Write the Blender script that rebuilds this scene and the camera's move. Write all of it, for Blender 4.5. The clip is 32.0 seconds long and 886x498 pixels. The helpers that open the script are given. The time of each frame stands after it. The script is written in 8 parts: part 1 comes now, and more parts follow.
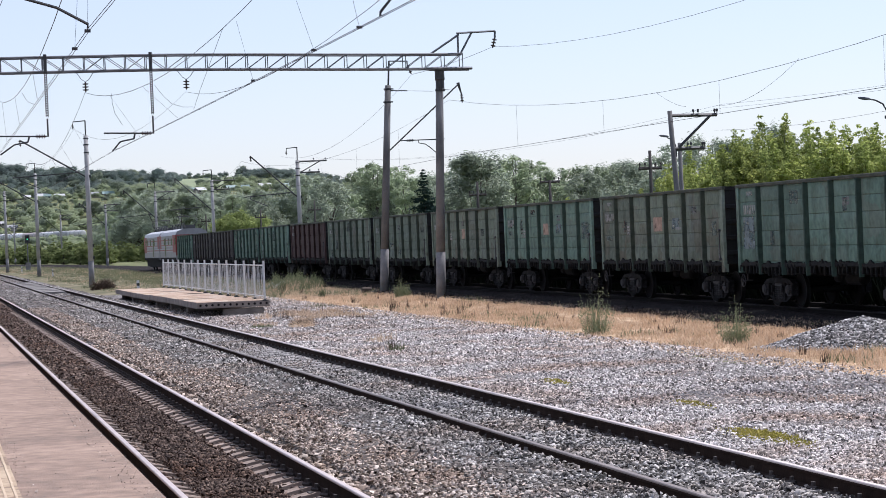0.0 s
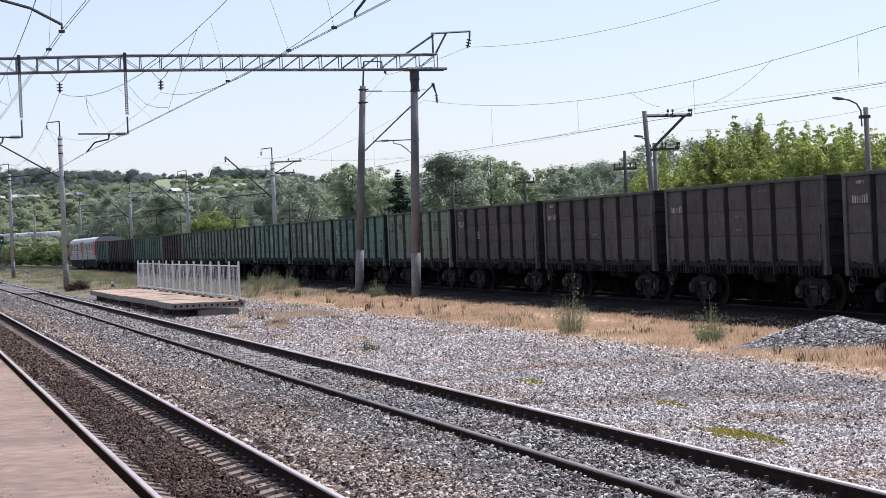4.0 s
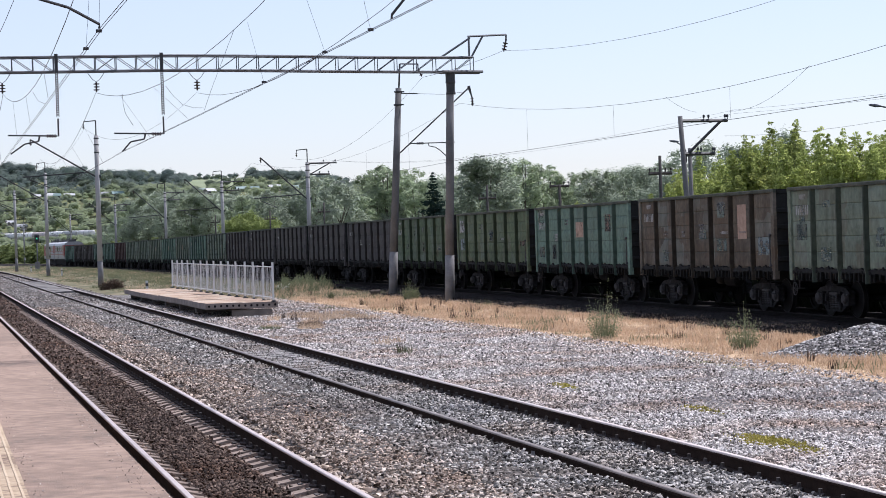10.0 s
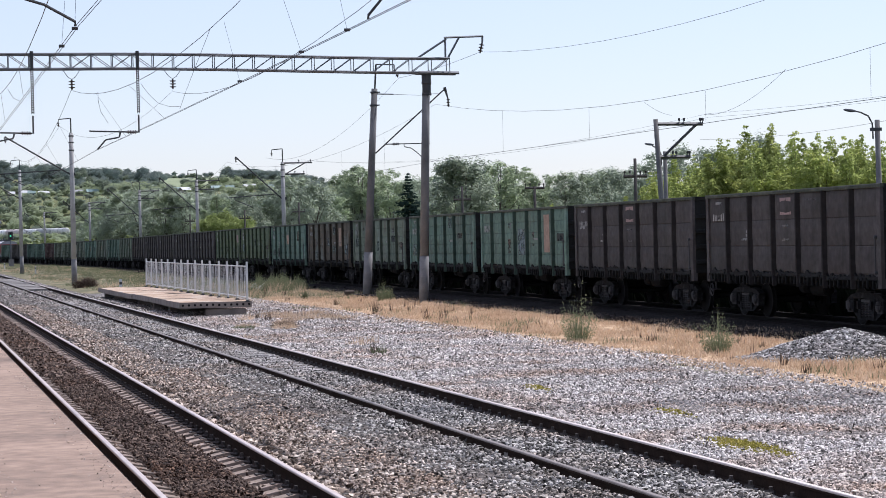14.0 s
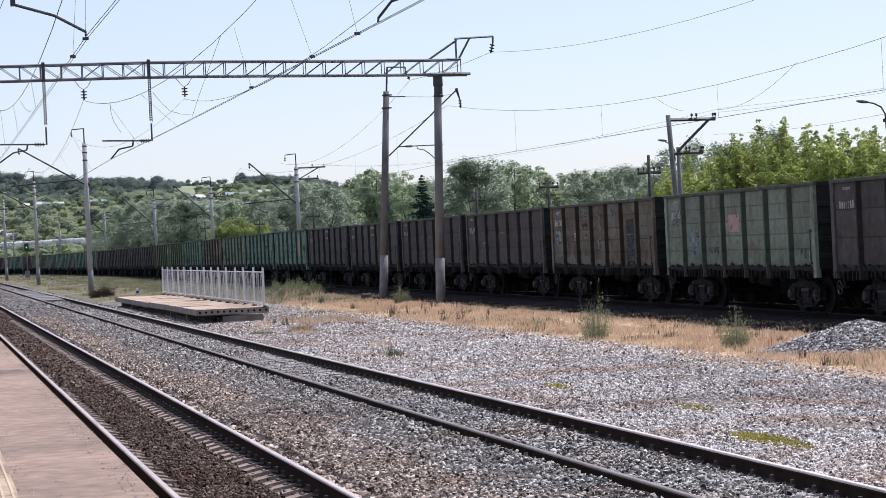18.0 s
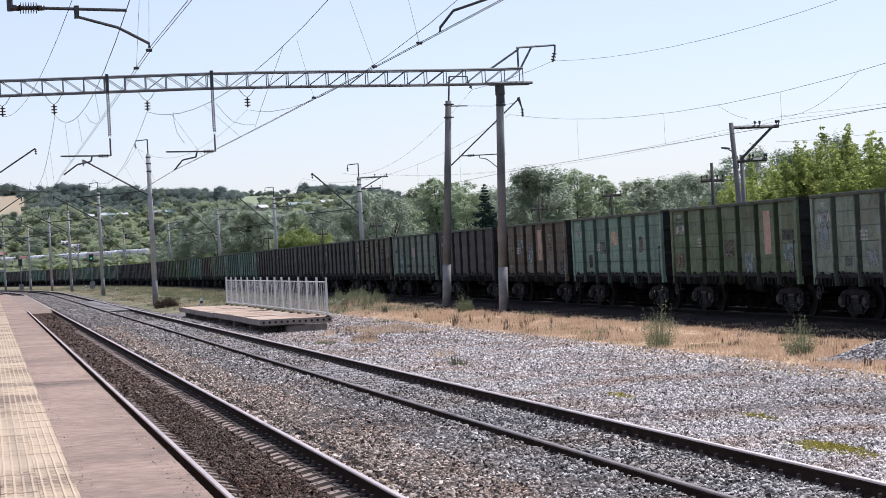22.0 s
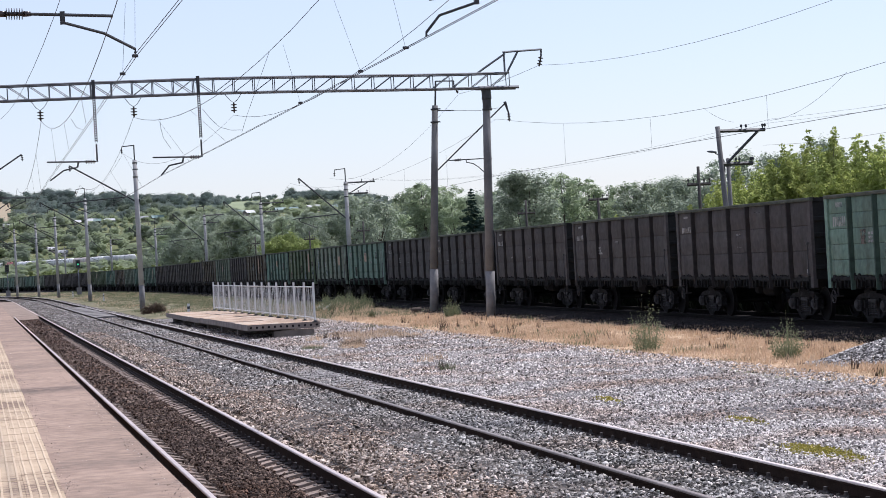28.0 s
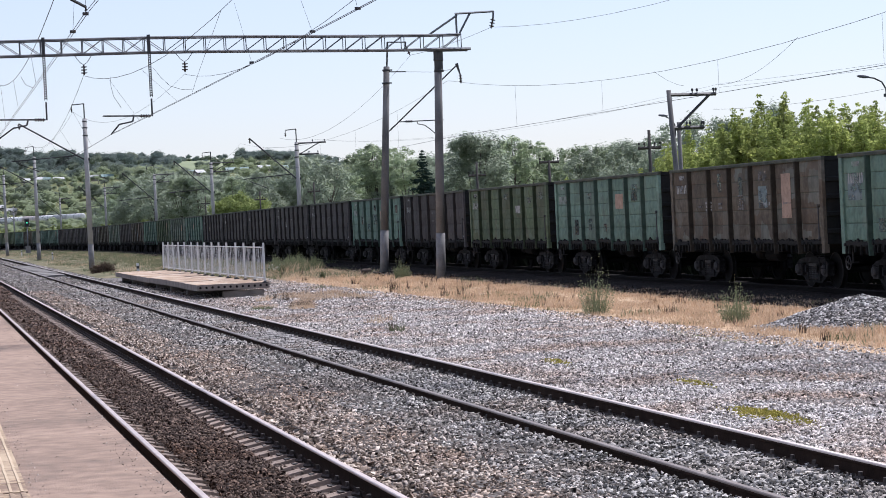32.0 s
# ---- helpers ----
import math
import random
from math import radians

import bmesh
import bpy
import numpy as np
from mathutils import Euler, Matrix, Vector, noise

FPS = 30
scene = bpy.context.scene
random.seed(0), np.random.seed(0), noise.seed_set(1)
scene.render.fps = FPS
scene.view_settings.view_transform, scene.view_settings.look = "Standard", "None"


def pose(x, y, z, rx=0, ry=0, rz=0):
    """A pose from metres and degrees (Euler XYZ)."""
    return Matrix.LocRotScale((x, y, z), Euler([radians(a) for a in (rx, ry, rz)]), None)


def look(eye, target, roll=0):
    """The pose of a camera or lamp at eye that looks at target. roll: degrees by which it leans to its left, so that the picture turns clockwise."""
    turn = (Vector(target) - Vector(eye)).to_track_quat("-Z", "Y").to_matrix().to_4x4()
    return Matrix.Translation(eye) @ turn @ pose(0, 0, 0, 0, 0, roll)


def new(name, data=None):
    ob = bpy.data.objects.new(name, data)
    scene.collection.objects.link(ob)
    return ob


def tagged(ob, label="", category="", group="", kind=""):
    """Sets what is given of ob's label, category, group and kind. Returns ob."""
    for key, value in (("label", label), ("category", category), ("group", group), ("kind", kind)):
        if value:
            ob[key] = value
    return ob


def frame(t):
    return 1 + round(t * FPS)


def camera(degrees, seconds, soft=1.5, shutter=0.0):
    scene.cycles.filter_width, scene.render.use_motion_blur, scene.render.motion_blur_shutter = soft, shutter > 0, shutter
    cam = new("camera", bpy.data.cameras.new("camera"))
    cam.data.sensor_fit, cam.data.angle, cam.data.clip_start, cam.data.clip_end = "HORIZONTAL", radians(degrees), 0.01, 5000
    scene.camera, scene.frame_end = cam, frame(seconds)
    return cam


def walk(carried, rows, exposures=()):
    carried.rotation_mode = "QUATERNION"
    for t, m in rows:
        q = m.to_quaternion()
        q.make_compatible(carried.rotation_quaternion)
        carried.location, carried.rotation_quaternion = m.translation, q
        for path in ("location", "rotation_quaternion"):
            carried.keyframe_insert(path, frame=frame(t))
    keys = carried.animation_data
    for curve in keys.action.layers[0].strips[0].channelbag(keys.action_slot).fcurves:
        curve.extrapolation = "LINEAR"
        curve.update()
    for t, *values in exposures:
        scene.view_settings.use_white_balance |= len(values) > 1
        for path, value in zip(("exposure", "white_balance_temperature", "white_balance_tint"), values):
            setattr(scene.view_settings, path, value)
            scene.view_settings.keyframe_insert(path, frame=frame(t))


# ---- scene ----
cam = camera(22.5, 32.0, 0.6)
PATH = [
    (0.0, pose(0, 0, 2.422, 89.620, 2.401, -13.122)),
    (0.5, pose(0, 0, 2.422, 89.509, 2.361, -13.166)),
    (1.0, pose(0, 0, 2.422, 89.545, 2.258, -13.103)),
    (1.5, pose(0, 0, 2.422, 89.602, 2.149, -13.119)),
    (2.0, pose(0, 0, 2.422, 89.544, 2.266, -13.237)),
    (2.5, pose(0, 0, 2.422, 89.497, 2.423, -13.297)),
    (3.0, pose(0, 0, 2.422, 89.508, 2.548, -13.334)),
    (3.5, pose(0, 0, 2.422, 89.544, 2.558, -13.534)),
    (5.5, pose(0, 0, 2.422, 89.959, 2.386, -14.230)),
    (6.0, pose(0, 0, 2.422, 90.135, 2.528, -14.357)),
    (6.5, pose(0, 0, 2.422, 90.243, 2.704, -14.517)),
    (7.0, pose(0, 0, 2.422, 90.271, 2.726, -14.295)),
    (7.5, pose(0, 0, 2.422, 90.193, 2.512, -13.722)),
    (8.0, pose(0, 0, 2.422, 90.065, 2.334, -13.246)),
    (8.5, pose(0, 0, 2.422, 89.953, 2.208, -13.029)),
    (9.0, pose(0, 0, 2.422, 89.884, 2.029, -12.943)),
    (9.5, pose(0, 0, 2.422, 89.834, 1.897, -12.888)),
    (10.0, pose(0, 0, 2.422, 89.710, 1.859, -12.885)),
    (10.5, pose(0, 0, 2.422, 89.576, 1.940, -12.915)),
    (11.0, pose(0, 0, 2.422, 89.526, 1.880, -12.996)),
    (11.5, pose(0, 0, 2.422, 89.561, 1.754, -13.105)),
    (12.0, pose(0, 0, 2.422, 89.637, 1.662, -13.251)),
    (12.5, pose(0, 0, 2.422, 89.669, 1.716, -13.482)),
    (13.0, pose(0, 0, 2.422, 89.636, 1.712, -13.666)),
    (13.5, pose(0, 0, 2.422, 89.631, 1.518, -13.681)),
    (14.0, pose(0, 0, 2.422, 89.718, 1.365, -13.536)),
    (14.5, pose(0, 0, 2.422, 89.879, 1.389, -13.338)),
    (16.5, pose(0, 0, 2.422, 90.026, 2.199, -13.291)),
    (17.0, pose(0, 0, 2.422, 89.991, 2.363, -13.352)),
    (17.5, pose(0, 0, 2.422, 89.888, 2.559, -13.309)),
    (18.0, pose(0, 0, 2.422, 89.765, 2.738, -13.144)),
    (18.5, pose(0, 0, 2.422, 89.803, 2.989, -12.944)),
    (19.0, pose(0, 0, 2.422, 89.906, 3.166, -12.781)),
    (19.5, pose(0, 0, 2.422, 89.937, 3.235, -12.616)),
    (20.0, pose(0, 0, 2.422, 89.880, 3.148, -12.425)),
    (20.5, pose(0, 0, 2.422, 89.844, 2.993, -12.191)),
    (21.0, pose(0, 0, 2.422, 89.881, 2.933, -11.956)),
    (21.5, pose(0, 0, 2.422, 89.969, 2.984, -11.703)),
    (22.0, pose(0, 0, 2.422, 90.082, 2.996, -11.526)),
    (22.5, pose(0, 0, 2.422, 90.196, 2.987, -11.500)),
    (23.0, pose(0, 0, 2.422, 90.255, 2.908, -11.573)),
    (23.5, pose(0, 0, 2.422, 90.276, 2.815, -11.579)),
    (24.0, pose(0, 0, 2.422, 90.252, 2.822, -11.441)),
    (24.5, pose(0, 0, 2.422, 90.206, 2.936, -11.277)),
    (26.5, pose(0, 0, 2.422, 90.347, 3.219, -11.343)),
    (27.0, pose(0, 0, 2.422, 90.381, 3.226, -11.476)),
    (27.5, pose(0, 0, 2.422, 90.304, 3.256, -11.641)),
    (28.0, pose(0, 0, 2.422, 90.182, 3.215, -11.858)),
    (28.5, pose(0, 0, 2.422, 90.033, 3.209, -12.147)),
    (29.0, pose(0, 0, 2.422, 89.949, 3.220, -12.444)),
    (29.5, pose(0, 0, 2.422, 89.796, 3.188, -12.728)),
    (30.0, pose(0, 0, 2.422, 89.586, 3.254, -12.993)),
    (30.5, pose(0, 0, 2.422, 89.442, 3.278, -13.133)),
    (31.0, pose(0, 0, 2.422, 89.376, 3.179, -13.107)),
    (31.5, pose(0, 0, 2.422, 89.286, 2.968, -13.035)),
    (32.0, pose(0, 0, 2.422, 89.128, 2.753, -13.133)),
]
walk(cam, PATH, [(0.0, 0.12, 6120, 15.5), (32.0, 0.12, 6120, 15.5)])

# ---- light ----
world = bpy.data.worlds.new("sky")
scene.world = world
world.use_nodes = True
wn = world.node_tree.nodes
sky = wn.new("ShaderNodeTexSky")
sky.sky_type = "NISHITA"
sky.sun_disc = False
SUN_EL, SUN_AZ = radians(56), radians(52)   # azimuth clockwise from +y
sky.sun_elevation, sky.sun_rotation = SUN_EL, SUN_AZ
sky.air_density, sky.dust_density, sky.ozone_density = 1.0, 0.55, 3.0
wn["Background"].inputs[1].default_value = 0.132
# summer haze evens the sky out and takes some of its blue
haze = wn.new("ShaderNodeMix")
haze.data_type = "RGBA"
haze.inputs[0].default_value = 0.45
haze.inputs[7].default_value = (5.6, 5.6, 6.45, 1)
world.node_tree.links.new(sky.outputs[0], haze.inputs[6])
world.node_tree.links.new(haze.outputs[2], wn["Background"].inputs[0])
sun = new("sun", bpy.data.lights.new("sun", "SUN"))
sun.data.energy, sun.data.angle, sun.data.color = 4.8, radians(1.0), (1.0, 0.96, 0.92)
to_sun = Vector((math.sin(SUN_AZ) * math.cos(SUN_EL), math.cos(SUN_AZ) * math.cos(SUN_EL), math.sin(SUN_EL)))
sun.matrix_basis = look((60, 60, 80), Vector((60, 60, 80)) - to_sun)

# ---- materials ----
MATS = {}


def wear(n, l, vec, out, oi, patches=0.2):
    """Dirt streaks that run down and single repainted plates, over a base colour."""
    ad, cb, ml = n.new("ShaderNodeVectorMath"), n.new("ShaderNodeCombineXYZ"), n.new("ShaderNodeMath")
    ml.operation = "MULTIPLY"
    ml.inputs[1].default_value = 37.0
    l.new(oi.outputs["Random"], ml.inputs[0])
    l.new(ml.outputs[0], cb.inputs[0])
    l.new(ml.outputs[0], cb.inputs[2])
    l.new(vec, ad.inputs[0])
    l.new(cb.outputs[0], ad.inputs[1])

    def ramp(src, a, b, lo, hi):
        mr = n.new("ShaderNodeMapRange")
        mr.inputs[1].default_value, mr.inputs[2].default_value, mr.inputs[3].default_value, mr.inputs[4].default_value = a, b, lo, hi
        l.new(src, mr.inputs[0])
        return mr.outputs[0]

    def blend(fac, a, b, mode="MIX"):
        mx = n.new("ShaderNodeMix")
        mx.data_type, mx.blend_type = "RGBA", mode
        l.new(fac, mx.inputs[0])
        l.new(a, mx.inputs[6])
        if isinstance(b, tuple):
            mx.inputs[7].default_value = (*b, 1)
        else:
            l.new(b, mx.inputs[7])
        return mx.outputs[2]
    # repainted plates, pale or warm, with ragged edges
    wob = n.new("ShaderNodeTexNoise")
    wob.inputs["Scale"].default_value, wob.inputs["Detail"].default_value = 5.0, 4.0
    l.new(ad.outputs[0], wob.inputs["Vector"])
    wa = n.new("ShaderNodeVectorMath")
    wa.operation = "MULTIPLY_ADD"
    wa.inputs[1].default_value = (0.16, 0.16, 0.16)
    l.new(wob.outputs["Color"], wa.inputs[0])
    l.new(ad.outputs[0], wa.inputs[2])
    pv = n.new("ShaderNodeTexVoronoi")
    pv.distance = "CHEBYCHEV"
    pv.inputs["Scale"].default_value, pv.inputs["Randomness"].default_value = 1.3, 0.75
    l.new(wa.outputs[0], pv.inputs["Vector"])
    pt = n.new("ShaderNodeSeparateColor")
    l.new(pv.outputs["Color"], pt.inputs[0])
    out = blend(ramp(pt.outputs[0], 0.62, 0.95, 0.0, patches), out, (0.2, 0.24, 0.22))
    out = blend(ramp(pt.outputs[1], 0.7, 0.95, 0.0, patches * 1.1), out, (0.105, 0.07, 0.045))
    # dirt run down by rain
    mp = n.new("ShaderNodeMapping")
    mp.inputs["Scale"].default_value = (2.6, 2.6, 0.45)
    l.new(ad.outputs[0], mp.inputs["Vector"])
    st = n.new("ShaderNodeTexNoise")
    st.inputs["Scale"].default_value, st.inputs["Detail"].default_value = 1.0, 6.0
    l.new(mp.outputs[0], st.inputs["Vector"])
    out = blend(ramp(st.outputs[0], 0.48, 0.74, 0.0, 0.7), out, (0.4, 0.36, 0.33), "MULTIPLY")
    # dull blotches
    bl = n.new("ShaderNodeTexNoise")
    bl.inputs["Scale"].default_value, bl.inputs["Detail"].default_value = 2.2, 5.0
    l.new(ad.outputs[0], bl.inputs["Vector"])
    return blend(ramp(bl.outputs[0], 0.5, 0.68, 0.0, 0.55), out, (0.55, 0.53, 0.5), "MULTIPLY")


def material(name, cols, scale=3.0, rough=0.8, metal=0.0, bump=0.0, bump_scale=30.0, detail_mix=0.35, fine=40.0, spread=(0.3, 0.7), rnd=0.0, space="Object", spec=0.5, worn=0.0):
    """Two scales of noise between base colours; rnd: brightness change from object to object."""
    if name in MATS:
        return MATS[name]
    m = bpy.data.materials.new(name)
    m.use_nodes = True
    nt = m.node_tree
    n, l = nt.nodes, nt.links
    b = n["Principled BSDF"]
    b.inputs["Roughness"].default_value, b.inputs["Metallic"].default_value = rough, metal
    b.inputs["Specular IOR Level"].default_value = spec
    tc = n.new("ShaderNodeTexCoord")
    if space == "World":
        g = n.new("ShaderNodeNewGeometry")
        vec = g.outputs["Position"]
    else:
        vec = tc.outputs["Object"]
    big, small = n.new("ShaderNodeTexNoise"), n.new("ShaderNodeTexNoise")
    for t, s, d in ((big, scale, 5.0), (small, fine, 3.0)):
        t.inputs["Scale"].default_value, t.inputs["Detail"].default_value = s, d
        l.new(vec, t.inputs["Vector"])
    mix = n.new("ShaderNodeMix")
    mix.inputs[0].default_value = detail_mix
    l.new(big.outputs[0], mix.inputs[2])
    l.new(small.outputs[0], mix.inputs[3])
    ramp = n.new("ShaderNodeValToRGB")
    e = ramp.color_ramp.elements
    while len(e) < len(cols):
        e.new(0.5)
    for i, c in enumerate(cols):
        e[i].position = spread[0] + (spread[1] - spread[0]) * i / max(1, len(cols) - 1)
        e[i].color = (*c, 1)
    l.new(mix.outputs[0], ramp.inputs[0])
    out = ramp.outputs[0]
    if rnd:
        oi = n.new("ShaderNodeObjectInfo")
        mr = n.new("ShaderNodeMapRange")
        mr.inputs[3].default_value, mr.inputs[4].default_value = 1 - rnd, 1 + rnd
        l.new(oi.outputs["Random"], mr.inputs[0])
        hs = n.new("ShaderNodeHueSaturation")
        l.new(mr.outputs[0], hs.inputs["Value"])
        l.new(out, hs.inputs["Color"])
        out = hs.outputs[0]
        if worn:
            out = wear(n, l, vec, out, oi, worn)
    l.new(out, b.inputs["Base Color"])
    if bump:
        bt = n.new("ShaderNodeTexNoise")
        bt.inputs["Scale"].default_value, bt.inputs["Detail"].default_value = bump_scale, 6.0
        l.new(vec, bt.inputs["Vector"])
        bp = n.new("ShaderNodeBump")
        bp.inputs["Strength"].default_value, bp.inputs["Distance"].default_value = bump, 0.02
        l.new(bt.outputs[0], bp.inputs["Height"])
        l.new(bp.outputs[0], b.inputs["Normal"])
    MATS[name] = m
    return m


def gravel_material(name, cols, size=0.05, dirt=(0.3, 0.22, 0.16), dirt_amount=0.3, bump=1.0):
    """Loose stone: a cell pattern of single stones, each with its own shade, over a slow drift of dirt."""
    m = bpy.data.materials.new(name)
    m.use_nodes = True
    n, l = m.node_tree.nodes, m.node_tree.links
    b = n["Principled BSDF"]
    b.inputs["Roughness"].default_value = 0.92
    b.inputs["Specular IOR Level"].default_value = 0.05
    g = n.new("ShaderNodeNewGeometry")
    vo = n.new("ShaderNodeTexVoronoi")
    vo.inputs["Scale"].default_value = 1 / size
    l.new(g.outputs["Position"], vo.inputs["Vector"])
    sep = n.new("ShaderNodeSeparateColor")
    l.new(vo.outputs["Color"], sep.inputs[0])
    ramp = n.new("ShaderNodeValToRGB")
    e = ramp.color_ramp.elements
    while len(e) < len(cols):
        e.new(0.5)
    for i, c in enumerate(cols):
        e[i].position = i / (len(cols) - 1)
        e[i].color = (*c, 1)
    l.new(sep.outputs[0], ramp.inputs[0])
    no = n.new("ShaderNodeTexNoise")
    no.inputs["Scale"].default_value, no.inputs["Detail"].default_value = 0.35, 6.0
    l.new(g.outputs["Position"], no.inputs["Vector"])
    mr = n.new("ShaderNodeMapRange")
    mr.inputs[1].default_value, mr.inputs[2].default_value = 0.45, 0.75
    mr.inputs[3].default_value, mr.inputs[4].default_value = 0.0, dirt_amount
    l.new(no.outputs[0], mr.inputs[0])
    mix = n.new("ShaderNodeMix")
    mix.data_type = "RGBA"
    l.new(mr.outputs[0], mix.inputs[0])
    l.new(ramp.outputs[0], mix.inputs[6])
    mix.inputs[7].default_value = (*dirt, 1)
    l.new(mix.outputs[2], b.inputs["Base Color"])
    bp = n.new("ShaderNodeBump")
    bp.inputs["Strength"].default_value, bp.inputs["Distance"].default_value = bump, size * 0.6
    bp.invert = True
    l.new(vo.outputs["Distance"], bp.inputs["Height"])
    l.new(bp.outputs[0], b.inputs["Normal"])
    MATS[name] = m
    return m


def stone_material(name, cols, dirt=0.9):
    """Single stones of one mesh: a shade to each island."""
    m = bpy.data.materials.new(name)
    m.use_nodes = True
    n, l = m.node_tree.nodes, m.node_tree.links
    b = n["Principled BSDF"]
    b.inputs["Roughness"].default_value = 0.9
    b.inputs["Specular IOR Level"].default_value = 0.25
    g = n.new("ShaderNodeNewGeometry")
    ramp = n.new("ShaderNodeValToRGB")
    e = ramp.color_ramp.elements
    while len(e) < len(cols):
        e.new(0.5)
    for i, c in enumerate(cols):
        e[i].position = i / (len(cols) - 1)
        e[i].color = (*c, 1)
    l.new(g.outputs["Random Per Island"], ramp.inputs[0])
    no = n.new("ShaderNodeTexNoise")
    no.inputs["Scale"].default_value = 60.0
    l.new(g.outputs["Position"], no.inputs["Vector"])
    mr = n.new("ShaderNodeMapRange")
    mr.inputs[3].default_value, mr.inputs[4].default_value = 0.75, 1.25
    l.new(no.outputs[0], mr.inputs[0])
    hs = n.new("ShaderNodeHueSaturation")
    l.new(mr.outputs[0], hs.inputs["Value"])
    l.new(ramp.outputs[0], hs.inputs["Color"])
    dn = n.new("ShaderNodeTexNoise")
    dn.inputs["Scale"].default_value, dn.inputs["Detail"].default_value = 0.45, 7.0
    l.new(g.outputs["Position"], dn.inputs["Vector"])
    dr = n.new("ShaderNodeMapRange")
    dr.inputs[1].default_value, dr.inputs[2].default_value, dr.inputs[3].default_value, dr.inputs[4].default_value = 0.44, 0.64, 0.0, dirt
    l.new(dn.outputs[0], dr.inputs[0])
    mx = n.new("ShaderNodeMix")
    mx.data_type = "RGBA"
    mx.blend_type = "MULTIPLY"
    l.new(dr.outputs[0], mx.inputs[0])
    l.new(hs.outputs[0], mx.inputs[6])
    mx.inputs[7].default_value = (0.72, 0.56, 0.45, 1)
    l.new(mx.outputs[2], b.inputs["Base Color"])
    MATS[name] = m
    return m


def leaf_material(name, cols, translucent=0.35, rnd=0.15, each=0.5):
    m = bpy.data.materials.new(name)
    m.use_nodes = True
    n, l = m.node_tree.nodes, m.node_tree.links
    out = n["Material Output"]
    n.remove(n["Principled BSDF"])
    g = n.new("ShaderNodeNewGeometry")
    ramp = n.new("ShaderNodeValToRGB")
    e = ramp.color_ramp.elements
    while len(e) < len(cols):
        e.new(0.5)
    for i, c in enumerate(cols):
        e[i].position = i / (len(cols) - 1)
        e[i].color = (*c, 1)
    no = n.new("ShaderNodeTexNoise")
    no.inputs["Scale"].default_value, no.inputs["Detail"].default_value = 0.8, 4.0
    l.new(g.outputs["Position"], no.inputs["Vector"])
    sp = n.new("ShaderNodeMapRange")
    sp.inputs[1].default_value, sp.inputs[2].default_value = 0.3, 0.7
    l.new(no.outputs[0], sp.inputs[0])
    mx = n.new("ShaderNodeMix")
    mx.inputs[0].default_value = 1 - each
    l.new(g.outputs["Random Per Island"], mx.inputs[2])
    l.new(sp.outputs[0], mx.inputs[3])
    l.new(mx.outputs[0], ramp.inputs[0])
    oi = n.new("ShaderNodeObjectInfo")
    mr = n.new("ShaderNodeMapRange")
    mr.inputs[3].default_value, mr.inputs[4].default_value = 1 - rnd, 1 + rnd
    l.new(oi.outputs["Random"], mr.inputs[0])
    hs = n.new("ShaderNodeHueSaturation")
    l.new(mr.outputs[0], hs.inputs["Value"])
    l.new(ramp.outputs[0], hs.inputs["Color"])
    d, t, mi = n.new("ShaderNodeBsdfDiffuse"), n.new("ShaderNodeBsdfTranslucent"), n.new("ShaderNodeMixShader")
    mi.inputs[0].default_value = translucent
    l.new(hs.outputs[0], d.inputs[0])
    l.new(hs.outputs[0], t.inputs[0])
    l.new(d.outputs[0], mi.inputs[1])
    l.new(t.outputs[0], mi.inputs[2])
    l.new(mi.outputs[0], out.inputs[0])
    MATS[name] = m
    return m


def marking(name, cols, scale=6.0, gone=0.5, soft=0.1):
    """Old paint that has flaked off in places, over what lies under it."""
    m = material(name, cols, scale=scale, rough=0.85)
    n, l = m.node_tree.nodes, m.node_tree.links
    tc, no, mr = n.new("ShaderNodeTexCoord"), n.new("ShaderNodeTexNoise"), n.new("ShaderNodeMapRange")
    no.inputs["Scale"].default_value, no.inputs["Detail"].default_value, no.inputs["Roughness"].default_value = 3.5, 8.0, 0.65
    l.new(tc.outputs["Object"], no.inputs["Vector"])
    mr.inputs[1].default_value, mr.inputs[2].default_value = gone - soft, gone + soft
    mr.inputs[3].default_value, mr.inputs[4].default_value = 0.0, 0.92
    l.new(no.outputs[0], mr.inputs[0])
    tr, mi = n.new("ShaderNodeBsdfTransparent"), n.new("ShaderNodeMixShader")
    l.new(mr.outputs[0], mi.inputs[0])
    l.new(tr.outputs[0], mi.inputs[1])
    l.new(n["Principled BSDF"].outputs[0], mi.inputs[2])
    l.new(mi.outputs[0], n["Material Output"].inputs[0])
    return m


concrete = material("concrete", [(0.075, 0.073, 0.072), (0.135, 0.132, 0.13), (0.2, 0.196, 0.193)], scale=1.1, rough=0.9, bump=0.3, spread=(0.3, 0.65), rnd=0.1)
mast_concrete = material("pale_mast_concrete", [(0.25, 0.245, 0.24), (0.35, 0.345, 0.335), (0.43, 0.425, 0.41)], scale=1.5, rough=0.9, bump=0.2, rnd=0.1)
crossing_mat = material("grey_crossing_concrete", [(0.1, 0.095, 0.09), (0.19, 0.18, 0.17), (0.3, 0.285, 0.27)], scale=0.6, rough=1.0, bump=0.4, fine=5, detail_mix=0.5, space="World", spec=0.2)
walkway = material("trodden_walkway", [(0.13, 0.1, 0.08), (0.23, 0.175, 0.14), (0.33, 0.265, 0.22)], scale=0.5, rough=1.0, bump=0.4, fine=9, detail_mix=0.5, space="World", spec=0.2)
concrete_light = material("whitewashed_concrete", [(0.12, 0.118, 0.118), (0.18, 0.178, 0.177), (0.25, 0.247, 0.244)], scale=3.0, rough=0.9, bump=0.2)
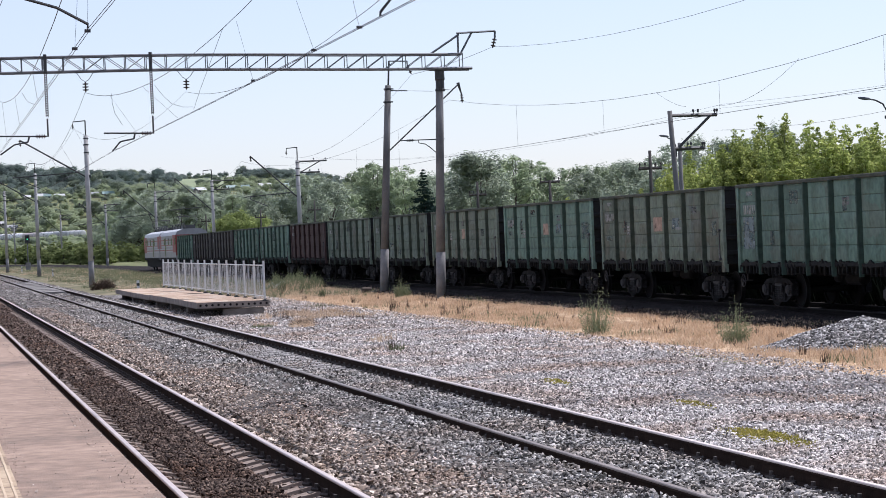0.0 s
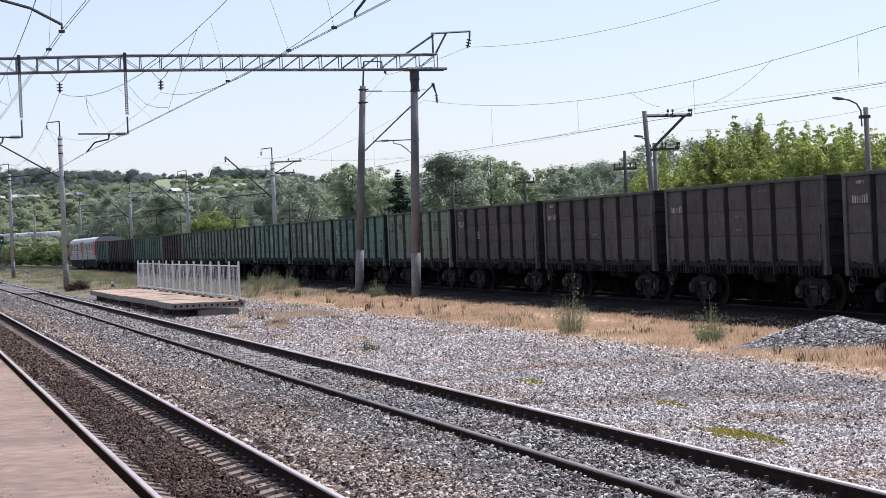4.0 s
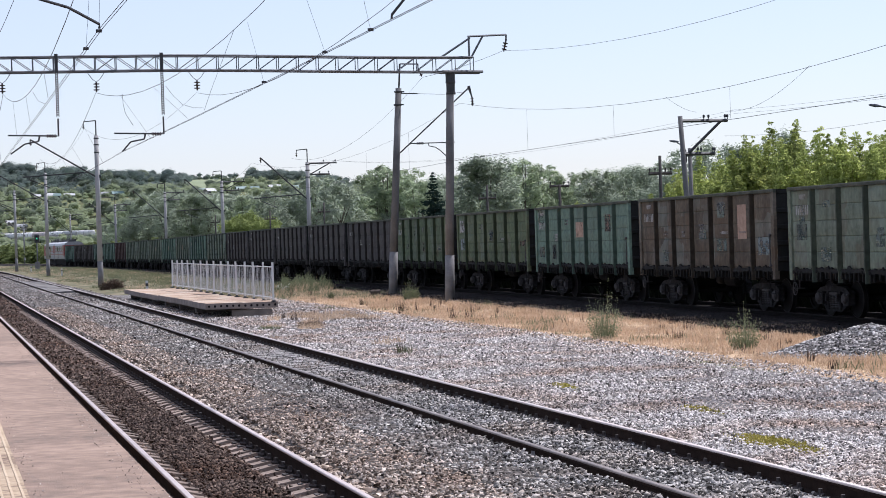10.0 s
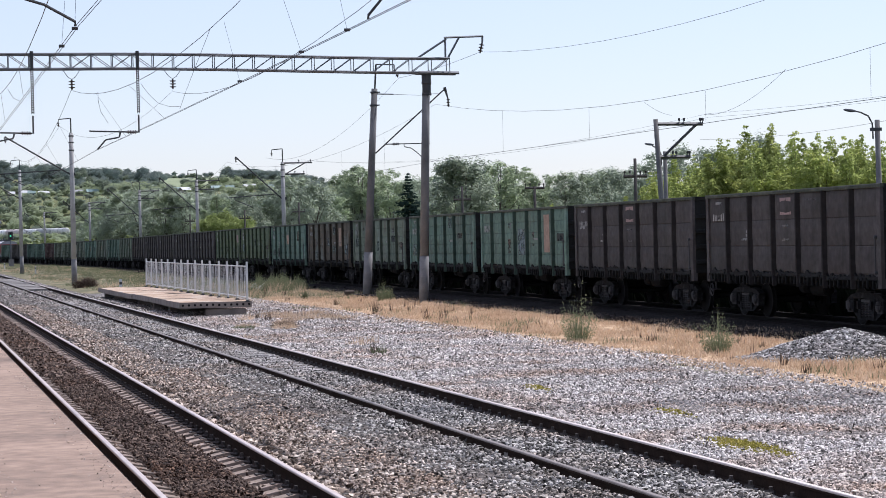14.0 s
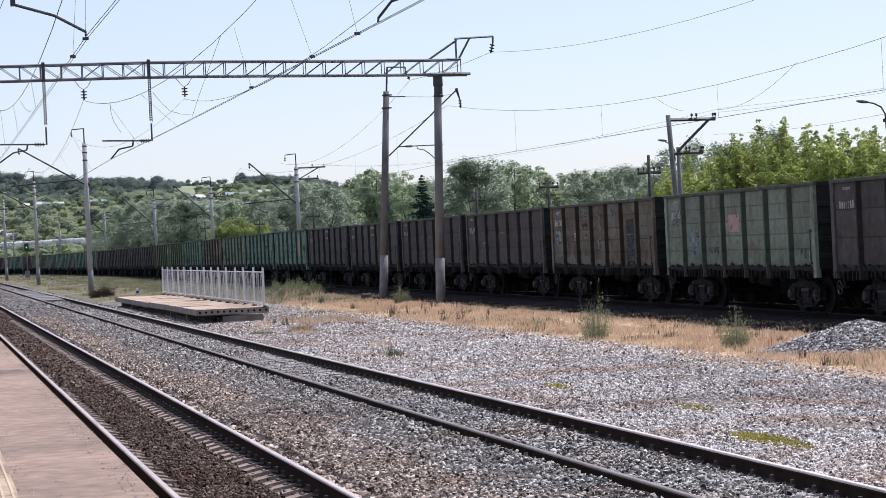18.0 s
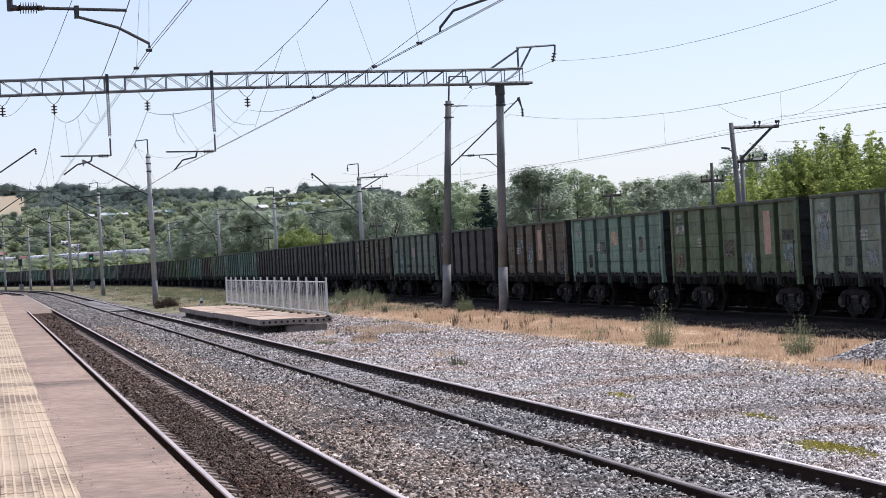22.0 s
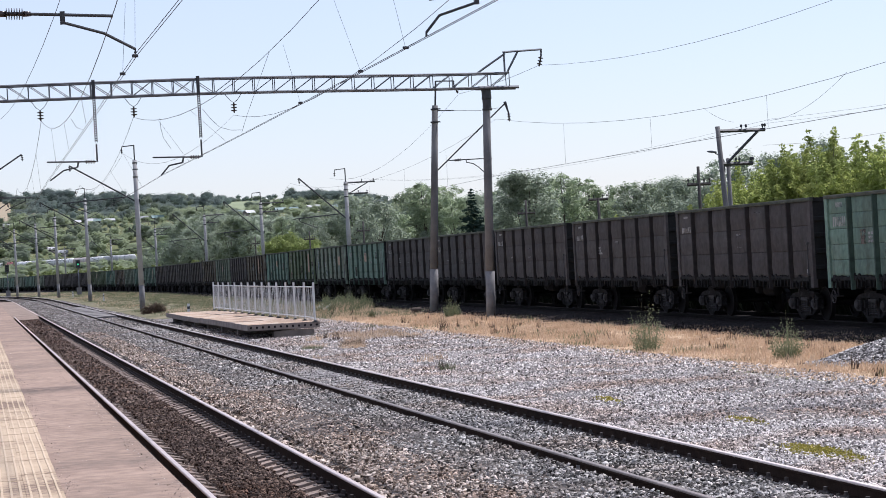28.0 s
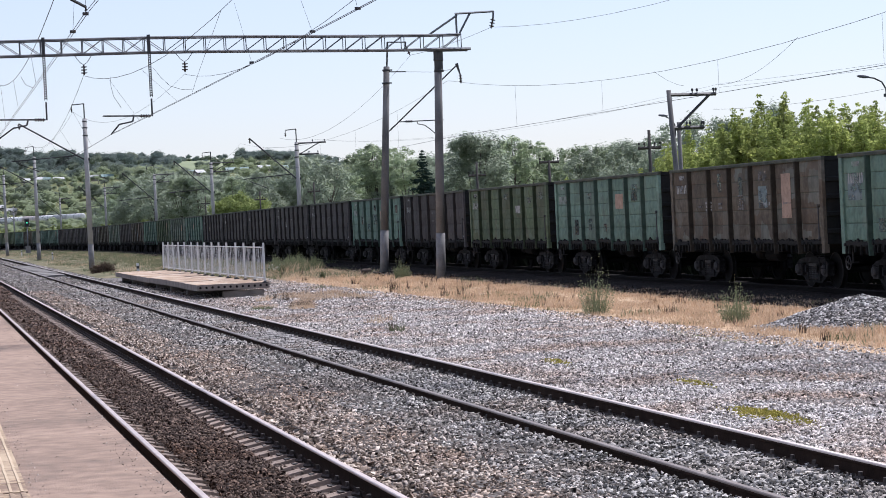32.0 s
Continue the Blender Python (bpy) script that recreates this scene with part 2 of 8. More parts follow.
slab_mat = material("weathered_slab", [(0.1, 0.085, 0.06), (0.38, 0.26, 0.175), (0.48, 0.42, 0.34)], scale=1.0, rough=0.95, bump=0.4, fine=14, spread=(0.3, 0.65))
# near-black colour paints the dark depth of the slabs' shallow cores
core_shade = material("slab_core_shade", [(0.006, 0.005, 0.005), (0.016, 0.014, 0.013)], scale=6, rough=1.0)
slab_side = material("slab_side", [(0.15, 0.125, 0.105), (0.25, 0.21, 0.18), (0.34, 0.29, 0.245)], scale=2.0, rough=0.95, bump=0.4)
asphalt = material("platform_asphalt", [(0.15, 0.117, 0.096), (0.26, 0.187, 0.144), (0.38, 0.276, 0.213)], scale=0.45, rough=0.95, bump=0.35, bump_scale=90, fine=6, detail_mix=0.4, spread=(0.33, 0.66), space="World", spec=0.2)
tile_mat = material("yellow_tactile_tile", [(0.19, 0.125, 0.083), (0.37, 0.275, 0.178), (0.44, 0.335, 0.222)], scale=0.5, rough=0.85, bump=0.2, fine=11, detail_mix=0.35, spread=(0.42, 0.57), rnd=0.08, space="World")
rib_mat = material("worn_tactile_rib", [(0.29, 0.205, 0.138), (0.43, 0.33, 0.22), (0.5, 0.39, 0.268)], scale=0.5, rough=0.85, fine=11, spread=(0.3, 0.55), space="World")
rail_top = material("polished_rail_head", [(0.46, 0.39, 0.35), (0.66, 0.57, 0.52)], scale=2, rough=0.5, metal=1.0, spread=(0.2, 0.7))
rail_worn = material("brown_worn_rail_head", [(0.12, 0.095, 0.08), (0.26, 0.215, 0.185)], scale=2, rough=0.5, metal=0.5)
# rail_dull and rail_black: the train's shade is put into the freight rails
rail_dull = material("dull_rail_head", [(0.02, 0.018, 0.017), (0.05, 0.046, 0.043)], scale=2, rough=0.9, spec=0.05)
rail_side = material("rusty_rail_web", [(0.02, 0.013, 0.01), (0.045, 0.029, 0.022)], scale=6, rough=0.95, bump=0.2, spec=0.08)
rail_black = material("shade_dark_rail_web", [(0.006, 0.005, 0.005), (0.014, 0.012, 0.011)], scale=6, rough=0.9, spec=0.1)
sleeper_mat = material("concrete_sleeper", [(0.135, 0.098, 0.076), (0.22, 0.166, 0.132), (0.32, 0.25, 0.205)], scale=3, rough=0.95, bump=0.3, rnd=0.15)
sleeper_pale = material("pale_concrete_sleeper", [(0.2, 0.185, 0.17), (0.32, 0.3, 0.28), (0.42, 0.395, 0.37)], scale=3, rough=0.95, bump=0.3, rnd=0.15)
fastening = material("dark_fastening", [(0.03, 0.025, 0.023), (0.06, 0.05, 0.045)], scale=8, rough=0.8)
dark_steel = material("dark_painted_steel", [(0.028, 0.03, 0.033), (0.06, 0.062, 0.066)], scale=4, rough=0.6, metal=0.2)
gantry_paint = material("grey_gantry_steel", [(0.075, 0.085, 0.1), (0.14, 0.15, 0.17)], scale=3, rough=0.6, metal=0.2, spread=(0.3, 0.7))
insulator_mat = material("brown_glazed_insulator", [(0.03, 0.02, 0.02), (0.06, 0.04, 0.035)], scale=4, rough=0.25)
wire_mat = material("weathered_wire", [(0.045, 0.045, 0.05), (0.08, 0.08, 0.085)], scale=1, rough=0.6, metal=0.5)
fence_paint = material("white_fence_paint", [(0.4, 0.41, 0.4), (0.62, 0.63, 0.62)], scale=5, rough=0.6, spread=(0.25, 0.6))
wood_mat = material("old_pole_wood", [(0.035, 0.032, 0.03), (0.075, 0.068, 0.062)], scale=3, rough=0.95, bump=0.4)
# darkest stones and the dark sheets below them paint shade in the gaps
GRAVEL_COLS = [(0.08, 0.073, 0.069), (0.355, 0.329, 0.309), (0.65, 0.606, 0.57), (0.85, 0.805, 0.765)]
gravel = gravel_material("grey_crushed_stone", [(0.05, 0.046, 0.044), (0.11, 0.102, 0.098), (0.21, 0.197, 0.188), (0.36, 0.34, 0.325)], 0.045, (0.22, 0.17, 0.14), 0.4)
gravel_brown = gravel_material("brown_ballast", [(0.022, 0.017, 0.015), (0.05, 0.038, 0.033), (0.09, 0.07, 0.06), (0.15, 0.125, 0.11)], 0.05, (0.07, 0.05, 0.04), 0.6)
gravel_mid = gravel_material("mixed_ballast", [(0.03, 0.026, 0.024), (0.075, 0.066, 0.06), (0.13, 0.117, 0.107), (0.22, 0.205, 0.19)], 0.055, (0.1, 0.075, 0.06), 0.6)
# dark ballast, darkened further to paint the freight train's shadow
ballast_dark = gravel_material("shade_dark_ballast", [(0.009, 0.0085, 0.0085), (0.021, 0.0185, 0.018), (0.055, 0.048, 0.045)], 0.06, (0.02, 0.016, 0.013), 0.5)
dry_ground = gravel_material("dry_grass_ground", [(0.32, 0.215, 0.13), (0.5, 0.355, 0.23), (0.64, 0.48, 0.325)], 0.12, (0.3, 0.24, 0.14), 0.4)
verge_ground = material("rough_verge", [(0.075, 0.076, 0.042), (0.145, 0.137, 0.082), (0.27, 0.222, 0.148)], scale=0.2, rough=1.0, fine=2.5, space="World", spec=0.1)
earth = material("meadow_ground", [(0.08, 0.098, 0.045), (0.135, 0.15, 0.07), (0.22, 0.205, 0.11)], scale=0.08, rough=1.0, fine=1.5, space="World", spec=0.1)
stones_grey = stone_material("grey_stones", GRAVEL_COLS, 0.8)
# grey heap stones, darkened to paint the slope's own shade
stones_heap = stone_material("shade_grey_stones", [(0.028, 0.027, 0.0265), (0.09, 0.0875, 0.086), (0.29, 0.282, 0.275), (0.76, 0.74, 0.72)], 0.3)
stones_beige = stone_material("beige_brown_stones", [(0.05, 0.037, 0.028), (0.18, 0.138, 0.108), (0.41, 0.335, 0.275), (0.76, 0.66, 0.57)], 0.5)
stones_track = stone_material("blue_grey_stones", [(0.034, 0.033, 0.031), (0.115, 0.111, 0.105), (0.31, 0.297, 0.28), (0.66, 0.63, 0.59)], 0.6)
stones_mid = stone_material("mixed_stones", [(0.036, 0.03, 0.025), (0.135, 0.115, 0.099), (0.33, 0.288, 0.256), (0.7, 0.63, 0.57)], 0.8)
stones_brown = stone_material("brown_stones", [(0.02, 0.013, 0.01), (0.055, 0.036, 0.028), (0.105, 0.073, 0.057), (0.24, 0.175, 0.138)])
# stones of the same band, the train's shadow put into their colour
stones_dark = stone_material("shade_dark_stones", [(0.006, 0.0055, 0.0055), (0.018, 0.0155, 0.015), (0.045, 0.038, 0.035), (0.12, 0.1, 0.09)])


# ---- building helpers ----
def part(name, bm, mat, parent=None, label="", smooth=False):
    me = bpy.data.meshes.new(name)
    bm.to_mesh(me)
    bm.free()
    if smooth:
        me.shade_smooth()
    for x in mat if isinstance(mat, (list, tuple)) else [mat]:
        me.materials.append(x)
    ob = new(name, me)
    if parent:
        ob.parent = parent
    if label:
        ob["label"] = label
    return ob


def thing(name, x=0, y=0, z=0, label="", category="", group="", kind="", rz=0):
    ob = new(name)
    ob.matrix_basis = pose(x, y, z, 0, 0, rz)
    return tagged(ob, label, category, group, kind)


def box(bm, x0, x1, y0, y1, z0, z1, mi=0):
    v = [bm.verts.new((x, y, z)) for z in (z0, z1) for x, y in ((x0, y0), (x1, y0), (x1, y1), (x0, y1))]
    fs = [(3, 2, 1, 0), (4, 5, 6, 7), (0, 1, 5, 4), (1, 2, 6, 5), (2, 3, 7, 6), (3, 0, 4, 7)]
    for f in fs:
        bm.faces.new([v[i] for i in f]).material_index = mi
    return v


def tube(bm, p0, p1, r0, r1=None, n=8, cap=True, mi=0):
    """A round bar from p0 to p1."""
    r1 = r0 if r1 is None else r1
    p0, p1 = Vector(p0), Vector(p1)
    q = (p1 - p0).to_track_quat("Z", "Y")
    rings = []
    for p, r in ((p0, r0), (p1, r1)):
        rings.append([bm.verts.new(p + q @ Vector((r * math.cos(2 * math.pi * i / n), r * math.sin(2 * math.pi * i / n), 0))) for i in range(n)])
    for i in range(n):
        f = bm.faces.new((rings[0][i], rings[0][(i + 1) % n], rings[1][(i + 1) % n], rings[1][i]))
        f.material_index, f.smooth = mi, n > 6
    if cap:
        bm.faces.new(rings[0][::-1]).material_index = mi
        bm.faces.new(rings[1]).material_index = mi


def bar(bm, p0, p1, w, d=None, mi=0):
    """A square bar from p0 to p1."""
    tube(bm, p0, p1, w * 0.7071, None, 4, True, mi)


def lathe(bm, p0, axis, prof, n=12, mi=0):
    """A turned shape: prof is (distance along the axis, radius)."""
    p0, q = Vector(p0), Vector(axis).normalized().to_track_quat("Z", "Y")
    prev = None
    for h, r in prof:
        ring = [bm.verts.new(p0 + q @ Vector((r * math.cos(2 * math.pi * i / n), r * math.sin(2 * math.pi * i / n), h))) for i in range(n)]
        if prev:
            for i in range(n):
                f = bm.faces.new((prev[i], prev[(i + 1) % n], ring[(i + 1) % n], ring[i]))
                f.material_index = mi
        else:
            bm.faces.new(ring[::-1]).material_index = mi
        prev = ring
    bm.faces.new(prev).material_index = mi


def sweep(bm, pts, prof, mi=0, mis=None):
    """A profile (side, up) carried along points on the ground plan."""
    prev, first = None, None
    for i, p in enumerate(pts):
        a, b = Vector(pts[max(0, i - 1)]), Vector(pts[min(len(pts) - 1, i + 1)])
        d = (b - a).normalized()
        s = Vector((d.y, -d.x, 0)).normalized()
        ring = [bm.verts.new(Vector(p) + s * u + Vector((0, 0, w))) for u, w in prof]
        if prev:
            for j in range(len(prof)):
                k = (j + 1) % len(prof)
                f = bm.faces.new((prev[j], prev[k], ring[k], ring[j]))
                f.material_index = mis[j] if mis else mi
        else:
            first = ring
        prev = ring
    bm.faces.new(first)
    bm.faces.new(prev[::-1])


def wire_points(p0, p1, sag, n=14):
    p0, p1 = Vector(p0), Vector(p1)
    return [p0.lerp(p1, i / n) - Vector((0, 0, 4 * sag * (i / n) * (1 - i / n))) for i in range(n + 1)]


def string(bm, pts, r, n=4):
    """A round cord through points, as one connected skin."""
    prev, pts = None, [Vector(p) for p in pts]
    for i, p in enumerate(pts):
        d = pts[min(len(pts) - 1, i + 1)] - pts[max(0, i - 1)]
        a = d.cross(Vector((0, 0, 1)))
        a = a.normalized() if a.length > 1e-5 else Vector((1, 0, 0))
        b = a.cross(d).normalized()
        ring = [bm.verts.new(p + r * (math.cos(6.28319 * k / n) * a + math.sin(6.28319 * k / n) * b)) for k in range(n)]
        if prev:
            for k in range(n):
                bm.faces.new((prev[k], prev[(k + 1) % n], ring[(k + 1) % n], ring[k]))
        prev = ring


def wire(p0, p1, sag=0.0, r=0.009, label="thin overhead line wire", n=14, parent=None, name="overhead_wire"):
    bm = bmesh.new()
    string(bm, wire_points(p0, p1, sag, n), r)
    ob = part(name, bm, wire_mat, parent)
    return ob if parent else tagged(ob, label, "wire", "overhead line wires")


def soup(name, verts, faces, mats, parent=None, matidx=None):
    """A mesh straight from arrays of vertices and equal faces."""
    me = bpy.data.meshes.new(name)
    nv, nf, k = len(verts), len(faces), faces.shape[1]
    me.vertices.add(nv)
    me.vertices.foreach_set("co", np.asarray(verts, np.float32).ravel())
    me.loops.add(nf * k)
    me.loops.foreach_set("vertex_index", np.asarray(faces, np.int32).ravel())
    me.polygons.add(nf)
    me.polygons.foreach_set("loop_start", np.arange(0, nf * k, k, dtype=np.int32))
    for x in mats:
        me.materials.append(x)
    if matidx is not None:
        me.polygons.foreach_set("material_index", np.asarray(matidx, np.int32))
    me.update(calc_edges=True)
    ob = new(name, me)
    if parent:
        ob.parent = parent
    return ob


# ---- lie of the land and of the lines ----
T1, T2, HALF = 3.137, 7.484, 0.7975
GROUND = -0.28


def bend(y):
    """How far the two passenger lines have swung away to the side at y."""
    return 0.5 * 0.00095 * max(0.0, y - 255.0) ** 2


def freight_x(y):
    """The freight line's middle."""
    if y > 412:
        return 19.46 - 0.066 * (y - 412) - 0.5 * 0.00092 * (y - 412) ** 2
    return float(np.interp(y, [-200, 0, 30, 45, 60, 80, 100, 150, 200, 230, 247, 260, 275, 290, 305, 320, 337, 352, 367, 382, 397, 412], [20.6, 22.9, 23.5, 23.9, 24.29, 24.62, 24.8, 24.91, 25.08, 25.28, 25.28, 25.18, 25.0, 24.73, 24.36, 23.88, 23.25, 22.63, 22.0, 21.28, 20.45, 19.46]))


def freight_z(y):
    return float(np.interp(y, [-200, 150, 330, 700], [0.0, 0.0, -0.4, -0.4]))


def smooth_step(a, b, x):
    t = min(1.0, max(0.0, (x - a) / (b - a)))
    return t * t * (3 - 2 * t)


def land(x, y):
    r = math.hypot(x, y)
    z = GROUND - 0.35 * smooth_step(30, 60, x) * (1 - smooth_step(300, 500, r))
    # the valley side with the village
    z += 6.0 * smooth_step(600, 960, r) + 30.0 * smooth_step(1040, 1400, r)
    side = 1 - 0.9 * smooth_step(0.15, 0.25, x / max(r, 1.0))
    z -= 30.0 * (1 - side) * smooth_step(1040, 1400, r)
    z += side * (20.0 + 10.0 * (1 - smooth_step(0.02, 0.1, x / max(r, 1.0)))) * smooth_step(1380, 1900, r)
    if r > 600:
        z += 4.0 * smooth_step(1100, 1400, r) * noise.noise((x * 0.003, y * 0.003, 0.4))
    return z


# ---- the ground ----
def ground():
    bm = bmesh.new()
    ys = sorted(set([-300, -150, -80] + list(range(-40, 600, 20)) + list(range(600, 1800, 50)) + [2000, 2400, 3000, 4000]))
    xs = sorted(set([-3000, -1500, -800, -400, -200] + list(range(-120, 400, 20)) + list(range(400, 1000, 60)) + [1200, 1600, 2200, 3000]))
    grid = [[bm.verts.new((x, y, land(x, y) - 0.06)) for x in xs] for y in ys]
    for j in range(len(ys) - 1):
        for i in range(len(xs) - 1):
            bm.faces.new((grid[j][i], grid[j][i + 1], grid[j + 1][i + 1], grid[j + 1][i])).smooth = True
    tagged(part("ground", bm, earth), "grassy meadow ground rising to a wooded valley side", "ground", kind="structure")


def strip(name, left, right, y0, y1, z, mat, label, category, step=2.0, rough=0.03, seed=1.0, crown=0.0):
    """A band of ground between two plan lines, with slight unevenness."""
    bm = bmesh.new()
    n = max(2, int((y1 - y0) / step))
    rows = []
    for j in range(n + 1):
        y = y0 + (y1 - y0) * j / n
        a, b = left(y), right(y)
        k = 14
        row = []
        for i in range(k + 1):
            u = i / k
            x = a + (b - a) * u
            edge = min(1.0, 6 * u, 6 * (1 - u))
            zz = z + crown * (1 - (2 * u - 1) ** 4) + rough * edge * noise.noise((x * 0.9, y * 0.5, seed)) - 0.12 * (1 - edge)
            row.append(bm.verts.new((x, y, zz)))
        rows.append(row)
    for r0, r1 in zip(rows[:-1], rows[1:]):
        for i in range(len(r0) - 1):
            bm.faces.new((r0[i], r0[i + 1], r1[i + 1], r1[i])).smooth = True
    return tagged(part(name, bm, mat), label, category, kind="structure")


def edge_noise(base, amp, seed):
    return lambda y: base - bend(y) + amp * noise.noise((y * 0.13, seed, 0.0)) + 0.4 * amp * noise.noise((y * 0.6, seed, 3.0))


def grounds():
    ground()
    strip("gravel_field", lambda y: 8.0 - bend(y), edge_noise(16.0, 0.9, 2.0), -20, 128, -0.25, gravel, "wide field of loose grey crushed stone beside the track", "gravel", 1.5, 0.06, 1.0)
    strip("dry_verge", edge_noise(15.2, 0.3, 5.0), lambda y: freight_x(y) - 2.2 - 1.1 * smooth_step(48, 75, y) + 0.35 * noise.noise((y * 0.35, 8.0, 0.0)) + 0.2 * noise.noise((y * 1.1, 3.0, 0.0)), -20, 330, -0.27, dry_ground, "verge of dry straw-coloured grass beside the freight line", "verge", 2.0, 0.08, 4.0)
    strip("grass_verge", lambda y: 9.3 - bend(y) + 4.2 * (1 - smooth_step(112, 128, y)), lambda y: freight_x(y) - 2.4 - 0.9 * (1 - smooth_step(130, 150, y)), 104, 520, -0.235, verge_ground, "rough verge of green and dry grass between the lines", "verge", 3.0, 0.1, 15.0)
    strip("ballast_bed", lambda y: 1.3 - bend(y), lambda y: 5.4 - bend(y), -20, 480, -0.235, gravel_brown, "dirty brown ballast between the rails of the platform track", "ballast", 2.0, 0.03, 7.0)
    strip("ballast_bed", lambda y: 4.4 - bend(y), lambda y: 9.6 - bend(y), -20, 480, -0.195, gravel_mid, "grey and brown ballast under the second track", "ballast", 2.0, 0.03, 9.0)
    strip("ballast_shoulder", lambda y: 4.08 - bend(y), lambda y: 6.63 - bend(y), -20, 480, -0.13, gravel_mid, "grey and brown ballast heaped against the second track", "ballast", 2.0, 0.03, 13.0, 0.05)
    strip("ballast_bed", lambda y: freight_x(y) - 4.0, lambda y: freight_x(y) + 5.5, -60, 700, -0.27, ballast_dark, "dark ballast under the freight line, coloured for the train shadow", "ballast", 4.0, 0.06, 11.0, 0.14)


# ---- track ----
RAIL = [(-0.0375, -0.02), (-0.0355, -0.008), (-0.026, 0.0), (0.026, 0.0), (0.0355, -0.008), (0.0375, -0.02), (0.0375, -0.04), (0.01, -0.055), (0.01, -0.15), (0.075, -0.165), (0.075, -0.18), (-0.075, -0.18), (-0.075, -0.165), (-0.01, -0.15), (-0.01, -0.055), (-0.0375, -0.04)]


def rail(parent, xf, zf, y0, y1, step=8.0, head=None, web=None):
    bm = bmesh.new()
    n = int((y1 - y0) / step)
    pts = [(xf(y0 + (y1 - y0) * i / n), y0 + (y1 - y0) * i / n, zf(y0 + (y1 - y0) * i / n)) for i in range(n + 1)]
    sweep(bm, pts, RAIL, mis=[0] * 5 + [1] * 11)
    return part("rail", bm, [head or rail_top, web or rail_side], parent, "worn steel rail with a bright head")


def sleeper_mesh(dip=1.0, mat=None):
    bm = bmesh.new()
    prof = [(-0.15, -0.22), (-0.15, -0.06), (-0.12, 0.0), (0.12, 0.0), (0.15, -0.06), (0.15, -0.22)]
    sweep(bm, [(-1.35, 0, -0.02), (-0.9, 0, 0.004), (-0.68, 0, 0), (-0.3, 0, -0.075 * dip), (0, 0, -0.09 * dip), (0.3, 0, -0.075 * dip), (0.68, 0, 0), (0.9, 0, 0.004), (1.35, 0, -0.02)], prof)
    me = bpy.data.meshes.new("sleeper")
    bm.to_mesh(me)
    bm.free()
    me.materials.append(mat or sleeper_mat)
    return me


def clip_bm(bm, x, y, z):
    """A rail fastening: plate, bolts and spring clip on both sides of a rail."""
    box(bm, x - 0.19, x + 0.19, y - 0.08, y + 0.08, z - 0.2, z - 0.176)
    for s in (-1, 1):
        tube(bm, (x + s * 0.1, y, z - 0.18), (x + s * 0.1, y, z - 0.09), 0.028, 0.022, 6)
        tube(bm, (x + s * 0.08, y - 0.05, z - 0.15), (x + s * 0.14, y + 0.05, z - 0.15), 0.022, 0.022, 5)


def track(name, xf, zf, y0, y1, label, sleepers=None, sz=-0.185, head=None, heads=None, web=None, style=(1.0, None)):
    t = tagged(thing(name), label, "railway track", kind="structure")
    for s in (-1, 1):
        rail(t, lambda y: xf(y) + s * HALF, zf, y0, y1, 8.0, heads[(s + 1) // 2] if heads else head, web)
    if sleepers:
        a, b, c = sleepers
        me, y = sleeper_mesh(*style), a
        while y < b:
            o = new("sleeper", me)
            o.parent = t
            o.matrix_basis = pose(xf(y) + random.uniform(-0.02, 0.02), y, zf(y) + sz + random.uniform(-0.01, 0.008), 0, 0, random.uniform(-0.6, 0.6))
            y += 0.543
        for s in (-1, 1):
            bm = bmesh.new()
            y = a
            while y < c:
                clip_bm(bm, xf(y) + s * HALF, y, zf(y))
                y += 0.543
            o = part("fastening", bm, fastening, t, "dark bolted rail fastenings")
            o["kind"] = "stuff"
    return t


def tracks():
    track("track_1", lambda y: T1 - bend(y), lambda y: 0.0, -20, 520, "platform track with steel rails on concrete sleepers", (-11, 146, 110), -0.175)
    track("track_2", lambda y: T2 - bend(y), lambda y: 0.0, -20, 520, "second track with steel rails, sleepers mostly covered in gravel", (-11, 110, 90), -0.17, None, (rail_worn, rail_top), None, (0.15, sleeper_pale))
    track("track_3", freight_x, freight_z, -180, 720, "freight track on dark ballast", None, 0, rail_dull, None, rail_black)


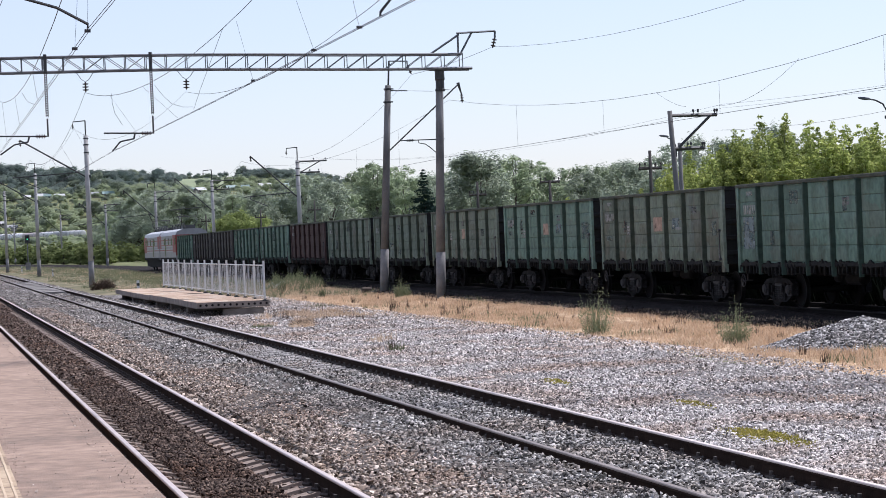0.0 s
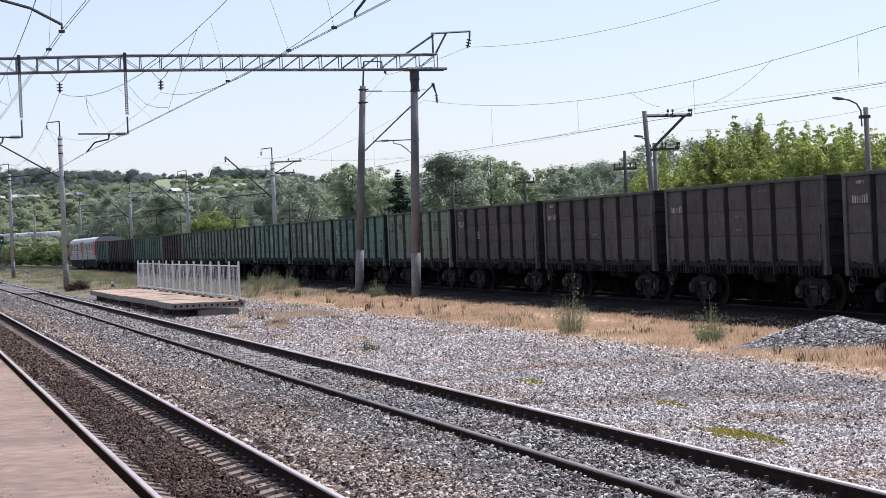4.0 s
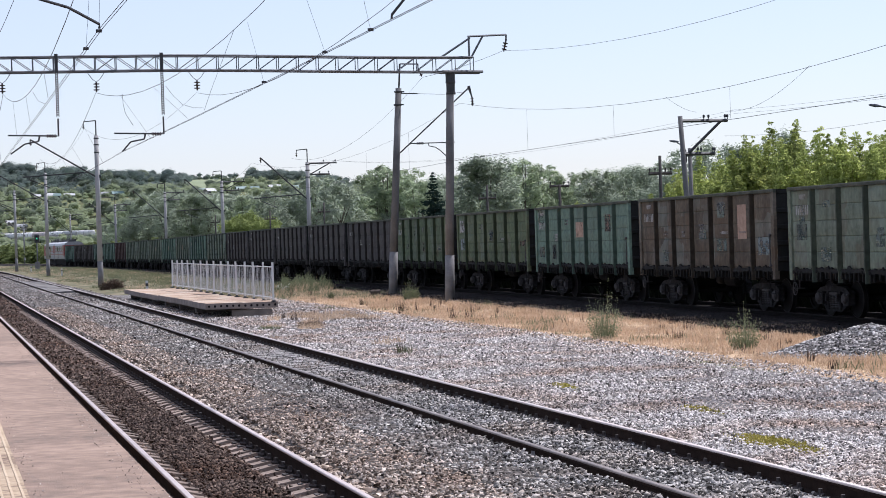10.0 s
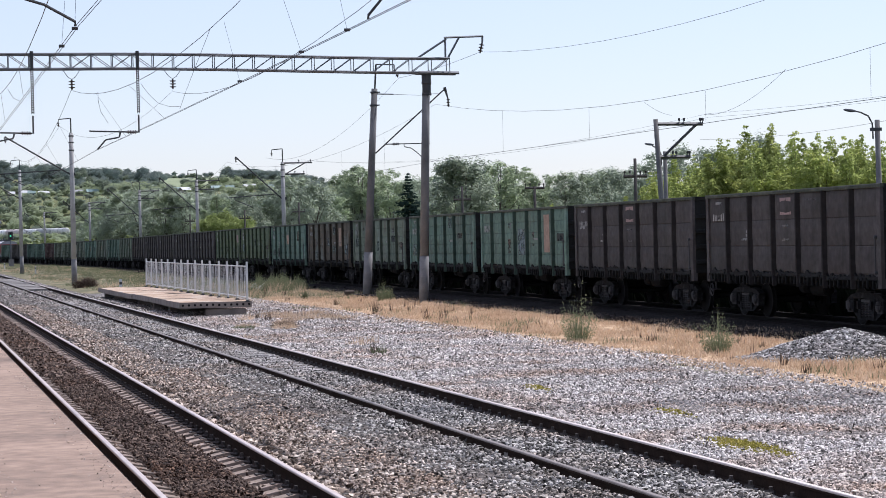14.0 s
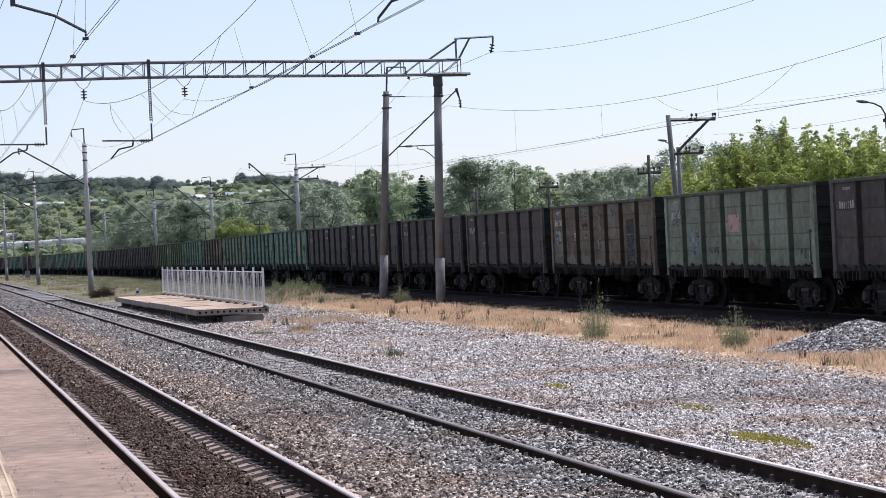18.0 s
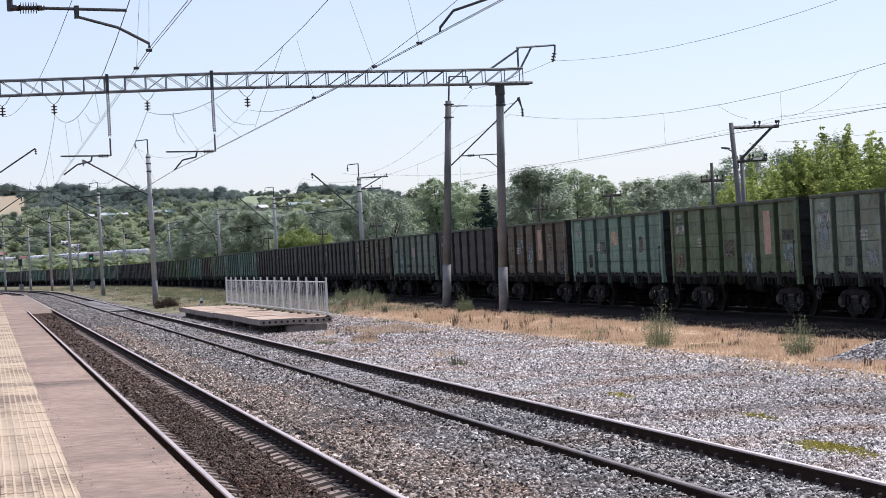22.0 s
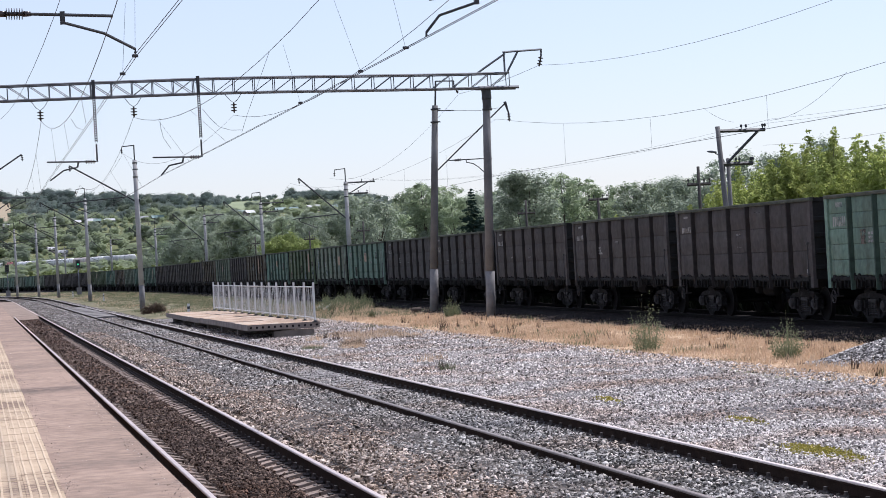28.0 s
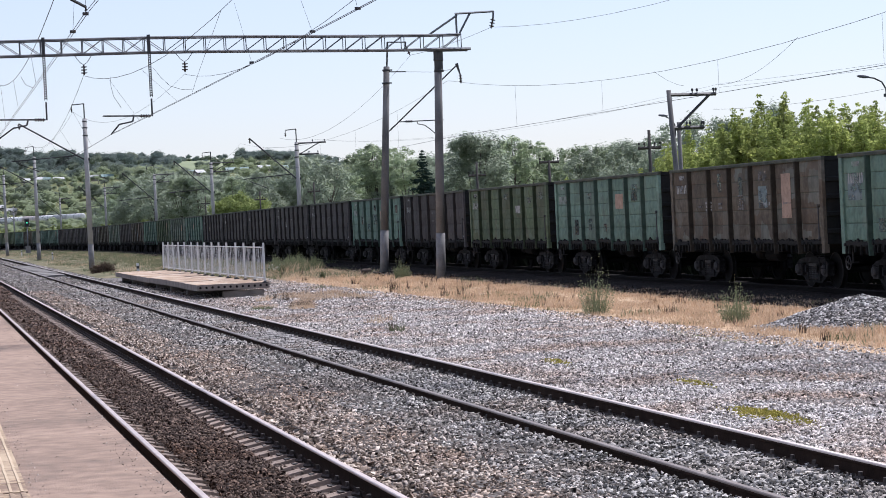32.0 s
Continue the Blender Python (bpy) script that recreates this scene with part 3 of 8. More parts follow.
def scatter(name, mat, label, areas, seed, parent=None):
    """Loose stones: irregular four-sided lumps, as one mesh. areas: x0, x1, y0, y1, z, number, smallest, largest."""
    rng = np.random.default_rng(seed)
    V, F = {4: [], 3: []}, {4: [], 3: []}
    octa = np.array([(-1, -1, -0.7), (1, -1, -0.7), (1, 1, -0.7), (-1, 1, -0.7), (-0.7, -0.7, 0.6), (0.7, -0.7, 0.6), (0.7, 0.7, 0.6), (-0.7, 0.7, 0.6)], float)
    quads = np.array([(4, 5, 6, 7), (0, 1, 5, 4), (1, 2, 6, 5), (2, 3, 7, 6), (3, 0, 4, 7)])
    peak = np.array([(-1, -1, -0.7), (1, -1, -0.7), (1, 1, -0.7), (-1, 1, -0.7), (0, 0, 0.85)], float)
    tris = np.array([(0, 1, 4), (1, 2, 4), (2, 3, 4), (3, 0, 4)])
    for x0, x1, y0, y1, z, n, s0, s1 in areas:
        lump, faces = (octa, quads) if y0 < 45 else (peak, tris)
        m, k = lump.shape[0], faces.shape[1]
        # denser towards the near end
        u = rng.random(n)
        y = y0 * (y1 / y0) ** u
        x = x0 + (x1 - x0) * rng.random(n)
        if x1 > 9.5 and x0 < 9:
            x = np.minimum(x, 8.42 + (0.5 * y + 0.6 - 8.42) * rng.random(n) ** 0.9) if y0 < 30 else x
        size = s0 + (s1 - s0) * rng.random(n) ** 2
        shaped = lump[None] * np.stack([rng.uniform(0.8, 1.7, n), rng.uniform(0.6, 1.1, n), rng.uniform(0.45, 1.0, n)], 1)[:, None, :]
        v = shaped * (size[:, None, None] * rng.uniform(0.5, 1.15, (n, m, 3)))
        v += rng.normal(0, 0.2, v.shape) * size[:, None, None]
        a, t = rng.random(n) * 6.283, rng.normal(0, 0.6, n)
        c, s = np.cos(a), np.sin(a)
        vx, vy, vz = v[..., 0], v[..., 1], v[..., 2] * 0.75
        vx, vz = vx * np.cos(t)[:, None] - vz * np.sin(t)[:, None], vx * np.sin(t)[:, None] + vz * np.cos(t)[:, None]
        rx, ry = vx * c[:, None] - vy * s[:, None], vx * s[:, None] + vy * c[:, None]
        v = np.stack([rx + x[:, None], ry + y[:, None], vz + z + rng.uniform(-0.02, 0.035, n)[:, None]], 2)
        base = sum(len(q) for q in V[k])
        V[k].append(v.reshape(-1, 3))
        F[k].append((base + np.arange(n)[:, None, None] * m + faces[None]).reshape(-1, k))
    for k in (4, 3):
        if V[k]:
            tagged(soup(name, np.concatenate(V[k]), np.concatenate(F[k]), [mat], parent), label, "stones", kind="stuff")


def gravels():
    scatter("loose_stones", stones_grey, "loose grey crushed stone lying on the gravel field", [(8.42, 16.0, 17, 45, -0.24, 90000, 0.011, 0.027), (8.42, 16.0, 45, 64, -0.24, 30000, 0.013, 0.031), (8.42, 16.0, 64, 112, -0.24, 28000, 0.015, 0.034)], 3)
    scatter("loose_stones", stones_mid, "grey and brown stones between and beside the rails", [(8.42, 16.0, 60, 112, -0.24, 16000, 0.013, 0.03), (4.9, 5.7, 14, 45, -0.1, 8000, 0.012, 0.028), (4.1, 4.5, 60, 255, -0.18, 5000, 0.025, 0.05)], 4)
    scatter("loose_stones", stones_beige, "beige and brown stones beside the platform track", [(4.1, 4.4, 13, 60, -0.17, 5000, 0.02, 0.045), (4.35, 5.35, 14, 45, -0.1, 20000, 0.012, 0.028), (4.35, 5.3, 45, 100, -0.1, 13000, 0.016, 0.034)], 24)
    scatter("loose_stones", stones_track, "blue-grey stones beside and between the rails of the second track", [(5.3, 6.6, 14, 45, -0.1, 24000, 0.012, 0.028), (5.25, 6.6, 45, 100, -0.1, 18000, 0.016, 0.034), (6.75, 8.2, 15, 43, -0.185, 25000, 0.012, 0.03), (6.75, 8.2, 43, 54, -0.195, 2600, 0.012, 0.024), (6.75, 8.2, 54, 90, -0.185, 11000, 0.016, 0.034), (4.35, 6.6, 100, 255, -0.11, 26000, 0.022, 0.05), (6.75, 9.4, 90, 255, -0.195, 24000, 0.022, 0.05)], 25)
    scatter("loose_stones", stones_dark, "dark stones along the freight line, coloured for the train shadow", [(20.5, 22.75, 26, 60, -0.2, 14000, 0.02, 0.045), (20.9, 23.7, 60, 115, -0.2, 14000, 0.02, 0.05), (21.2, 23.9, 115, 240, -0.2, 6000, 0.03, 0.07)], 35)
    scatter("loose_stones", stones_brown, "dirty brown stones between the rails", [(2.68, 3.5, 12, 45, -0.17, 24000, 0.01, 0.025), (2.62, 3.5, 45, 100, -0.17, 9000, 0.02, 0.04), (2.45, 3.7, 100, 144, -0.17, 5000, 0.03, 0.06), (2.4, 3.8, 17, 60, -0.235, 3000, 0.014, 0.03)], 5)


def platform_grit():
    scatter("grit", stones_mid, "grit and small pebbles lying on the platform", [(0.62, 1.4, 12, 60, 0.795, 200, 0.002, 0.006), (-0.6, 0.02, 12, 40, 0.79, 60, 0.004, 0.009), (1.25, 1.44, 12, 70, 0.795, 1500, 0.002, 0.007), (0.56, 0.68, 12, 70, 0.795, 900, 0.002, 0.006)], 8)


# ---- platform ----
EDGE, TOP = 1.45, 0.8


def platform():
    p = tagged(thing("platform"), "station platform with reddish grey asphalt and a concrete edge", "platform", kind="structure")
    bm = bmesh.new()
    box(bm, -6.0, EDGE - 0.02, -12, 190, -0.3, TOP)
    part("platform_body", bm, asphalt, p)
    bm = bmesh.new()
    box(bm, EDGE - 0.02, EDGE, -12, 190, 0.55, TOP)
    part("edge_beam", bm, asphalt, p)
    # tactile strip of ribbed tiles
    bm = bmesh.new()
    w, l = 0.278, 0.496
    box(bm, -w / 2, w / 2, -l / 2, l / 2, 0, 0.006)
    for i in range(4):
        x = -w / 2 + w * (i + 0.5) / 4
        box(bm, x - 0.009, x + 0.009, -l / 2, l / 2, 0.006, 0.011, 1)
    me = bpy.data.meshes.new("tactile_tile")
    bm.to_mesh(me)
    bm.free()
    me.materials.append(tile_mat)
    me.materials.append(rib_mat)
    for j in range(150):
        for i in range(2):
            o = new("tactile_tile", me)
            o.parent = p
            o.matrix_basis = pose(0.14 + 0.28 * i + random.uniform(-0.002, 0.002), 14.5 + 0.5 * j, TOP + 0.001 + random.uniform(0, 0.003), 0, 0, random.uniform(-0.3, 0.3))
    bm = bmesh.new()
    box(bm, 0.0, 0.56, 89.3, 187, TOP, TOP + 0.01)
    for i in range(8):
        box(bm, 0.02 + i * 0.07, 0.05 + i * 0.07, 89.3, 187, TOP + 0.01, TOP + 0.016)
    box(bm, 0.0, 0.56, -12, 14.2, TOP, TOP + 0.007)
    for i in range(8):
        box(bm, 0.02 + i * 0.07, 0.05 + i * 0.07, -12, 14.2, TOP + 0.007, TOP + 0.014)
    part("tactile_strip", bm, tile_mat, p, "yellow ribbed warning strip")
    # foot crossing
    bm = bmesh.new()
    n, rows = 40, []
    for j in range(n + 1):
        y = 143 + 112 * j / n
        k = smooth_step(0, 3, j)
        rows.append([bm.verts.new((EDGE + 0.02 + (3.84 - EDGE) * i / 8 + (0.3 * noise.noise((y * 0.3, i * 1.0, 0)) if 0 < i < 8 else 0) - (0.5 if j == 0 else 0) * abs(i - 4) / 4 * (i > 4), y + (1.2 * noise.noise((i * 0.7, 3.0, 0.0)) if j == 0 else 0), -0.2 + 0.225 * k + 0.03 * k * noise.noise((y * 0.2, i * 0.9, 5.0)))) for i in range(9)])
    for r0, r1 in zip(rows[:-1], rows[1:]):
        for i in range(8):
            bm.faces.new((r0[i], r0[i + 1], r1[i + 1], r1[i])).smooth = True
    tagged(part("foot_crossing", bm, walkway), "trodden earth walkway laid over the platform track", "crossing", kind="structure")
    bm = bmesh.new()
    for i in range(11):
        box(bm, T2 - 0.7, T2 + 0.7, 136 + i * 4.2, 140.15 + i * 4.2, -0.2, -0.07 + 0.02 * (i % 3))
    tagged(part("crossing_panel", bm, crossing_mat), "pale concrete crossing panels between the rails", "crossing", kind="structure")


# ---- slab halt with its fence ----
def slab_halt():
    h = thing("slab_platform", 0, 0, 0, "low side platform of weathered hollow concrete slabs on blocks", "platform")
    rnd = random.Random(5)
    x0, y0, w, ln = 9.64, 81.4, 1.33, 5.95
    for j in range(6):
        for i in range(2):
            bm = bmesh.new()
            xa, ya = x0 + i * (w + 0.035) + rnd.uniform(-0.02, 0.02), y0 + j * (ln + 0.05) + (0.25 if i else 0.0)
            za = 0.05 + rnd.uniform(-0.025, 0.03) - (0.03 if i else 0.0)
            # end face with six round cores
            holes = [(xa + w * (k + 0.5) / 6, za + 0.11) for k in range(6)]
            box(bm, xa, xa + w, ya + 0.02, ya + ln, za, za + 0.22)
            bmesh.ops.subdivide_edges(bm, edges=[e for e in bm.edges if abs(e.verts[0].co.y - e.verts[1].co.y) > 1], cuts=9)
            for v in bm.verts:
                if ya + 0.1 < v.co.y < ya + ln - 0.1 and v.co.z > za + 0.1:
                    v.co.z += 0.02 * noise.noise((v.co.x * 2, v.co.y * 0.9, j * 3.0 + i))
                    v.co.x += 0.03 * noise.noise((v.co.y * 1.7, v.co.x, 8.0))
            for f in bm.faces:
                if f.normal.z > 0.5 or f.calc_center_median().z > za + 0.2:
                    f.material_index = 0
                else:
                    f.material_index = 1
            # the near face stands 20 mm proud round the cores
            for k in range(6):
                cx, cz = holes[k]
                xl, xr = xa + w * k / 6, xa + w * (k + 1) / 6
                outer = [(xr, cz), (xr, za + 0.22), (cx, za + 0.22), (xl, za + 0.22), (xl, cz), (xl, za), (cx, za), (xr, za)]
                vo = [bm.verts.new((a, ya, b)) for a, b in outer]
                vi = [bm.verts.new((cx + 0.047 * math.cos(math.pi * q / 4), ya, cz + 0.047 * math.sin(math.pi * q / 4))) for q in range(8)]
                vd = [bm.verts.new((cx + 0.047 * math.cos(math.pi * q / 4), ya + 0.018, cz + 0.047 * math.sin(math.pi * q / 4))) for q in range(8)]
                for q in range(8):
                    r = (q + 1) % 8
                    bm.faces.new((vo[q], vi[q], vi[r], vo[r])).material_index = 1
                    bm.faces.new((vi[q], vd[q], vd[r], vi[r])).material_index = 2
                bm.faces.new(vd).material_index = 2
            part("slab", bm, [slab_mat, slab_side, core_shade], h)
    for j in range(7):
        bm = bmesh.new()
        y = y0 + 0.35 + j * 5.9
        box(bm, x0 + (1.0 if j == 0 else 0.35), x0 + 2.5, y, y + 0.42, -0.34, 0.01)
        part("support_block", bm, slab_side, h)
    # fence along the far edge
    f = thing("picket_fence", 0, 0, 0, "white painted steel picket fence standing on the slab platform", "fence")
    xf, ya, yb, zb = x0 + 2 * w - 0.12, y0 + 0.3, y0 + 36.0, 0.25
    posts = 14
    for i in range(posts + 1):
        y = ya + (yb - ya) * i / posts
        bm = bmesh.new()
        lean = rnd.uniform(-0.03, 0.03)
        bar(bm, (xf, y, zb), (xf + lean, y, zb + 1.47), 0.058)
        post = part("post", bm, fence_paint, f)
        bm = bmesh.new()
        box(bm, xf - 0.09, xf + 0.09, y - 0.09, y + 0.09, zb - 0.01, zb + 0.03)
        box(bm, xf - 0.04, xf + 0.04, y - 0.04, y + 0.04, zb + 0.03, zb + 0.07)
        part("foot_plate", bm, dark_steel, post, "dark rusty foot plate")
        if i == posts:
            break
        y2 = ya + (yb - ya) * (i + 1) / posts
        bm = bmesh.new()
        for zr in (zb + 1.3, zb + 0.16):
            bar(bm, (xf, y, zr), (xf, y2, zr), 0.032)
        part("rail", bm, fence_paint, f)
        n = 17
        for k in range(1, n):
            bm = bmesh.new()
            yy = y + (y2 - y) * k / n
            bar(bm, (xf + 0.01, yy, zb + 0.1), (xf + 0.01 + rnd.uniform(-0.03, 0.03), yy + rnd.uniform(-0.03, 0.03), zb + 1.3 + rnd.uniform(-0.06, 0.04)), 0.0075)
            part("picket", bm, fence_paint, f)
    # marker post beyond the slabs
    for mx, my in ((11.5, 124.5), (12.6, 229), (12.0, 288)):
        m = thing("marker_post", mx, my, -0.28, "short white marker post with black bands beside the track", "post", "marker posts")
        bm = bmesh.new()
        box(bm, -0.07, 0.07, -0.07, 0.07, 0, 0.85)
        part("post", bm, fence_paint, m)
        bm = bmesh.new()
        box(bm, -0.075, 0.075, -0.075, 0.075, 0.55, 0.7)
        part("band", bm, dark_steel, m)


# ---- freight train ----
LEN = 13.92
PAINTS = {
    "green": [(0.0598, 0.107, 0.0851), (0.11, 0.19, 0.152), (0.159, 0.253, 0.207)],
    "grey": [(0.0805, 0.107, 0.0805), (0.146, 0.189, 0.143), (0.212, 0.254, 0.203)],
    "teal": [(0.0756, 0.128, 0.101), (0.13, 0.215, 0.17), (0.179, 0.278, 0.226)],
    "olive": [(0.047, 0.0699, 0.0376), (0.0896, 0.13, 0.071), (0.134, 0.177, 0.104)],
    "dark": [(0.03, 0.027, 0.0265), (0.053, 0.0475, 0.0465), (0.083, 0.0755, 0.074)],
    "rust": [(0.044, 0.0363, 0.0264), (0.0924, 0.077, 0.0561), (0.152, 0.134, 0.102)],
    "red": [(0.035, 0.018, 0.018), (0.06, 0.03, 0.029), (0.085, 0.05, 0.046)],
}
PATCHY = {"green": 0.22, "grey": 0.36, "teal": 0.14, "olive": 0.28, "dark": 0.05, "rust": 0.5, "red": 0.05}
PAINT_WORDS = {"green": "faded green", "grey": "grey-green", "teal": "bright teal green", "olive": "olive green", "dark": "dark grey-brown", "rust": "rust-stained brown", "red": "dark red-brown"}


def paint(key):
    return material("wagon_paint_" + key, PAINTS[key], scale=0.9, rough=0.75, bump=0.15, fine=7, spread=(0.3, 0.68), detail_mix=0.45, rnd=0.16, spec=0.3, worn=PATCHY[key])


def post_shade(key, keep=0.48):
    """Darker copy of a wagon's paint: the posts' shade is put into the colour."""
    return material(("post_shade_paint_" if keep > 0.3 else "deep_post_shade_paint_") + key, [tuple(keep * a + 0.003 for a in x) for x in PAINTS[key]], scale=0.9, rough=0.85, fine=7, spread=(0.3, 0.68), detail_mix=0.45, rnd=0.1, spec=0.2)


def edge_paint(key):
    """Corner posts, slightly paler than the panels."""
    return material("corner_paint_" + key, [tuple(1.15 * a + 0.018 for a in x) for x in PAINTS[key]], scale=1.2, rough=0.8, fine=9, spread=(0.3, 0.68), detail_mix=0.5, rnd=0.1, spec=0.2, worn=PATCHY[key])


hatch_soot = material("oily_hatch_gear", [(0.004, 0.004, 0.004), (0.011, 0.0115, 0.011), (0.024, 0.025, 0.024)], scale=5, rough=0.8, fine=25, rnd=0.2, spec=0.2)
seam_dark = material("darker_weld_seam", [(0.02, 0.018, 0.018), (0.045, 0.041, 0.04)], scale=2, rough=0.9, fine=9, spec=0.2)
seam_mat = material("dark_weld_seam", [(0.03, 0.042, 0.035), (0.085, 0.11, 0.092)], scale=2, rough=0.9, fine=9, spec=0.2)
chord_mat = material("grimy_wagon_rim", [(0.03, 0.036, 0.028), (0.07, 0.078, 0.062), (0.12, 0.125, 0.105)], scale=1.5, rough=0.9, fine=12, spec=0.2)
# underframe, bogies and wheels near-black: the shade beneath is in their colour
under_mat = material("shade_dark_underframe", [(0.006, 0.0055, 0.0055), (0.014, 0.013, 0.013)], scale=4, rough=0.85, spec=0.2)
bogie_mat = material("shade_dark_bogie_steel", [(0.006, 0.006, 0.006), (0.014, 0.0135, 0.014), (0.04, 0.039, 0.04)], scale=9, rough=0.85, bump=0.3, spec=0.2)
spring_mat = material("worn_spring_steel", [(0.022, 0.021, 0.021), (0.07, 0.067, 0.067)], scale=9, rough=0.7, spec=0.3)
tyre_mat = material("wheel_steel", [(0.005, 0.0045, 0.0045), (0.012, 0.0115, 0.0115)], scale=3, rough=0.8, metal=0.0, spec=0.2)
# worn rims, paler all round to paint the arc that the sun catches
rim_mat = material("worn_lit_wheel_rim", [(0.012, 0.011, 0.011), (0.04, 0.037, 0.035)], scale=3, rough=0.6, metal=0.3)
mark_orange = marking("faded_orange_notice", [(0.27, 0.185, 0.14), (0.5, 0.365, 0.28)], 6, 0.34)
mark_pink = marking("faded_pink_notice", [(0.3, 0.21, 0.2), (0.4, 0.29, 0.27)], 6, 0.33)
mark_white = marking("faded_white_lettering", [(0.27, 0.275, 0.27), (0.46, 0.465, 0.45)], 9, 0.4)
mark_grey = marking("dim_grey_lettering", [(0.1, 0.1, 0.1), (0.24, 0.24, 0.235)], 9, 0.46)
mark_pale = marking("pale_repaint_patch", [(0.14, 0.19, 0.19), (0.22, 0.27, 0.28)], 4, 0.47)
mark_soft = marking("soft_repaint_patch", [(0.1, 0.135, 0.115), (0.17, 0.21, 0.185)], 5, 0.5)
mark_dim = marking("dim_repaint_patch", [(0.065, 0.085, 0.072), (0.11, 0.135, 0.115)], 5, 0.48)
mark_warm = marking("rusty_patch", [(0.09, 0.065, 0.05), (0.16, 0.13, 0.105)], 5, 0.5)
mark_dark = marking("dark_repaint_patch", [(0.02, 0.025, 0.022), (0.04, 0.045, 0.04)], 4, 0.42)


def part_mesh(name, build, mat, smooth=False):
    bm = bmesh.new()
    build(bm)
    me = bpy.data.meshes.new(name)
    bm.to_mesh(me)
    bm.free()
    for x in mat if isinstance(mat, (list, tuple)) else [mat]:
        me.materials.append(x)
    return me


def put(name, me, parent, m=None, label="", skin=None):
    o = new(name, me)
    o.parent = parent
    if m is not None:
        o.matrix_basis = m
    if label:
        o["label"] = label
    if skin:
        o.material_slots[0].link = "OBJECT"
        o.material_slots[0].material = skin
    return o


BODY, SIDE, ZT, ZF = 6.36, 1.50, 3.48, 1.25     # half length, half width, top, floor
BAYS = 7


def pressed_panel(bm, seams, bulge):
    """One panel of a side wall: flat plates bulging slightly between welded seams."""
    x0, x1 = -BODY / BAYS, BODY / BAYS
    lo, hi = ZF + 0.06, ZT - 0.1
    rows = [(lo, 0.4)]
    cuts = [lo] + [lo + (hi - lo) * q for q in seams] + [hi]
    for i in range(len(cuts) - 1):
        a, b = cuts[i], cuts[i + 1]
        if i:
            rows.append((a + 0.0045, 0.3))
        rows += [(a + 0.022, 0.75), (a * 0.65 + b * 0.35, 0.75 + bulge), (a * 0.35 + b * 0.65, 0.75 + bulge), (b - 0.022, 0.75)]
        if i < len(cuts) - 2:
            rows += [(b - 0.0045, 0.3)]
    rows.append((hi, 0.4))
    cols = [(x0, 0.0), (x0 + 0.07, 0.0), (x0 + 0.15, 0.85), (0.0, 1.0), (x1 - 0.15, 0.85), (x1 - 0.07, 0.0), (x1, 0.0)]
    prev, pk = None, 1.0
    for z, k in rows:
        row = [bm.verts.new((x, 0.034 * u * k, z)) for x, u in cols]
        if prev:
            for i in range(len(cols) - 1):
                bm.faces.new((prev[i], prev[i + 1], row[i + 1], row[i])).material_index = 1 if k == pk == 0.3 else 0
        prev, pk = row, k


def m_panel(bm):
    pressed_panel(bm, (0.2, 0.4, 0.6, 0.8), 0.3)


def m_panel_plain(bm):
    pressed_panel(bm, (0.33, 0.67), 0.6)


def m_side(bm):
    box(bm, -BODY, BODY, -0.03, -0.004, ZF, ZT - 0.1)


def m_post(bm):
    """A hat-shaped side post."""
    hat(bm, ZF, ZT - 0.09, 0.062, 0.125)


def m_post_foot(bm):
    """The post's tongue hanging below the floor."""
    hat(bm, ZF - 0.32, ZF - 0.004, 0.05, 0.11)


def hat(bm, z0, z1, w, d):
    p = [(-w, 0.0), (-w * 0.6, d), (w * 0.6, d), (w, 0.0)]
    lo = [bm.verts.new((x, y, z0)) for x, y in p]
    hi = [bm.verts.new((x, y, z1)) for x, y in p]
    for i in range(4):
        bm.faces.new((lo[i], lo[(i + 1) % 4], hi[(i + 1) % 4], hi[i]))
    bm.faces.new(lo[::-1])
    bm.faces.new(hi)


def m_corner(bm):
    box(bm, -0.11, 0.11, -0.06, 0.07, 0.97, ZT - 0.1)


def m_chord(bm):
    prof = [(-0.06, -0.1), (0.075, -0.1), (0.085, -0.085), (0.085, -0.02), (0.07, 0.0), (-0.06, 0.0)]
    rings = []
    for x in (-BODY - 0.03, BODY + 0.03):
        rings.append([bm.verts.new((x, y, ZT + z)) for y, z in prof])
    n = len(prof)
    for i in range(n):
        bm.faces.new((rings[0][i], rings[0][(i + 1) % n], rings[1][(i + 1) % n], rings[1][i]))
    bm.faces.new(rings[0][::-1])
    bm.faces.new(rings[1])


def m_end(bm):
    # corrugated plate with a rim on top, as one skin
    prof = [(0.03, ZF - 0.05)]
    for z in (1.45, 1.9, 2.35, 2.8):
        prof += [(0.03, z), (0.09, z + 0.03), (0.09, z + 0.12), (0.03, z + 0.15)]
    prof += [(0.03, ZT - 0.13), (0.08, ZT - 0.12), (0.08, ZT - 0.01)]
    rows = []
    for sgn, ps in ((1, prof), (-1, prof[::-1])):
        for x, z in ps:
            rows.append((bm.verts.new((sgn * x, -SIDE + 0.01, z)), bm.verts.new((sgn * x, SIDE - 0.01, z))))
    for a, b in zip(rows, rows[1:] + rows[:1]):
        bm.faces.new((a[0], a[1], b[1], b[0]))
    bm.faces.new([r[0] for r in rows][::-1])
    bm.faces.new([r[1] for r in rows])


def m_floor(bm):
    box(bm, -BODY + 0.05, BODY - 0.05, -SIDE + 0.01, SIDE - 0.01, ZF - 0.06, ZF)


def m_sill(bm):
    box(bm, -BODY - 0.15, BODY + 0.15, -0.25, 0.25, 0.85, ZF - 0.065)


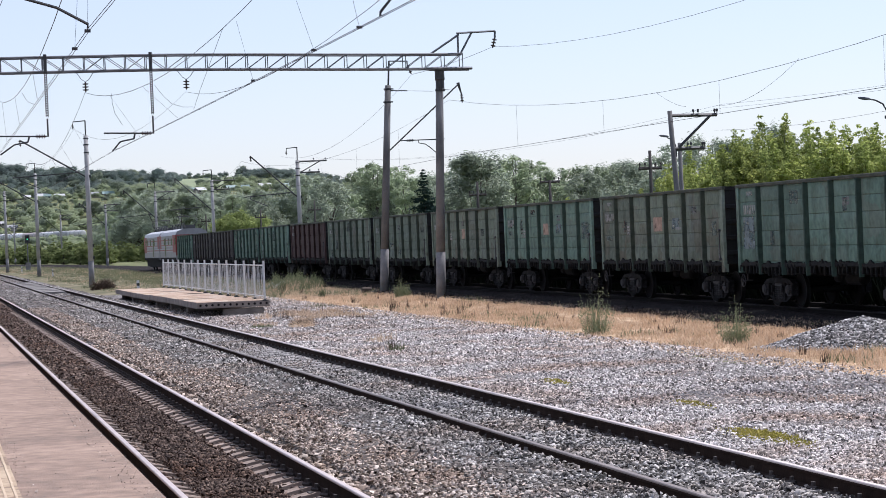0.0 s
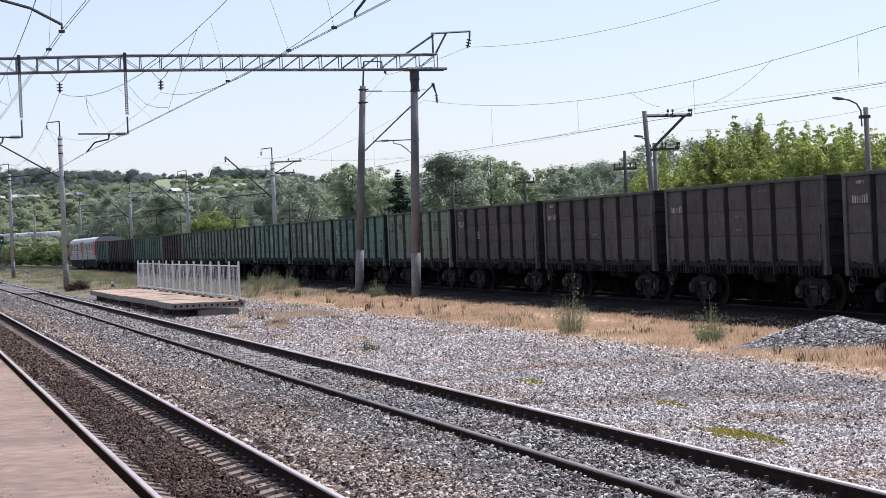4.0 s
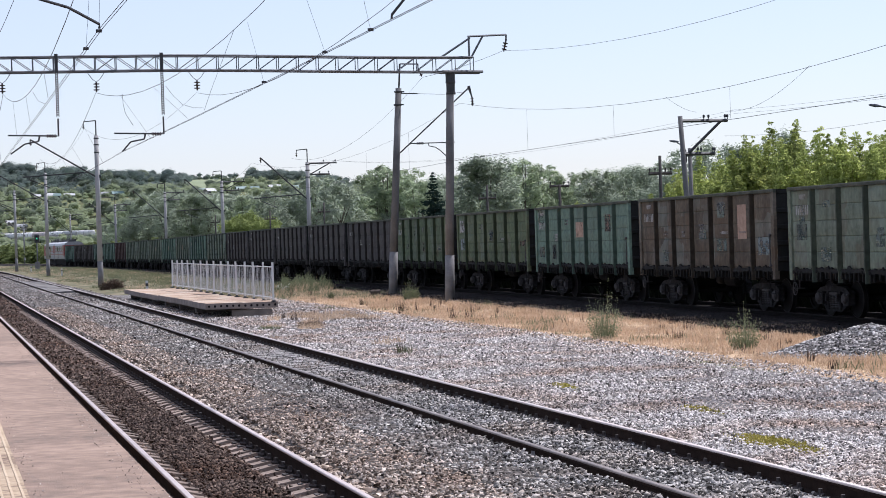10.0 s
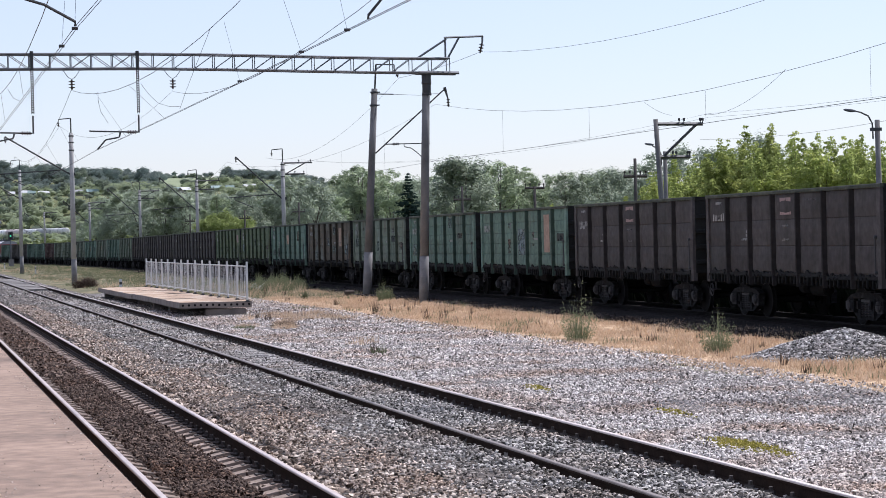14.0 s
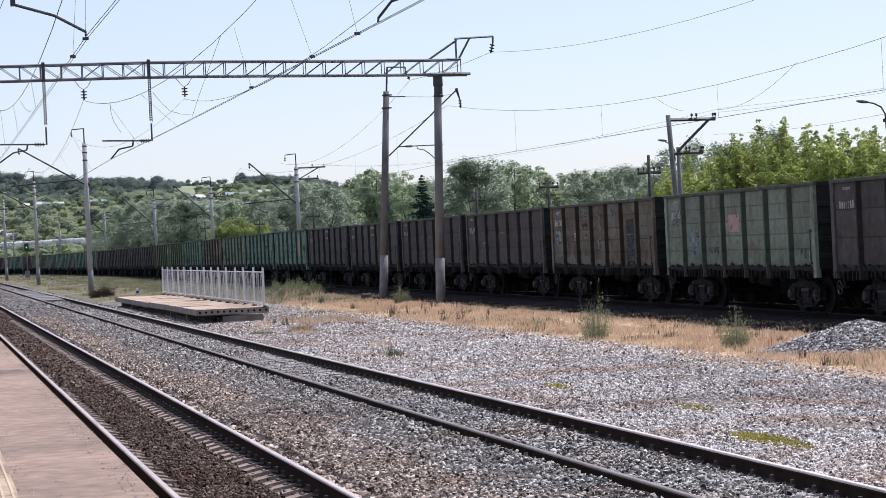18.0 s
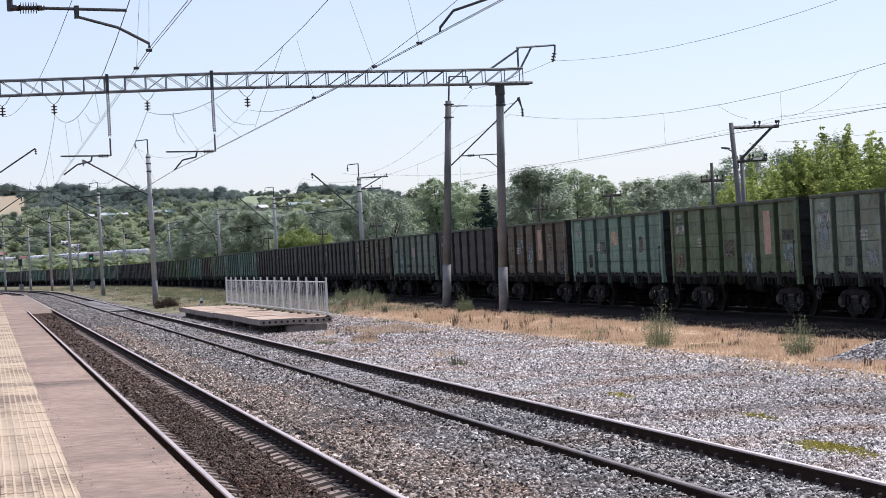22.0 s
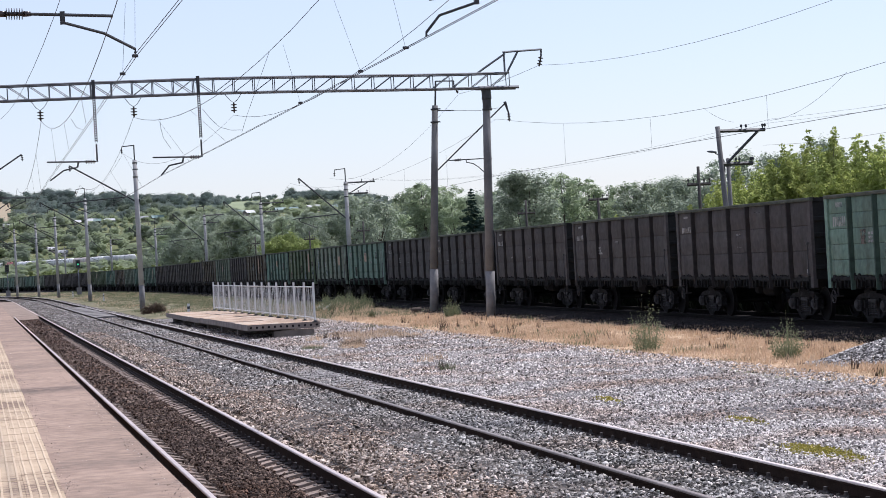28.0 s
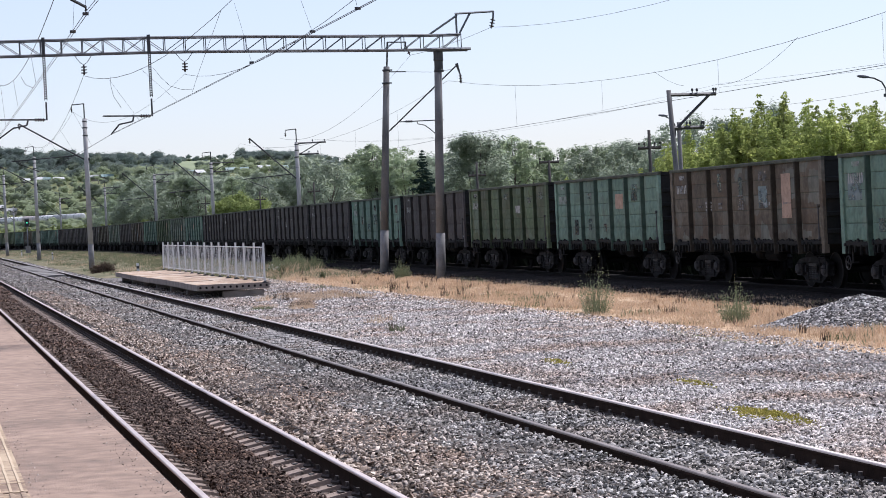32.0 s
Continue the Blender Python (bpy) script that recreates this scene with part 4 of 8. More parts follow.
def hatch_gear(seed):
    """Edge of a floor hatch under one bay: ragged oily lip, hinge eyes and drooping hooks."""
    def build(bm):
        rnd = random.Random(seed)
        w = BODY / BAYS - 0.1
        n = 22
        xs = [-w + 2 * w * i / n for i in range(n + 1)]
        top = [ZF + 0.01 + 0.1 * rnd.random() ** 3 for x in xs]
        low = [ZF - 0.05 - 0.06 * rnd.random() for x in xs]
        front = [(bm.verts.new((x, 0.045, a)), bm.verts.new((x, 0.05, b))) for x, a, b in zip(xs, top, low)]
        back = [(bm.verts.new((x, -0.02, a)), bm.verts.new((x, -0.02, b))) for x, a, b in zip(xs, top, low)]
        for i in range(n):
            bm.faces.new((front[i][0], front[i + 1][0], front[i + 1][1], front[i][1]))
            bm.faces.new((back[i][0], back[i + 1][0], front[i + 1][0], front[i][0]))
            bm.faces.new((front[i][1], front[i + 1][1], back[i + 1][1], back[i][1]))
        x = -w + 0.12
        while x < w - 0.1:
            q, ln = rnd.uniform(-0.04, 0.06), rnd.uniform(0.1, 0.2)
            vs = [(x - 0.03, ZF - 0.06), (x + 0.03, ZF - 0.06), (x + 0.05 + q, ZF - 0.12 - ln * 0.5), (x + 0.02 + q, ZF - 0.12 - ln), (x - 0.02 + q, ZF - 0.11 - ln), (x + q * 0.5, ZF - 0.12 - ln * 0.4)]
            a = [bm.verts.new((p, 0.07, r)) for p, r in vs]
            b = [bm.verts.new((p, 0.02, r)) for p, r in vs]
            for i in range(6):
                bm.faces.new((a[i], a[(i + 1) % 6], b[(i + 1) % 6], b[i]))
            bm.faces.new(a[::-1])
            bm.faces.new(b)
            if rnd.random() < 0.5:
                tube(bm, (x + 0.1, 0.03, ZF - 0.05), (x + 0.1, 0.08, ZF - 0.05), 0.045, 0.04, 8)
            x += rnd.uniform(0.2, 0.36)
    return build


def m_wheel(bm):
    lathe(bm, (0, -0.07, 0), (0, 1, 0), [(0, 0.3), (0.0, 0.42), (0.02, 0.478), (0.1, 0.478), (0.105, 0.505), (0.13, 0.505), (0.135, 0.42), (0.1, 0.4), (0.1, 0.18), (0.16, 0.16), (0.16, 0.1)], 28)


def m_axle(bm):
    tube(bm, (0, -1.15, 0), (0, 1.15, 0), 0.085, 0.085, 10)


def flat_bar(bm, pts, w, y0, y1):
    """A bar of even height w that follows points (x, z), between two depths."""
    rows = []
    for i, (x, z) in enumerate(pts):
        a, b = pts[max(0, i - 1)], pts[min(len(pts) - 1, i + 1)]
        d = math.hypot(b[0] - a[0], b[1] - a[1])
        nx, nz = -(b[1] - a[1]) / d * w / 2, (b[0] - a[0]) / d * w / 2
        rows.append([bm.verts.new((x + s * nx, y, z + s * nz)) for s, y in ((1, y0), (1, y1), (-1, y1), (-1, y0))])
    for r0, r1 in zip(rows[:-1], rows[1:]):
        for i in range(4):
            bm.faces.new((r0[i], r0[(i + 1) % 4], r1[(i + 1) % 4], r1[i]))
    bm.faces.new(rows[0][::-1])
    bm.faces.new(rows[-1])


def m_frame(bm):
    """Cast bogie side frame: arched top, columns beside the springs, boxes over the axle ends."""
    flat_bar(bm, [(-1.14, 0.6), (-0.92, 0.7), (-0.6, 0.75), (0.6, 0.75), (0.92, 0.7), (1.14, 0.6)], 0.13, 0.0, 0.17)
    flat_bar(bm, [(-0.98, 0.42), (-0.5, 0.2), (0.5, 0.2), (0.98, 0.42)], 0.1, 0.0, 0.12)
    for s in (-1, 1):
        flat_bar(bm, [(s * 0.42, 0.2), (s * 0.42, 0.7)], 0.13, 0.0, 0.16)
        box(bm, s * 0.4 - 0.05, s * 0.4 + 0.05, 0.15, 0.22, 0.42, 0.62)
        flat_bar(bm, [(s * 1.08, 0.33), (s * 1.08, 0.66)], 0.1, 0.0, 0.18)
        flat_bar(bm, [(s * 0.76, 0.33), (s * 0.76, 0.72)], 0.09, 0.0, 0.18)


def m_box(bm):
    """Axle box with its round cover and bolts."""
    box(bm, -0.15, 0.15, 0.0, 0.2, -0.17, 0.12)
    lathe(bm, (0, 0.2, 0.0), (0, 1, 0), [(0, 0.14), (0.05, 0.135), (0.06, 0.1), (0.075, 0.095), (0.08, 0.03)], 14)
    for q in range(4):
        a = math.pi / 4 + q * math.pi / 2
        tube(bm, (0.115 * math.cos(a), 0.24, 0.115 * math.sin(a)), (0.115 * math.cos(a), 0.27, 0.115 * math.sin(a)), 0.018, None, 6)


def m_rim(bm):
    n, rings = 36, []
    for r, y in ((0.466, -0.076), (0.477, -0.074), (0.479, -0.05), (0.466, -0.05)):
        rings.append([bm.verts.new((r * math.cos(6.28319 * i / n), y, r * math.sin(6.28319 * i / n))) for i in range(n)])
    for k in range(4):
        r0, r1 = rings[k], rings[(k + 1) % 4]
        for i in range(n):
            bm.faces.new((r0[i], r0[(i + 1) % n], r1[(i + 1) % n], r1[i]))


def m_spring(bm):
    for x in (-0.2, 0.0, 0.2):
        n = 40
        pts = [(x + 0.085 * math.cos(i * 0.9), 0.09 + 0.085 * math.sin(i * 0.9), 0.25 + 0.33 * i / n) for i in range(n + 1)]
        string(bm, [Vector(p) for p in pts], 0.02, 4)
    box(bm, -0.28, 0.28, 0.0, 0.17, 0.59, 0.66)


def m_bolster(bm):
    box(bm, -0.24, 0.24, -1.1, 1.1, 0.58, 0.86)
    for s in (-1, 1):
        for e in (-1, 1):
            box(bm, s * 0.52 - 0.03, s * 0.52 + 0.03, e * 0.79 - 0.08, e * 0.79 + 0.08, 0.35, 0.62)


def m_coupler(bm):
    box(bm, 0.0, 0.42, -0.1, 0.1, 0.98, 1.16)
    box(bm, 0.36, 0.62, -0.2, 0.14, 0.93, 1.2)
    tube(bm, (0.1, 0.35, 1.0), (0.4, 0.3, 0.75), 0.03, 0.03, 6)


def m_ladder(bm):
    for x in (-0.2, 0.2):
        tube(bm, (x, 0.0, 0.55), (x, 0.0, 1.25), 0.014, None, 5)
    for z in (0.57, 0.85, 1.1):
        tube(bm, (-0.2, 0.0, z), (0.2, 0.0, z), 0.014, None, 5)


def m_brake_wheel(bm):
    n = 20
    string(bm, [(0.17 * math.cos(6.28319 * i / n), 0.03, 0.17 * math.sin(6.28319 * i / n)) for i in range(n + 1)], 0.016, 6)
    for i in range(4):
        tube(bm, (0, 0.03, 0), (0.165 * math.cos(1.5708 * i + 0.4), 0.03, 0.165 * math.sin(1.5708 * i + 0.4)), 0.01, None, 5)
    tube(bm, (0, -0.25, 0), (0, 0.05, 0), 0.025, None, 6)
    tube(bm, (0, -0.1, 0), (0, -0.1, 0.35), 0.025, None, 6)


def m_handle(bm):
    tube(bm, (0, 0.06, 1.35), (0, 0.06, 2.2), 0.018, None, 6)
    for z in (1.35, 2.2):
        tube(bm, (0, -0.02, z), (0, 0.09, z), 0.04, None, 8)


def m_tank(bm):
    lathe(bm, (-0.55, 0.55, 0.82), (1, 0, 0), [(0, 0.05), (0.03, 0.14), (0.08, 0.17), (1.0, 0.17), (1.07, 0.14), (1.1, 0.05)], 12)
    tube(bm, (0.9, 0.5, 0.82), (1.5, 0.5, 0.82), 0.12, 0.12, 10)
    tube(bm, (-4, 0.62, 0.93), (4, 0.62, 0.93), 0.02, 0.02, 5)


WM = {}


def wagon_meshes():
    g = paint("dark")
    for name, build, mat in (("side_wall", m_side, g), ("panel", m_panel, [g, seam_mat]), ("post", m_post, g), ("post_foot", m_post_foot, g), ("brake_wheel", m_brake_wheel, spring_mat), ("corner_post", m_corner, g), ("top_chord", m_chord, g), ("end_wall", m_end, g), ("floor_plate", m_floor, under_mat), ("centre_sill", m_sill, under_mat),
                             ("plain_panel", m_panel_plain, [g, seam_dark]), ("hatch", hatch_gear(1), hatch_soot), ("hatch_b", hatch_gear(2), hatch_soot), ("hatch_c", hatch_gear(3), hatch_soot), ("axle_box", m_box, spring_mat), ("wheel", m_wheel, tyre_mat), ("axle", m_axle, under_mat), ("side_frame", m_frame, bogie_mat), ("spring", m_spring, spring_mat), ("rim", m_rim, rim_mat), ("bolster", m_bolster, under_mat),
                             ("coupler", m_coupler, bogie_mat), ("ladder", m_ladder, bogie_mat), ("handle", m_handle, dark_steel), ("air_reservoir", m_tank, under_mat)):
        WM[name] = part_mesh(name, build, mat)


def notice(w, x, z, wd, ht, mat, name, label=""):
    """A flat painted panel on the near side wall, x along the wagon, z over the rail."""
    bm = bmesh.new()
    box(bm, x - wd / 2, x + wd / 2, SIDE + 0.036, SIDE + 0.04, z - ht / 2, z + ht / 2)
    return part(name, bm, mat, w, label)


def bars(w, x, z, rows, wd, ht, mat, rnd):
    """Unreadable lettering as rows of bars."""
    bm = bmesh.new()
    for r in range(rows):
        n = 7 if rows == 1 else rnd.randint(2, 4)
        for i in range(n):
            a = x - wd / 2 + wd * i / n
            zz = z - r * ht * 1.5
            box(bm, a, a + wd / n * (0.5 if rows == 1 else 0.75), SIDE + 0.037, SIDE + 0.041, zz - ht / 2, zz + ht / 2)
    o = part("lettering", bm, mat, w, "faded white stencilled lettering")
    o["kind"] = "stuff"
    return o


# near-black end walls: shadow between the wagons is put into their colour
end_shade = material("gap_shade_wagon_end", [(0.01, 0.0105, 0.0105), (0.028, 0.03, 0.029)], scale=2, rough=0.9, spec=0.2)


def wagon(key, k):
    hr = random.Random(500 + k)
    g = paint(key)
    w = thing("gondola_wagon", 0, 0, 0, PAINT_WORDS[key] + " steel gondola wagon with ribbed sides in a train", "wagon", "wagons of the freight train")
    for s in (1, -1):
        rz = 0 if s == 1 else 180
        put("side_wall", WM["side_wall"], w, pose(0, s * SIDE, 0, 0, 0, rz), "", g)
        put("top_chord", WM["top_chord"], w, pose(0, s * SIDE, 0, 0, 0, rz), "grimy rounded rim", chord_mat)
        for b in range(BAYS + 1):
            x = -BODY + 2 * BODY * b / BAYS
            if b in (0, BAYS):
                put("corner_post", WM["corner_post"], w, pose(x + (0.11 if b == 0 else -0.11), s * (SIDE + 0.01), 0, 0, 0, rz), "", edge_paint(key))
            else:
                put("post", WM["post"], w, pose(x, s * SIDE, 0, 0, 0, rz), "", post_shade(key, 0.5 if key in ("dark", "red") else 0.36))
                if s == 1:
                    put("post_foot", WM["post_foot"], w, pose(x, SIDE, 0), "", post_shade(key, 0.75))
            if s == 1 and b < BAYS:
                put("panel", WM["plain_panel" if key in ("dark", "red") else "panel"], w, pose(x + BODY / BAYS, SIDE, 0), "", g)
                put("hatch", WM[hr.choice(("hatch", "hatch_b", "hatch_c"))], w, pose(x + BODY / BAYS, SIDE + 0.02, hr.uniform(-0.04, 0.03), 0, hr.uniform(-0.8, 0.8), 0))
        put("end_wall", WM["end_wall"], w, pose(s * (BODY - 0.02), 0, 0), "end wall darkened for the shade between wagons", end_shade)
        put("coupler", WM["coupler"], w, pose(s * (BODY + 0.02), 0, 0, 0, 0, rz))
        bogie = thing("bogie", s * 4.33, 0, 0)
        bogie.parent = w
        for e in (1, -1):
            put("side_frame", WM["side_frame"], bogie, pose(0, e * 0.98, 0, 0, 0, 0 if e == 1 else 180))
            for q in (-1, 1):
                put("wheel", WM["wheel"], bogie, pose(q * 0.925, e * 0.79, 0.478, 0, 0, 180 if e == 1 else 0))
        for q in (-1, 1):
            put("rim", WM["rim"], bogie, pose(q * 0.925, 0.79, 0.478, 0, 0, 180), "worn wheel rim, paler for its sunlit arc")
            put("axle_box", WM["axle_box"], bogie, pose(q * 0.925, 0.98, 0.5), "dusty axle box")
        put("spring", WM["spring"], bogie, pose(0, 0.98, 0))
        for q in (-1, 1):
            put("axle", WM["axle"], bogie, pose(q * 0.925, 0, 0.478))
        put("bolster", WM["bolster"], bogie)
    put("floor_plate", WM["floor_plate"], w)
    put("centre_sill", WM["centre_sill"], w)
    put("air_reservoir", WM["air_reservoir"], w)
    put("ladder", WM["ladder"], w, pose(-BODY + 0.35, SIDE + 0.03, 0))
    put("brake_wheel", WM["brake_wheel"], w, pose(BODY - 0.32, SIDE + 0.02, 0.74), "worn spoked hand brake wheel")
    put("handle", WM["handle"], w, pose(-BODY + 0.28, SIDE + 0.05, 0), "black brake rod")
    rnd = random.Random(100 + k)
    bars(w, BODY - 0.95, 2.75 if rnd.random() < 0.5 else 2.85, 1, 1.0, 0.26, mark_white, rnd)
    if rnd.random() < 0.8:
        bars(w, BODY - 1.0, 3.2, 1, 0.5, 0.13, mark_white, rnd)
    if rnd.random() < 0.7:
        bars(w, BODY - 3.0 - rnd.random(), 2.4, 3, 0.6, 0.07, mark_white, rnd)
    if rnd.random() < 0.5:
        bars(w, -2.0, 2.3, 1, 0.7, 0.08, mark_white, rnd)
    if key in ("dark", "rust", "red"):
        bars(w, bay_x(3) + 0.05, 2.55 + rnd.uniform(-0.05, 0.05), 5, 0.5, 0.06, mark_grey, rnd)
        bars(w, bay_x(2), 2.35, 2, 0.35, 0.07, mark_grey, rnd)
        if rnd.random() < 0.7:
            bars(w, bay_x(4), 3.08, 1, 0.7, 0.26, mark_grey, rnd)
        bars(w, bay_x(5), 2.3, 1, 0.6, 0.06, mark_grey, rnd)
        bars(w, bay_x(1), 2.3, 1, 0.55, 0.07, mark_grey, rnd)
    elif rnd.random() < 0.8:
        bars(w, bay_x(rnd.randrange(1, 6)), 2.9, 2, 0.5, 0.08, mark_grey, rnd)
    if rnd.random() < 0.7:
        bars(w, -BODY + 0.5, 1.6, 2, 0.14, 0.12, mark_white, rnd)
    return w


def bay_x(b):
    """Middle of a bay, counted from the leading end."""
    return BODY - 2 * BODY * (b + 0.5) / BAYS


# order of the wagons from the leading one; the eleventh after the engine is number 0
COLOURS = "green dark dark green teal red grey grey grey teal grey green grey dark dark dark dark dark olive olive teal rust grey green teal dark dark dark dark rust grey dark rust teal olive grey teal dark dark dark dark dark teal dark olive teal rust teal dark dark".split()
FIRST = -11
# notices: wagon, bay, height, width, tall, kind
NOTICES = [(-3, 3, 2.4, 0.55, 0.42, "orange"), (-2, 3, 2.45, 0.75, 0.42, "orange"), (-2, 4, 2.45, 0.7, 0.35, "pale"), (-1, 3, 2.45, 0.9, 0.45, "orange"), (-1, 4, 2.45, 0.7, 0.35, "pale"), (0, 0, 2.1, 0.9, 0.9, "pale"),
           (7, 6, 2.75, 0.95, 0.55, "pink"), (8, 0, 2.9, 0.7, 0.5, "white"), (8, 0, 2.1, 0.8, 0.5, "pale"), (9, 3, 2.55, 1.0, 0.55, "orange"), (9, 1, 1.75, 0.5, 0.55, "dark"), (10, 5, 2.6, 0.75, 1.0, "orange"), (10, 6, 1.9, 1.0, 0.5, "pale"),
           (11, 5, 2.45, 0.8, 0.3, "dark"), (12, 5, 2.5, 0.8, 0.22, "dark"), (13, 5, 2.5, 0.75, 1.4, "orange"), (13, 6, 2.35, 0.9, 0.28, "dark"), (13, 3, 2.2, 1.0, 1.0, "pale"), (14, 3, 3.05, 0.8, 0.5, "pink"), (15, 3, 3.05, 0.8, 0.45, "pink"),
           (18, 0, 2.3, 0.7, 0.5, "pale"), (18, 5, 2.0, 0.8, 1.6, "dark"), (19, 3, 2.5, 0.9, 0.5, "pink"), (19, 1, 2.0, 0.8, 0.8, "pale"), (21, 2, 2.6, 0.8, 0.4, "pale"), (21, 4, 2.5, 0.7, 1.3, "orange"), (21, 3, 2.1, 0.9, 0.6, "pale"),
           (22, 3, 2.6, 0.8, 0.5, "orange"), (22, 1, 1.75, 0.5, 0.5, "dark"), (23, 5, 2.5, 0.6, 1.3, "orange"), (23, 6, 2.4, 1.0, 0.28, "dark"), (23, 6, 1.9, 0.9, 0.5, "pale"), (23, 4, 1.6, 0.8, 0.6, "pale"), (24, 5, 2.5, 1.0, 0.55, "orange"), (24, 0, 2.5, 0.8, 1.1, "pale"), (24, 2, 1.7, 0.8, 0.45, "pale"),
           (25, 3, 2.6, 0.8, 0.5, "orange"), (25, 1, 1.75, 0.5, 0.6, "dark"), (31, 4, 2.5, 0.95, 0.6, "orange"), (32, 3, 2.3, 0.4, 0.3, "pink"), (33, 4, 2.5, 0.7, 0.3, "white"), (34, 4, 2.6, 0.9, 0.5, "orange"), (34, 1, 1.75, 0.5, 0.55, "dark"),
           (35, 5, 2.5, 0.7, 1.2, "orange"), (35, 4, 2.5, 0.7, 0.6, "pale"), (36, 0, 2.6, 0.9, 0.6, "pale")]
TRAIN = []          # thing, its middle's distance along the line at the start


def freight_train():
    wagon_meshes()
    kinds = {"orange": (mark_orange, "notice_panel", "faded orange notice panel"), "pink": (mark_pink, "notice_panel", "faded pink notice panel"), "pale": (mark_pale, "paint_patch", "pale repainted patch"),
             "white": (mark_white, "notice_panel", "faded white panel"), "dark": (mark_dark, "paint_patch", "dark repainted patch")}
    for i, key in enumerate(COLOURS):
        k = FIRST + i
        w = wagon(key, k)
        for kk, b, z, wd, ht, what in NOTICES:
            if kk == k:
                m, nm, lb = kinds[what]
                notice(w, bay_x(b), z, wd, ht, m, nm, lb)
        if key not in ("dark", "red"):
            pr = random.Random(900 + k)
            for q in range(pr.randint(3, 6)):
                wd, ht = pr.uniform(0.25, 0.95), pr.uniform(0.15, 0.6)
                b, z = pr.randrange(BAYS), pr.choice((1.65, 2.0, 2.35, 2.75, 3.05)) + pr.uniform(-0.1, 0.1)
                if not any(kk == k and bb == b for kk, bb, *_ in NOTICES):
                    notice(w, bay_x(b) + pr.uniform(-0.1, 0.1), z, wd, ht, pr.choice((mark_soft, mark_soft, mark_dim, mark_warm)), "paint_patch", "touched-up paint patch")
        TRAIN.append((w, 60.89 - LEN * (k + 0.5), 0.0))
    front = 60.89 - LEN * FIRST
    for j in range(2):
        TRAIN.append((locomotive(j), front + 0.3 + 8.25 + 16.5 * j, 0.0))


loco_grey = material("engine_grey_paint", [(0.23, 0.23, 0.24), (0.32, 0.32, 0.33)], scale=2, rough=0.5)
loco_white = material("engine_pale_stripe", [(0.32, 0.32, 0.335), (0.42, 0.42, 0.435)], scale=2, rough=0.5)
loco_roof = material("engine_pale_roof", [(0.42, 0.43, 0.445), (0.55, 0.56, 0.575)], scale=1.5, rough=0.5)
loco_red = material("engine_red_paint", [(0.2, 0.034, 0.034), (0.3, 0.058, 0.052)], scale=2, rough=0.5)
loco_glass = material("engine_window_glass", [(0.015, 0.018, 0.02), (0.03, 0.035, 0.04)], scale=2, rough=0.1)


